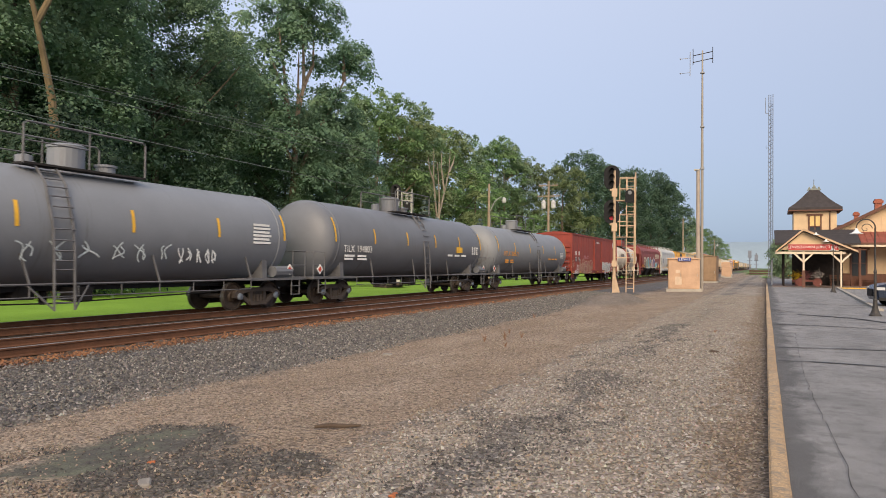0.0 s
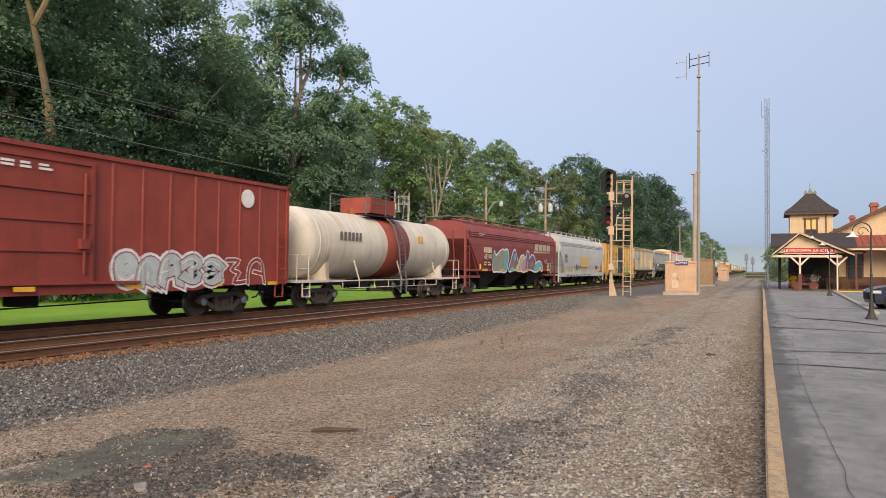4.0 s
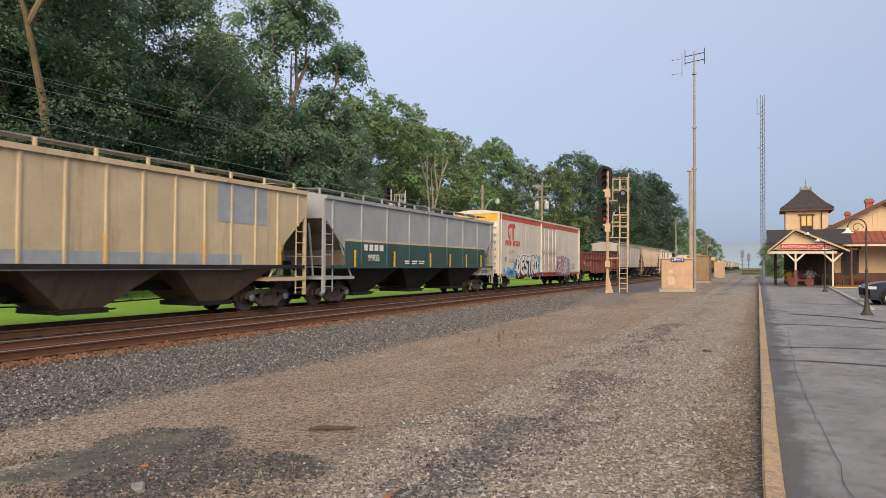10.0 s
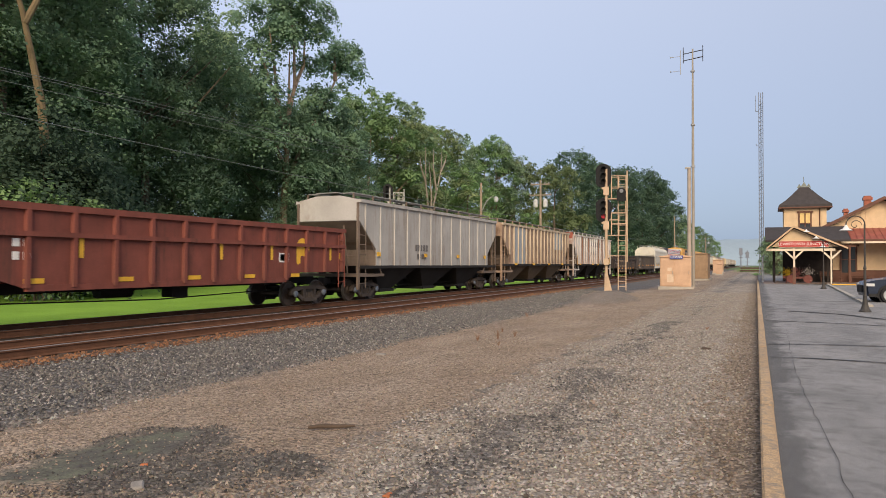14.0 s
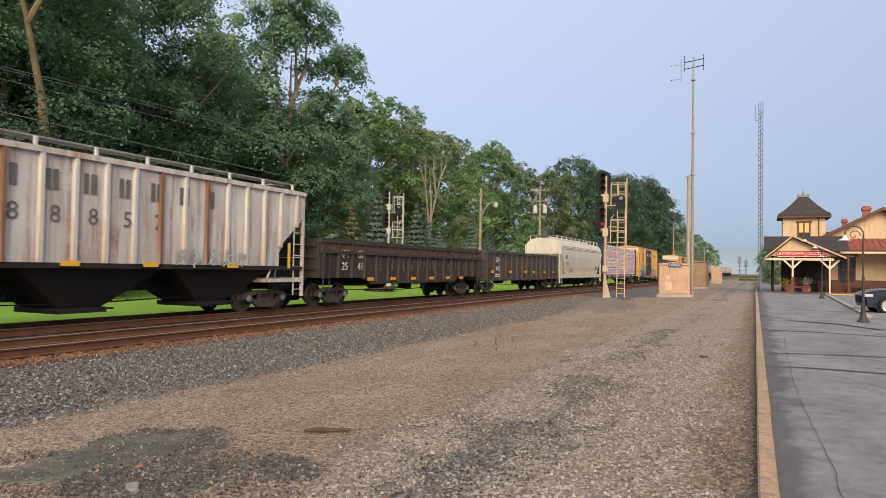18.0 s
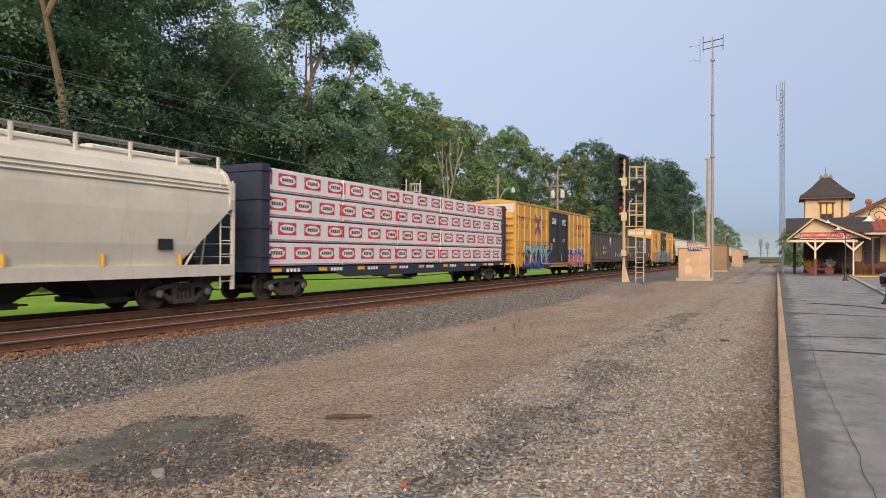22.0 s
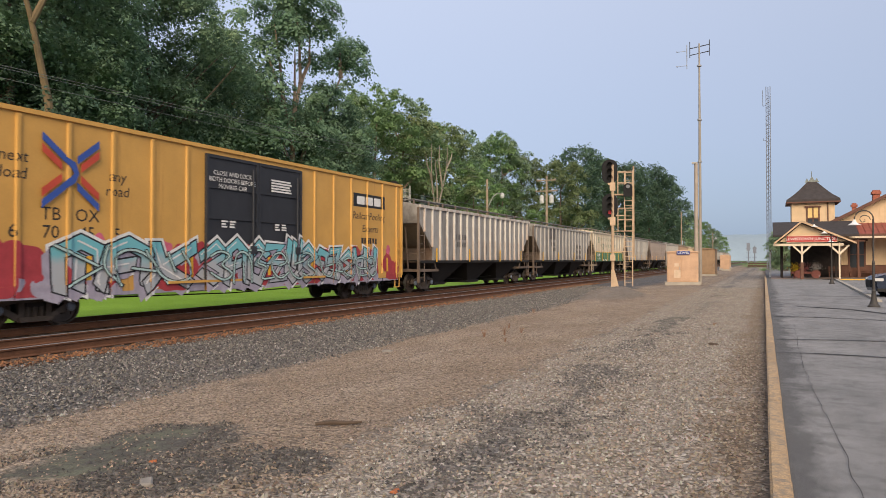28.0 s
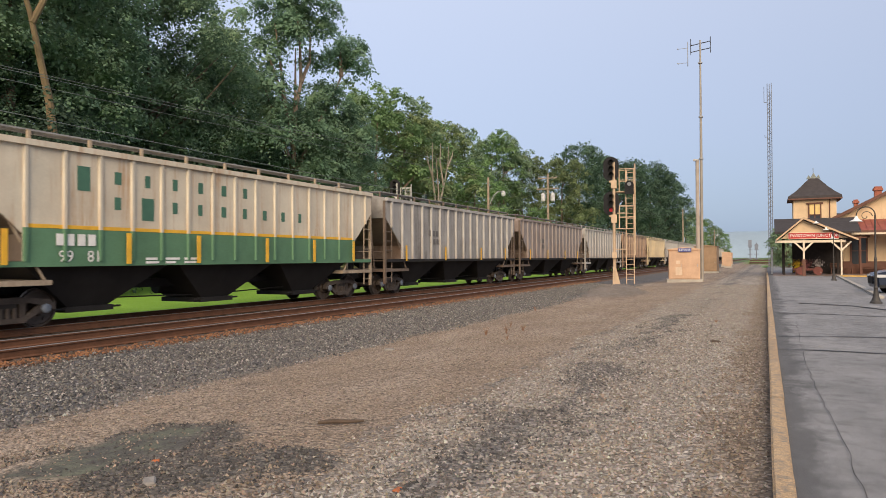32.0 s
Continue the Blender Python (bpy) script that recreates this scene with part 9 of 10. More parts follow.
# ---- platform: kerb, asphalt with its cracks ----
def asphalt_material():
    """Old grey asphalt: pale worn stone in dark binder, broad traffic stains, a dark damp margin along the kerb."""
    m = bpy.data.materials.new("worn_asphalt")
    m.use_nodes = True
    n, l = m.node_tree.nodes, m.node_tree.links
    b, g, sep = n["Principled BSDF"], n.new("ShaderNodeNewGeometry"), n.new("ShaderNodeSeparateXYZ")
    l.new(g.outputs["Position"], sep.inputs[0])

    def tex(scale, detail, lo, hi, stretch=(1, 1, 1)):
        mp, t, r = n.new("ShaderNodeMapping"), n.new("ShaderNodeTexNoise"), n.new("ShaderNodeMapRange")
        mp.inputs["Scale"].default_value = stretch
        l.new(g.outputs["Position"], mp.inputs[0])
        l.new(mp.outputs[0], t.inputs["Vector"])
        t.inputs["Scale"].default_value, t.inputs["Detail"].default_value, t.inputs["Roughness"].default_value = scale, detail, 0.65
        r.inputs["From Min"].default_value, r.inputs["From Max"].default_value = lo, hi
        l.new(t.outputs["Fac"], r.inputs["Value"])
        return r.outputs["Result"]

    def mix(f, a, c):
        x = n.new("ShaderNodeMix")
        x.data_type = "RGBA"
        for k, v in ((0, f), (6, a), (7, c)):
            if isinstance(v, tuple):
                x.inputs[k].default_value = (*v, 1)
            elif isinstance(v, (int, float)):
                x.inputs[k].default_value = v
            else:
                l.new(v, x.inputs[k])
        return x.outputs[2]

    def times(a, c):
        x = n.new("ShaderNodeMath")
        x.operation = "MULTIPLY"
        l.new(a, x.inputs[0])
        if isinstance(c, float):
            x.inputs[1].default_value = c
        else:
            l.new(c, x.inputs[1])
        return x.outputs[0]

    col = mix(tex(0.8, 4, 0.35, 0.65, (1.0, 0.5, 1)), (0.22, 0.216, 0.212), (0.335, 0.326, 0.317))
    col = mix(times(tex(3.5, 6, 0.5, 0.68), 0.6), col, (0.1, 0.098, 0.096))
    col = mix(times(tex(1.5, 7, 0.5, 0.66, (1, 0.8, 1)), 0.3), col, (0.095, 0.093, 0.092))
    edge = n.new("ShaderNodeMath")
    edge.operation = "MULTIPLY_ADD"
    l.new(tex(2.0, 6, 0.2, 0.8, (1, 0.6, 1)), edge.inputs[0])
    edge.inputs[1].default_value = -0.75
    l.new(sep.outputs["X"], edge.inputs[2])
    near = n.new("ShaderNodeMapRange")
    near.inputs["From Min"].default_value, near.inputs["From Max"].default_value = 0.12, -0.1
    l.new(edge.outputs[0], near.inputs["Value"])
    col = mix(times(near.outputs["Result"], 0.75), col, (0.07, 0.068, 0.067))
    col = mix(times(tex(150, 2, 0.45, 0.6), 0.55), col, (0.06, 0.058, 0.057))
    col = mix(times(tex(190, 2, 0.58, 0.68), 0.6), col, (0.42, 0.4, 0.38))
    l.new(col, b.inputs["Base Color"])
    b.inputs["Roughness"].default_value, b.inputs["Specular IOR Level"].default_value = 0.85, 0.3
    bp = n.new("ShaderNodeBump")
    bp.inputs["Strength"].default_value, bp.inputs["Distance"].default_value = 0.5, 0.01
    l.new(tex(150, 2, 0.3, 0.7), bp.inputs["Height"])
    l.new(bp.outputs["Normal"], b.inputs["Normal"])
    return m


asphalt = asphalt_material()
tar = mat("crack_filler", (0.022, 0.021, 0.021), 0.75, 0, 0.3, space="World")
kerb_paint = mat("faded_yellow_kerb", (0.47, 0.325, 0.185), 0.85, 0, 0.25, 4, 70, 0.9, speck=0.75, second=(0.27, 0.22, 0.165), second_amount=0.5, second_scale=14, per_piece=0.08, space="World")
plat = thing("platform", "grey worn asphalt platform with tarred cracks", "platform", None, "", "structure")
bm = bmesh.new()
nx, ny = 14, 90
grid = [[bm.verts.new((0.14 - 0.0033 * (-12 + 1.5 * j) + (3.86 + 0.0033 * (-12 + 1.5 * j)) * i / nx, -12 + 1.5 * j, 0.0 + 0.008 * noise.noise((i * 0.9, j * 0.8, 2)))) for i in range(nx + 1)] for j in range(ny + 1)]
for j in range(ny):
    for i in range(nx):
        bm.faces.new((grid[j][i], grid[j][i + 1], grid[j + 1][i + 1], grid[j + 1][i]))
part("asphalt_sheet", bm, asphalt, plat, smooth=True)
rnd = random.Random(3)


def crack(points, width, material=tar, name="crack"):
    bm = bmesh.new()
    fine = []
    for (a, c) in zip(points, points[1:]):
        k = max(2, int(math.dist(a, c) / 0.25))
        fine += [(a[0] + (c[0] - a[0]) * i / k + rnd.uniform(-0.02, 0.02), a[1] + (c[1] - a[1]) * i / k + rnd.uniform(-0.02, 0.02)) for i in range(k)]
    fine.append(points[-1])
    l, r = [], []
    for i, p in enumerate(fine):
        a, c = fine[max(0, i - 1)], fine[min(len(fine) - 1, i + 1)]
        d = Vector((c[0] - a[0], c[1] - a[1])).normalized()
        w = width * rnd.uniform(0.5, 1.3) / 2
        l.append(bm.verts.new((p[0] - d.y * w, p[1] + d.x * w, 0.013)))
        r.append(bm.verts.new((p[0] + d.y * w, p[1] - d.x * w, 0.013)))
    for i in range(len(fine) - 1):
        bm.faces.new((l[i], r[i], r[i + 1], l[i + 1]))
    part(name, bm, material, plat)


crack([(0.58, 5.0), (0.57, 5.8), (0.55, 7.5), (0.51, 8.8), (0.49, 10.5), (0.48, 12.2), (0.54, 15.6), (0.6, 19)], 0.006)
crack([(0.16, 13.1), (0.8, 13.23), (1.75, 13.17), (2.8, 13.0), (4.0, 13.0)], 0.07)
crack([(0.16, 15.2), (1.2, 15.6), (2.1, 15.8), (3.9, 15.9)], 0.07)
crack([(0.16, 21.5), (1.6, 21.5), (2.8, 21.2), (3.9, 20.9)], 0.12)
crack([(0.9, 26.3), (2.35, 25.5), (3.2, 23.9), (3.9, 23.4)], 0.2)
crack([(0.1, 28.5), (0.9, 27.6)], 0.1)
crack([(0.1, 35), (2.5, 34), (3.9, 34.4)], 0.12)

kerb = thing("platform_kerb", "faded yellow painted kerb along the platform edge", "kerb", None, "", "structure")
bm = bmesh.new()
box(bm, -0.07, 0.07, -1.494, 1.494, -0.3, 0.03)
bmesh.ops.bevel(bm, geom=[q for q in bm.edges], offset=0.014, segments=2, affect="EDGES")
kerb_block = mesh_of(bm, kerb_paint, False, "kerb_block")
for k in range(26):
    part("kerb_block", kerb_block, None, kerb).matrix_basis = pose(0.098 - 0.0033 * (-2 + 3.0 * k) + rnd.uniform(-0.004, 0.004), -2 + 3.0 * k, rnd.uniform(-0.006, 0.006), 0, 0, 0.19 + rnd.uniform(-0.1, 0.1))

# car park beyond the platform, with its own kerb and yellow line
park = thing("car_park", "grey asphalt car park beside the platform", "car park", None, "", "structure")
bm = bmesh.new()
vs = [bm.verts.new(p) for p in ((3.95, -12, -0.012), (40, -12, -0.012), (40, 71, -0.012), (3.95, 71, -0.012))]
bm.faces.new(vs)
part("asphalt_sheet", bm, asphalt, park)
bm = bmesh.new()
prism(bm, [(3.75, 30.5), (3.95, 30.5), (5.1, 63), (4.9, 63)], "z", -0.1, 0.09)
part("kerb_stone", bm, concrete, park)
bm = bmesh.new()
prism(bm, [(5.2, 63.2), (16, 63.2), (16, 63.4), (5.2, 63.4)], "z", -0.1, 0.06)
part("kerb_stone", bm, safety_yellow, park)
bm = bmesh.new()
vs = [bm.verts.new(p) for p in ((5.0, 63.4, 0.03), (30, 63.4, 0.03), (30, 75, 0.03), (0.3, 75, 0.03), (0.3, 63.4, 0.012))]
bm.faces.new(vs)
part("walkway", bm, mat("brick_walkway", (0.24, 0.18, 0.15), 0.9, 0, 0.25, 2, 40, space="World"), park)

# ---- station ----
ochre = mat("station_ochre_boards", (0.64, 0.47, 0.29), 0.75, 0, 0.1, 1.2, 25, 0.08)
cream = mat("station_cream_trim", (0.68, 0.57, 0.43), 0.7, 0, 0.1, 2, 25, 0.05)
brown = mat("station_brown_trim", (0.13, 0.06, 0.04), 0.7, 0, 0.2, 2, 25, 0.08)
maroon = mat("station_maroon_roof", (0.27, 0.08, 0.06), 0.6, 0.1, 0.2, 1.5, 25, 0.05)
slate = mat("dark_slate_roof", (0.05, 0.043, 0.042), 0.85, 0, 0.3, 3, 30, 0.3, per_piece=0.15)
brick = mat("chimney_brick", (0.33, 0.11, 0.07), 0.9, 0, 0.25, 4, 30, 0.3)
glass = mat("window_glass", (0.04, 0.045, 0.05), 0.06, 0, 0.1, bump=0)
sign_red = mat("station_sign_red", (0.42, 0.04, 0.035), 0.55, 0, 0.1)
# woodwork under the canopy, its shade painted in as a near-black colour
shade_dark = mat("station_woodwork_in_shade", (0.035, 0.028, 0.025), 0.8, 0, 0.3)
# panes that look lit: the light is put into a plain yellow colour
lit_pane = mat("window_pane_lit_yellow", (0.7, 0.5, 0.2), 0.7, 0, 0.1)
stn = thing("station_building", "ochre wooden railway station with brown trim and cupola", "station", None)


def spart(name, material, fill, parent=None, label=""):
    bm = bmesh.new()
    fill(bm)
    return part(name, bm, material, parent or stn, label)


GX0, GX1, GY, GZ, APEX = 5.0, 15.4, 72.0, 4.85, (10.12, 7.58)
spart("gable_wall", ochre, lambda b: (prism(b, [(GX0 + 0.4, 0), (GX1 - 0.4, 0), (GX1 - 0.4, GZ + 0.1), (APEX[0], APEX[1] - 0.12), (GX0 + 0.4, GZ + 0.1)], "y", GY, GY + 14)))
for s in (-1, 1):
    ex = GX0 - 0.5 if s < 0 else GX1 + 0.5
    spart("roof", slate, lambda b: prism(b, [(APEX[0], APEX[1]), (ex, GZ - 0.25), (ex, GZ - 0.13), (APEX[0], APEX[1] + 0.14)], "y", GY - 0.7, GY + 14.5))
    spart("barge_board", brown, lambda b: prism(b, [(APEX[0], APEX[1] - 0.12), (ex, GZ - 0.42), (ex, GZ - 0.1), (APEX[0], APEX[1] + 0.17)], "y", GY - 0.82, GY - 0.7))
for k in range(26):
    x = GX0 + 0.6 + k * 0.4
    if x < GX1 - 0.4:
        spart("batten", ochre, lambda b: box(b, x - 0.02, x + 0.02, GY - 0.025, GY, GZ, GZ + max(0.2, (1 - abs(x - APEX[0]) / 4.9) * 2.6)))
# lean-to roof with standing seams
spart("lean_to_roof", maroon, lambda b: prism(b, [(GY - 3.2, 3.75), (GY, 4.85), (GY, 4.95), (GY - 3.2, 3.85)], "x", 6.6, 24))
for k in range(34):
    x = 6.8 + k * 0.5
    spart("roof_seam", maroon, lambda b: prism(b, [(GY - 3.2, 3.85), (GY, 4.95), (GY, 5.0), (GY - 3.2, 3.9)], "x", x - 0.025, x + 0.025))
spart("eave_board", cream, lambda b: box(b, 6.5, 24, GY - 3.3, GY - 3.2, 3.5, 3.8))
spart("fascia", brown, lambda b: box(b, 6.5, 24, GY - 3.34, GY - 3.3, 3.68, 3.86))
for x in (7.2, 11.5, 15.8):
    spart("veranda_post", brown, lambda b: (box(b, x - 0.07, x + 0.07, GY - 3.1, GY - 2.96, 0, 3.5), box(b, x - 0.5, x + 0.5, GY - 3.08, GY - 2.98, 3.2, 3.32)))
spart("wainscot", brown, lambda b: box(b, 5.5, 15.4, GY - 0.05, GY, 0.0, 1.15))
for x, w, z0, z1, m in ((7.4, 1.1, 0.9, 3.3, shade_dark), (11.9, 1.1, 0.1, 3.2, lit_pane), (15.0, 1.0, 0.9, 3.3, shade_dark)):
    f = spart("window", brown, lambda b: (box(b, x - w / 2 - 0.14, x - w / 2, GY - 0.09, GY, z0, z1), box(b, x + w / 2, x + w / 2 + 0.14, GY - 0.09, GY, z0, z1), box(b, x - w / 2 - 0.3, x + w / 2 + 0.3, GY - 0.12, GY, z1, z1 + 0.16)))
    spart("pane", glass if m is shade_dark else m, lambda b: box(b, x - w / 2, x + w / 2, GY - 0.07, GY - 0.01, z0, z1), f)
    spart("glazing_bar", brown, lambda b: (box(b, x - 0.03, x + 0.03, GY - 0.085, GY - 0.07, z0, z1), box(b, x - w / 2, x + w / 2, GY - 0.085, GY - 0.07, (z0 + z1) / 2 - 0.03, (z0 + z1) / 2 + 0.03)), f)
for x, y, z0, z1, w in ((9.67, 78, 6.5, 8.4, 0.3), (8.42, 84, 5.5, 7.63, 0.2)):
    spart("chimney", brick, lambda b: (box(b, x - w, x + w, y - w, y + w, z0, z1), box(b, x - w - 0.1, x + w + 0.1, y - w - 0.1, y + w + 0.1, z1 - 0.4, z1 - 0.15)))
spart("rear_roof", slate, lambda b: prism(b, [(82, 4.8), (86, 6.35), (90, 4.8)], "x", 5.2, 14))
# cupola tower
TX0, TX1, TY0, TY1, TZ = 2.15, 5.7, 72.2, 75.7, 7.15
tower = spart("cupola", ochre, lambda b: box(b, TX0, TX1, TY0, TY1, 0.0, TZ))
for k in range(12):
    x = TX0 + 0.15 + k * 0.3
    spart("batten", ochre, lambda b: box(b, x - 0.018, x + 0.018, TY0 - 0.022, TY0, 4.5, TZ), tower)
cx, cy = (TX0 + TX1) / 2, (TY0 + TY1) / 2


def bell_roof(b):
    rings = []
    for r, z in ((2.22, TZ - 0.12), (2.2, TZ + 0.12), (1.65, TZ + 0.55), (1.15, TZ + 1.05), (0.7, TZ + 1.55), (0.36, TZ + 1.95)):
        rings.append([b.verts.new((cx + sx * r, cy + sy * r, z)) for sx, sy in ((-1, -1), (1, -1), (1, 1), (-1, 1))])
    for r, s in zip(rings, rings[1:]):
        for k in range(4):
            b.faces.new((r[k], r[(k + 1) % 4], s[(k + 1) % 4], s[k]))
    b.faces.new(rings[0][::-1])
    b.faces.new(rings[-1])


spart("bell_roof", slate, bell_roof)
crest_grey = mat("cresting_grey_green", (0.2, 0.22, 0.2), 0.6, 0.2, 0.2)
spart("eave_trim", brown, lambda b: box(b, cx - 2.23, cx + 2.23, cy - 2.23, cy + 2.23, TZ - 0.22, TZ - 0.1))
spart("cresting", crest_grey, lambda b: (prism(b, [(cx - 0.6, TZ + 1.85), (cx + 0.6, TZ + 1.85), (cx + 0.42, TZ + 2.25), (cx + 0.25, TZ + 2.0), (cx, TZ + 2.45), (cx - 0.25, TZ + 2.0), (cx - 0.42, TZ + 2.25)], "y", cy - 0.4, cy - 0.36), tube(b, [(cx, cy, TZ + 1.9), (cx, cy, TZ + 2.95)], 0.03, 6)))
spart("downpipe", brown, lambda b: tube(b, [(TX1 - 0.55, TY0 - 0.08, 4.3), (TX1 - 0.55, TY0 - 0.08, TZ - 0.2)], 0.045, 6))
tw_win = spart("cupola_window", brown, lambda b: (box(b, cx - 0.55, cx - 0.43, TY0 - 0.1, TY0, 4.6, 6.5), box(b, cx + 0.43, cx + 0.55, TY0 - 0.1, TY0, 4.6, 6.5), box(b, cx - 0.68, cx + 0.68, TY0 - 0.14, TY0, 6.5, 6.65), box(b, cx - 0.05, cx + 0.05, TY0 - 0.09, TY0, 4.6, 6.5), box(b, cx - 0.43, cx + 0.43, TY0 - 0.09, TY0, 5.45, 5.55)))
for s in (-1, 1):
    # upper panes painted yellow as if lit, lower ones dark glass
    spart("pane", lit_pane, lambda b: box(b, cx + s * 0.24 - 0.19, cx + s * 0.24 + 0.19, TY0 - 0.05, TY0 - 0.01, 5.55, 6.5), tw_win)
    spart("pane", glass, lambda b: box(b, cx + s * 0.24 - 0.19, cx + s * 0.24 + 0.19, TY0 - 0.05, TY0 - 0.01, 4.6, 5.45), tw_win)
barge_tan = mat("canopy_tan_barge_board", (0.5, 0.35, 0.22), 0.7, 0, 0.12, 2, 25, 0.05)
# platform canopy: dark low roof, gable porch with the name board
CY = 63.3
can = thing("station_canopy", "gabled station canopy with red name board and cream posts", "canopy", None)
spart("main_roof", slate, lambda b: prism(b, [(66.2, 3.75), (70.5, 5.1), (71.9, 5.1), (71.9, 4.9), (66.2, 3.6)], "x", 0.5, 7.0), can)
spart("gable_panel", ochre, lambda b: prism(b, [(0.95, 3.1), (5.85, 3.1), (2.6, 4.6)], "y", CY, CY + 0.08), can)
for s, ex, ez in ((-1, 0.55, 2.9), (1, 6.45, 2.9)):
    spart("porch_roof", slate, lambda b: prism(b, [(2.6, 4.7), (ex, ez), (ex, ez + 0.1), (2.6, 4.82)], "y", CY - 0.45, 70), can)
    spart("barge_board", barge_tan, lambda b: prism(b, [(2.6, 4.66), (ex, ez - 0.02), (ex, ez + 0.12), (2.6, 4.84)], "y", CY - 0.53, CY - 0.45), can)
spart("tie_beam", cream, lambda b: box(b, 0.5, 5.6, CY - 0.08, CY, 2.75, 2.95), can)
for x, thick, m in ((2.62, 0.14, cream), (5.3, 0.11, cream)):
    post = spart("post", m, lambda b: box(b, x - thick / 2, x + thick / 2, CY - 0.1, CY + 0.05, -0.02, 3.0), can)
    for s in (-1, 1):
        spart("knee_brace", cream, lambda b: prism(b, [(x, 2.2), (x + s * 0.65, 2.85), (x + s * 0.75, 2.78), (x + s * 0.06, 2.05)], "y", CY - 0.06, CY + 0.02), post)
spart("post_base", brown, lambda b: box(b, 2.5, 2.74, CY - 0.15, CY + 0.15, 0, 1.4), can)
# rear posts and inner wall carry the canopy's shade in their colour
for x, y in ((1.2, 66.5), (1.2, 70), (3.4, 70), (5.6, 70), (5.6, 66.6)):
    spart("post", shade_dark, lambda b: box(b, x - 0.08, x + 0.08, y - 0.08, y + 0.08, 0, 3.6), can)
spart("inner_wall", shade_dark, lambda b: box(b, 2.0, 6.0, 71.6, 71.8, 0, 3.7), can)
nb = spart("name_board", sign_red, lambda b: box(b, 1.5, 5.1, CY - 0.2, CY - 0.12, 3.08, 3.55), can)
spart("board_rim", cream, lambda b: (box(b, 1.47, 5.13, CY - 0.215, CY - 0.12, 3.04, 3.08), box(b, 1.47, 5.13, CY - 0.215, CY - 0.12, 3.55, 3.59)), nb)
words("lettering", "LEWISTOWN JUNCTION", 0.33, paint_white, nb, Matrix.Translation((3.3, CY - 0.206, 3.31)) @ pose(0, 0, 0, 90), wide=1.02)
for x, z in ((4.2, 3.75), (3.5, 4.3)):
    sh = spart("gable_lamp", paint_white, lambda b: lathe(b, [(0.05, z + 0.2), (0.08, z + 0.1), (0.26, z), (0.24, z - 0.02)], "z", 14, (x, CY - 0.5, 0)), can)

# flower barrow, benches and baggage wagon
rust_red = mat("barrow_red_paint", (0.2, 0.07, 0.055), 0.7, 0, 0.25)
bw = thing("flower_barrow", "red-brown barrow of yellow and white flowers", "flower barrow", pose(2.4, 66.8, 0.02))
spart("tray", rust_red, lambda b: (box(b, -0.5, 1.7, -0.35, 0.35, 0.38, 0.55), box(b, -0.3, -0.2, -0.3, 0.3, 0, 0.45), box(b, 1.5, 1.6, -0.3, 0.3, 0, 0.45)), bw)
for k in range(2):
    spart("wheel", rust_red, lambda b: lathe(b, [(0.3, -0.03), (0.36, -0.03), (0.36, 0.03), (0.3, 0.03)], "y", 18, (0.1 + 1.3 * k, -0.44, 0.36)), bw)
for x, c, sd in ((-0.2, (0.65, 0.42, 0.02), 1), (0.6, (0.3, 0.1, 0.1), 2), (1.4, (0.55, 0.5, 0.45), 3)):
    rng = np.random.default_rng(sd)
    pts = rng.normal(0, 0.22, (220, 3)) + np.array((x, 0, 0.95))
    leaf_cloud("flowers", pts, np.tile((0, -0.5, 1.0), (220, 1)), 0.09, sd, mat("petals_%d" % sd, c, 0.7, 0, 0.2), bw)
bn = thing("bench", "dark brown slatted bench against the station wall", "bench", pose(8.3, 70.9, 0.03), "station benches")
for k in range(4):
    spart("slat", brown, lambda b: box(b, -0.9, 0.9, -0.25 + 0.12 * k, -0.16 + 0.12 * k, 0.44, 0.48), bn)
for k in range(3):
    spart("back_slat", brown, lambda b: box(b, -0.9, 0.9, 0.26, 0.3, 0.58 + 0.14 * k, 0.68 + 0.14 * k), bn)
for s in (-0.8, 0.8):
    spart("leg", brown, lambda b: (box(b, s - 0.04, s + 0.04, -0.24, 0.3, 0, 0.44), box(b, s - 0.04, s + 0.04, 0.24, 0.3, 0.4, 1.0)), bn)
copy_thing(bn, pose(5.9, 70.6, 0.03))
wg = thing("baggage_wagon", "old brown wooden baggage wagon with spoked wheels", "baggage wagon", pose(12.0, 70.2, 0.03))
spart("deck", rust_red, lambda b: (box(b, -1.6, 1.6, -0.5, 0.5, 0.75, 0.85), box(b, -1.6, -1.5, -0.5, 0.5, 0.85, 1.3), box(b, 1.5, 1.6, -0.5, 0.5, 0.85, 1.3)), wg)
for x in (-1.1, 1.1):
    spart("wheel", rust_red, lambda b: (lathe(b, [(0.36, -0.03), (0.42, -0.03), (0.42, 0.03), (0.36, 0.03)], "y", 20, (x, -0.52, 0.42)), [tube(b, [(x, -0.52, 0.42), (x + 0.38 * math.cos(a), -0.52, 0.42 + 0.38 * math.sin(a))], 0.018, 4) for a in [k * math.tau / 8 for k in range(8)]]), wg)

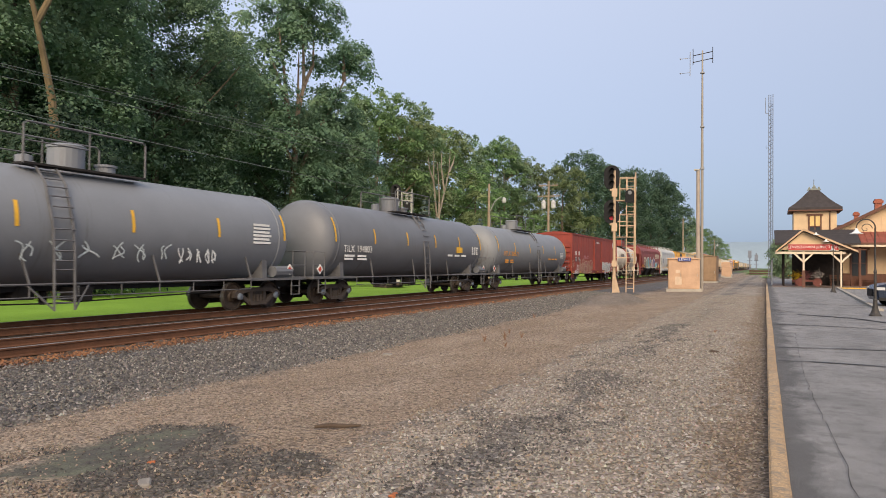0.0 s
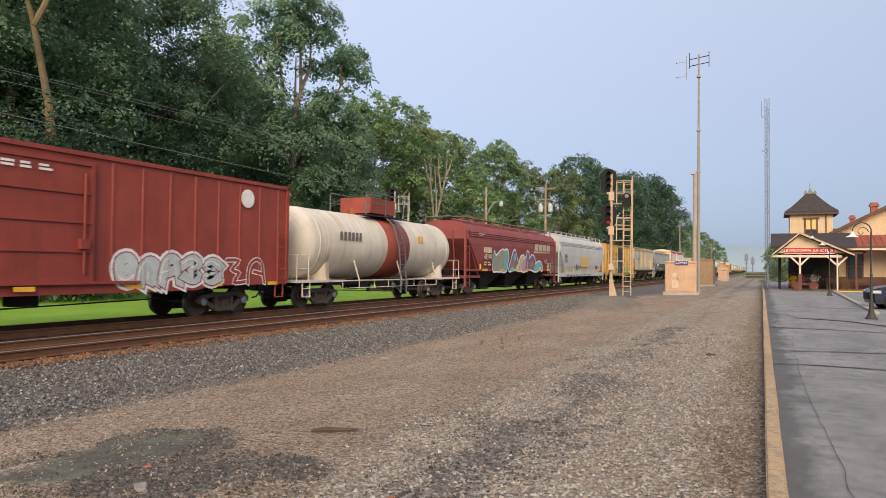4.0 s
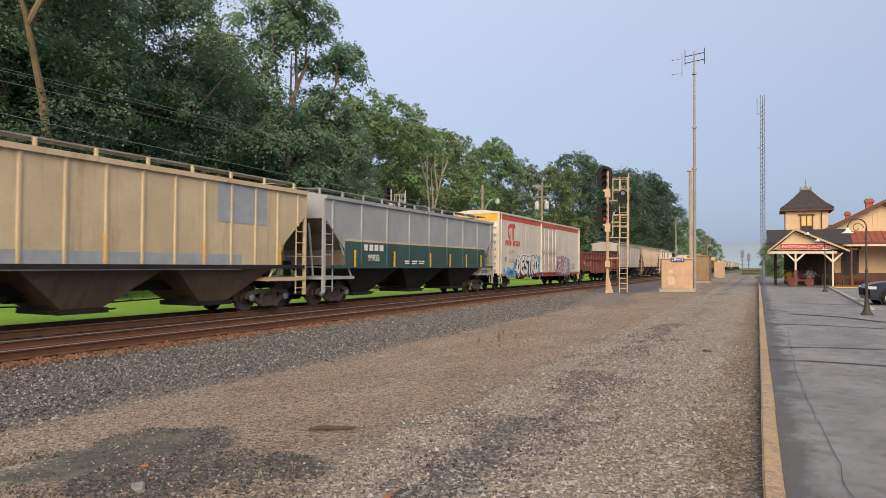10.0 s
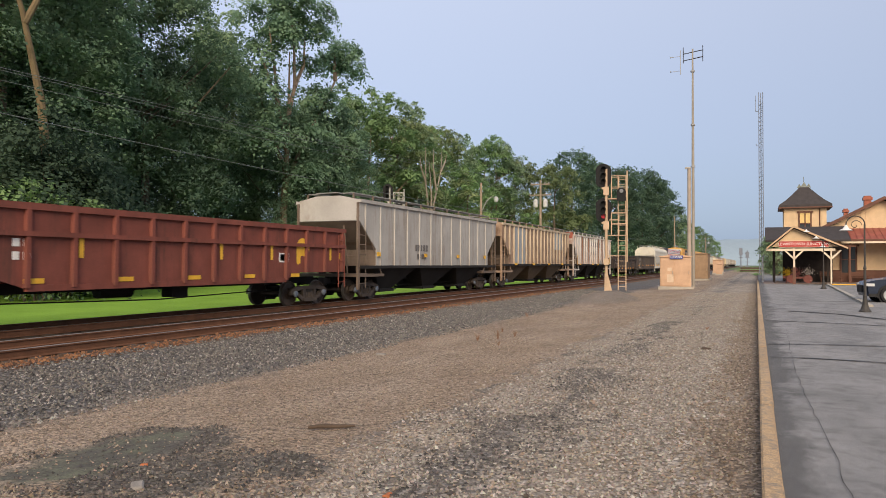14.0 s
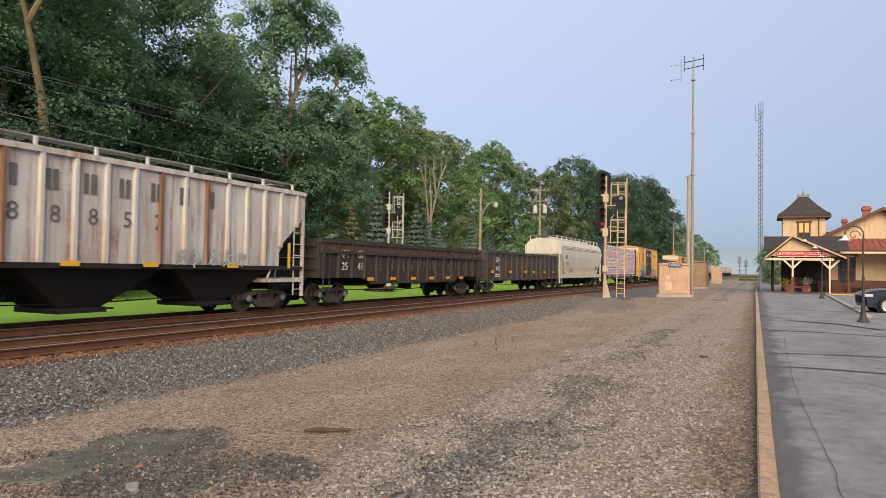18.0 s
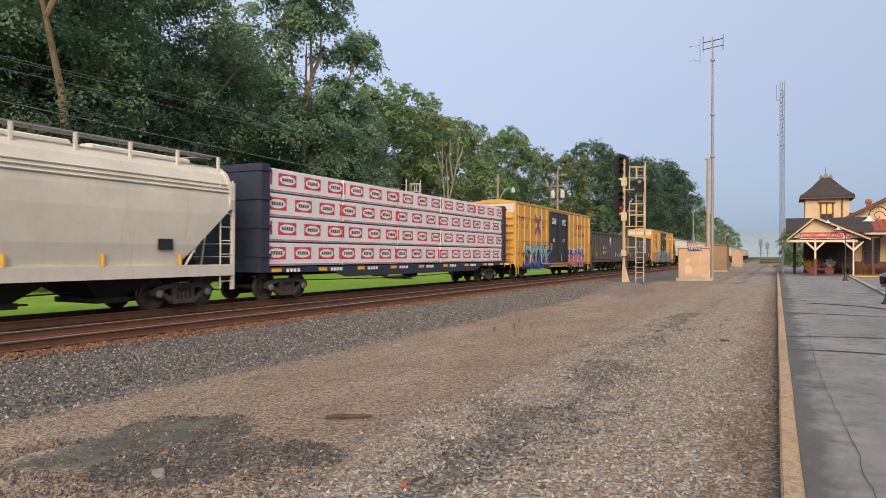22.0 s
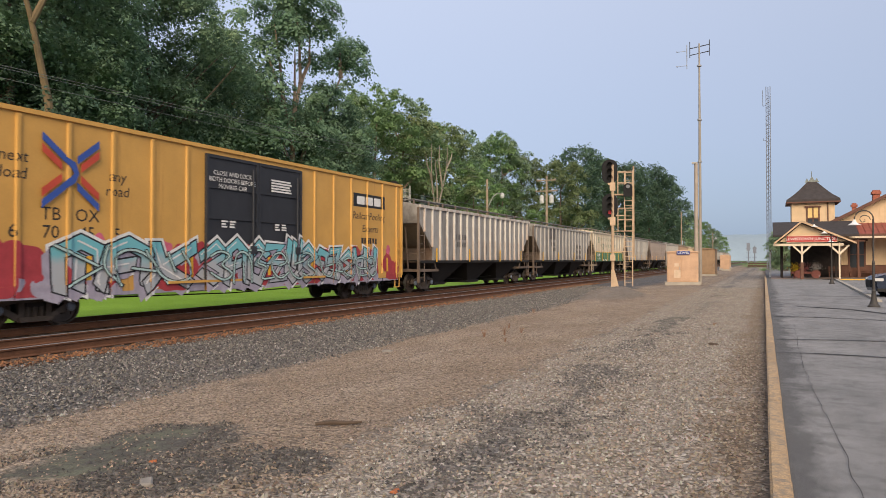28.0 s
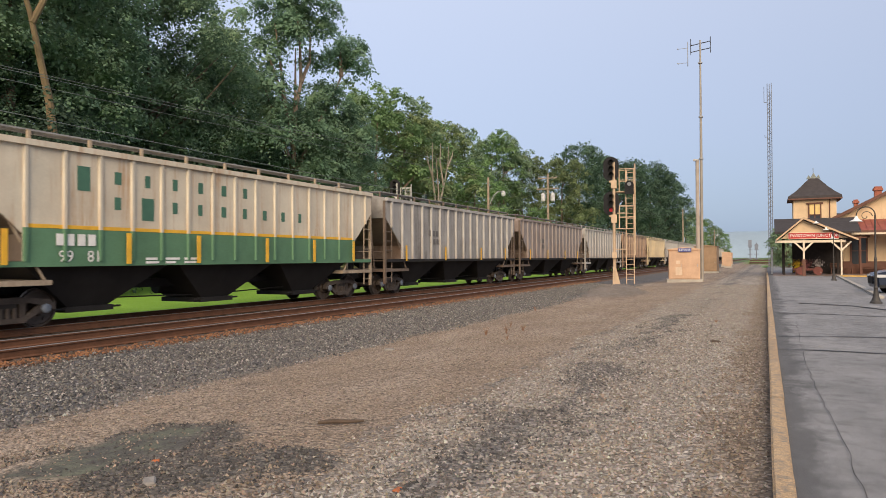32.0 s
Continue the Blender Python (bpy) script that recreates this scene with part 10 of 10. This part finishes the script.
# lamps along the platform
lamp_iron = mat("lamp_post_bronze", (0.06, 0.055, 0.05), 0.6, 0.3, 0.2)
la = thing("platform_lamp", "dark bronze scroll-top platform lamp with white shade", "platform lamp", pose(3.28, 27.2, 0), "platform lamps")
spart("post", lamp_iron, lambda b: lathe(b, [(0.19, -0.08), (0.19, 0.04), (0.14, 0.1), (0.09, 0.25), (0.062, 0.5), (0.072, 0.54), (0.045, 0.6), (0.04, 1.45), (0.055, 1.5), (0.03, 1.6), (0.026, 3.0)], "z", 14), la)
spart("scroll", lamp_iron, lambda b: (tube(b, [(-0.55 + 0.0, 0, 2.95)] + [(-0.27 + 0.28 * math.cos(a), 0, 3.0 + 0.3 * math.sin(a)) for a in [math.pi - k * math.pi / 10 for k in range(11)]] + [(0.01, 0, 2.9)], 0.022, 6), tube(b, [(-0.27 + (0.2 - 0.016 * k) * math.cos(k * 0.6), 0, 2.98 + (0.2 - 0.016 * k) * math.sin(k * 0.6)) for k in range(12)], 0.014, 5)), la)
spart("shade", paint_white, lambda b: lathe(b, [(0.03, 3.0), (0.06, 2.92), (0.1, 2.87), (0.21, 2.81), (0.2, 2.8)], "z", 18, (-0.55, 0, 0)), la)
copy_thing(la, pose(3.9, 52.0, 0, 0, 0, -90))

# marker post on the kerb and the parked car
mk = thing("marker_post", "white marker post at the end of the kerb", "post", pose(0.28, 70, 0))
spart("post", porcelain, lambda b: box(b, -0.07, 0.07, -0.07, 0.07, -0.1, 2.3), mk)
car_blue = mat("car_dark_blue_paint", (0.03, 0.04, 0.065), 0.25, 0.4, 0.08, bump=0)
tyre = mat("tyre_rubber", (0.02, 0.02, 0.02), 0.85, 0, 0.2)
alloy = mat("alloy_rim", (0.5, 0.5, 0.5), 0.3, 0.8, 0.1)
suv = thing("parked_car", "dark blue parked estate car with silver alloy rims", "car", pose(4.2, 35.7, -0.06, 0, 0, 4))


def car_body(b):
    prof = [(0.0, 0.3), (-0.06, 0.5), (-0.08, 0.74), (0.04, 0.92), (0.4, 1.02), (1.0, 1.1), (1.5, 1.17), (2.25, 1.62), (3.0, 1.72), (4.2, 1.68), (4.72, 1.2), (4.8, 0.85), (4.75, 0.32)]
    prism(b, prof, "y", -0.92, 0.92)
    bmesh.ops.bevel(b, geom=[q for q in b.edges if abs(q.verts[0].co.y) > 0.9 and abs(q.verts[1].co.y) > 0.9 and q.verts[0].co.y * q.verts[1].co.y > 0], offset=0.12, segments=3, affect="EDGES")


spart("body", car_blue, car_body, suv)
for y in (-1, 1):
    spart("sill_cladding", tyre, lambda b: box(b, 0.06, 4.7, y * 0.926 - 0.012, y * 0.926 + 0.012, 0.28, 0.42), suv)
for x in (0.85, 3.8):
    for y in (-0.93, 0.93):
        spart("wheel_arch", tyre, lambda b: lathe(b, [(0.3, y - 0.015), (0.45, y - 0.02), (0.45, y + 0.02), (0.3, y + 0.015)], "y", 24, (x, 0, 0.38)), suv)
        w = spart("wheel", tyre, lambda b: lathe(b, [(0.22, y - 0.1), (0.34, y - 0.12), (0.37, y - 0.06), (0.37, y + 0.06), (0.34, y + 0.12), (0.22, y + 0.1)], "y", 24, (x, 0, 0.37)), suv)
        spart("rim", alloy, lambda b: (lathe(b, [(0.23, y - 0.115), (0.26, y - 0.125), (0.26, y + 0.125), (0.23, y + 0.115)], "y", 24, (x, 0, 0.37)), [cbox(b, pose(x + 0.12 * math.cos(a), y + (-0.11 if y < 0 else 0.11), 0.37 + 0.12 * math.sin(a), 0, -math.degrees(a), 0), 0.24, 0.03, 0.06) for a in [k * math.tau / 5 for k in range(5)]]), w)
spart("windscreen", glass, lambda b: prism(b, [(1.62, 1.14), (2.2, 1.5), (2.24, 1.49), (1.68, 1.12)], "y", -0.75, 0.75), suv)
for y in (-0.925, 0.925):
    spart("side_window", glass, lambda b: prism(b, [(1.85, 1.14), (2.35, 1.5), (4.0, 1.5), (4.4, 1.15)], "y", y - 0.006, y + 0.006), suv)
spart("grille", sig_black, lambda b: box(b, -0.12, -0.05, -0.45, 0.45, 0.45, 0.78), suv)
for s in (-1, 1):
    spart("headlamp", porcelain, lambda b: box(b, -0.06, 0.2, s * 0.78 - 0.16, s * 0.78 + 0.16, 0.74, 0.86), suv)
    spart("headlamp_side", porcelain, lambda b: box(b, 0.02, 0.3, s * 0.925 - 0.005, s * 0.925 + 0.005, 0.74, 0.86), suv)
# ---- small things on the lot ----
stick_wood = mat("old_wood", (0.085, 0.06, 0.042), 0.95, 0, 0.3, 5, 60, 0.4)
sk = thing("fallen_stick", "weathered brown stick lying on the gravel", "stick", pose(-4.28, 6.3, ground_z(-4.28, 6.3) + 0.035, 0, 0, 32))
bm = bmesh.new()
tube(bm, [(-0.26, 0, 0.0), (-0.1, 0.012, 0.008), (0.08, -0.008, 0.004), (0.25, 0.01, 0.006)], [0.02, 0.026, 0.024, 0.014], 7)
part("stick", bm, stick_wood, sk)
weed_mat = mat("dry_weed", (0.2, 0.11, 0.065), 0.9, 0, 0.3)
rnd = random.Random(17)
for x, y, h in ((-6.2, 15.3, 0.22), (-5.9, 15.9, 0.26), (-5.7, 16.6, 0.2), (-6.4, 17.6, 0.18), (-7.6, 23.5, 0.2), (-5.4, 14.6, 0.12), (-1.3, 19.6, 0.1)):
    wd = thing("dry_weed", "dry reddish-brown weed growing in the gravel", "weed", pose(x, y, ground_z(x, y)), "weeds on the lot")
    h *= 0.85
    for k in range(9):
        bm = bmesh.new()
        a, q = rnd.uniform(0, math.tau), rnd.uniform(0.02, 0.1)
        tube(bm, [(0, 0, -0.02), (q * 0.5 * math.cos(a), q * 0.5 * math.sin(a), h * 0.6), (q * math.cos(a), q * math.sin(a), h * rnd.uniform(0.7, 1.1))], [0.006, 0.005, 0.003], 4)
        part("stem", bm, weed_mat, wd)
pale = mat("pale_flat_stone", (0.24, 0.22, 0.195), 0.9, 0, 0.2, 8, 60, 0.3)
brick_bit = mat("brick_fragment", (0.36, 0.12, 0.05), 0.9, 0, 0.25, 10, 60, 0.3)
for x, y, s, m, lab in ((-4.62, 4.0, 0.11, pale, "pale flat stone lying on the gravel"), (-2.62, 4.62, 0.06, brick_bit, "orange brick fragment on the gravel"), (-7.1, 12.2, 0.12, pale, "pale flat stone on the ballast edge"),
                        (-5.1, 4.5, 0.05, brick_bit, "rusty scrap beside the dried puddle"), (-1.0, 15.1, 0.12, stick_wood, "dark clod of tar by the kerb")):
    st_ = thing("loose_stone", lab, "stone", pose(x, y, ground_z(x, y) + 0.1 * s, 0, 0, rnd.uniform(0, 180)))
    bm = bmesh.new()
    box(bm, -s * 0.8, s * 0.8, -s * 0.45, s * 0.45, -s * 0.2, s * 0.22)
    for v in bm.verts:
        v.co += Vector((rnd.uniform(-0.2, 0.2) * s, rnd.uniform(-0.15, 0.15) * s, rnd.uniform(-0.06, 0.06) * s))
    bmesh.ops.bevel(bm, geom=bm.edges[:], offset=s * 0.12, segments=1, affect="EDGES")
    part("stone", bm, m, st_)
# rubble and old ties on the lawn behind the far track
wt = thing("tie_pile", "old dark ties piled on the lawn beyond the tracks", "timber pile", pose(-27, 46, LAWN_Z))
for k in range(5):
    bm = bmesh.new()
    cbox(bm, pose(0.35 * k, 0.2 * (k % 2), 0.14 + 0.2 * (k // 3), 0, 0, 78 + 7 * k), 2.6, 0.22, 0.2)
    part("tie", bm, tie_wood, wt)
# orange splinters and rusty spikes strewn along the near tie ends
rng = np.random.default_rng(12)
pl = [(-11.75 + 0.28 * rng.normal() * 0.6, 2 + 50 * rng.uniform() ** 1.4, -0.185 + 0.02 * rng.uniform()) for _ in range(5200)]
stones("rust_splinters", "orange rusty splinters strewn along the tie ends", pl, [rng.uniform(0.02, 0.09) for _ in pl], 13,
       stone_material("rust_splinter", ((0.24, 0.1, 0.04), (0.34, 0.16, 0.07), (0.18, 0.085, 0.045), (0.09, 0.058, 0.04))))
# buffer timbers and grass tufts at the end of the lot
bt = thing("buffer_timber", "low brown timber barrier across the end of the lot", "timber", pose(-0.8, 172, -0.1))
for y, z, r in ((0, 0.3, 0), (0.5, 0.85, 1.5)):
    bm = bmesh.new()
    cbox(bm, pose(0, y, z, 0, 0, r), 6.4, 0.5, 0.4)
    part("timber", bm, stick_wood, bt)
for k, (x, y, h) in enumerate(((-3.5, 178, 1.0), (-1.6, 176, 1.1), (0.6, 178, 0.9), (-0.4, 120, 0.5))):
    rng = np.random.default_rng(40 + k)
    tf = thing("grass_tuft", "rough green grass tuft at the end of the lot", "grass", pose(x, y, -0.15), "grass tufts")
    pts = rng.normal(0, 1, (260, 3)) * np.array((0.7, 0.5, 0.25)) * h + np.array((0, 0, 0.35 * h))
    leaf_cloud("blades", pts, np.tile((0, -0.6, 0.8), (260, 1)), 0.25 * h, 40 + k, leaf_light, tf)
# ---- what moves: the cars roll towards and past the camera, their wheels turn ----
def motions():
    for car, start in CARS:
        walk(car, [(t, pose(TRACK_X, start - SPEED * t, 0)) for t in (0, 8, 16, 24, 32)])
    turn = -math.degrees(SPEED / 0.452) / FPS
    for dy, sets in AXLES.items():
        walk(sets[0], [(k / FPS, pose(0, dy, 0.452) @ pose(0, 0, 0, -turn * k)) for k in range(32 * FPS + 1)])
        keys = sets[0].animation_data
        for w in sets[1:]:
            w.rotation_mode = "QUATERNION"
            data = w.animation_data_create()
            data.action, data.action_slot = keys.action, keys.action_slot


motions()
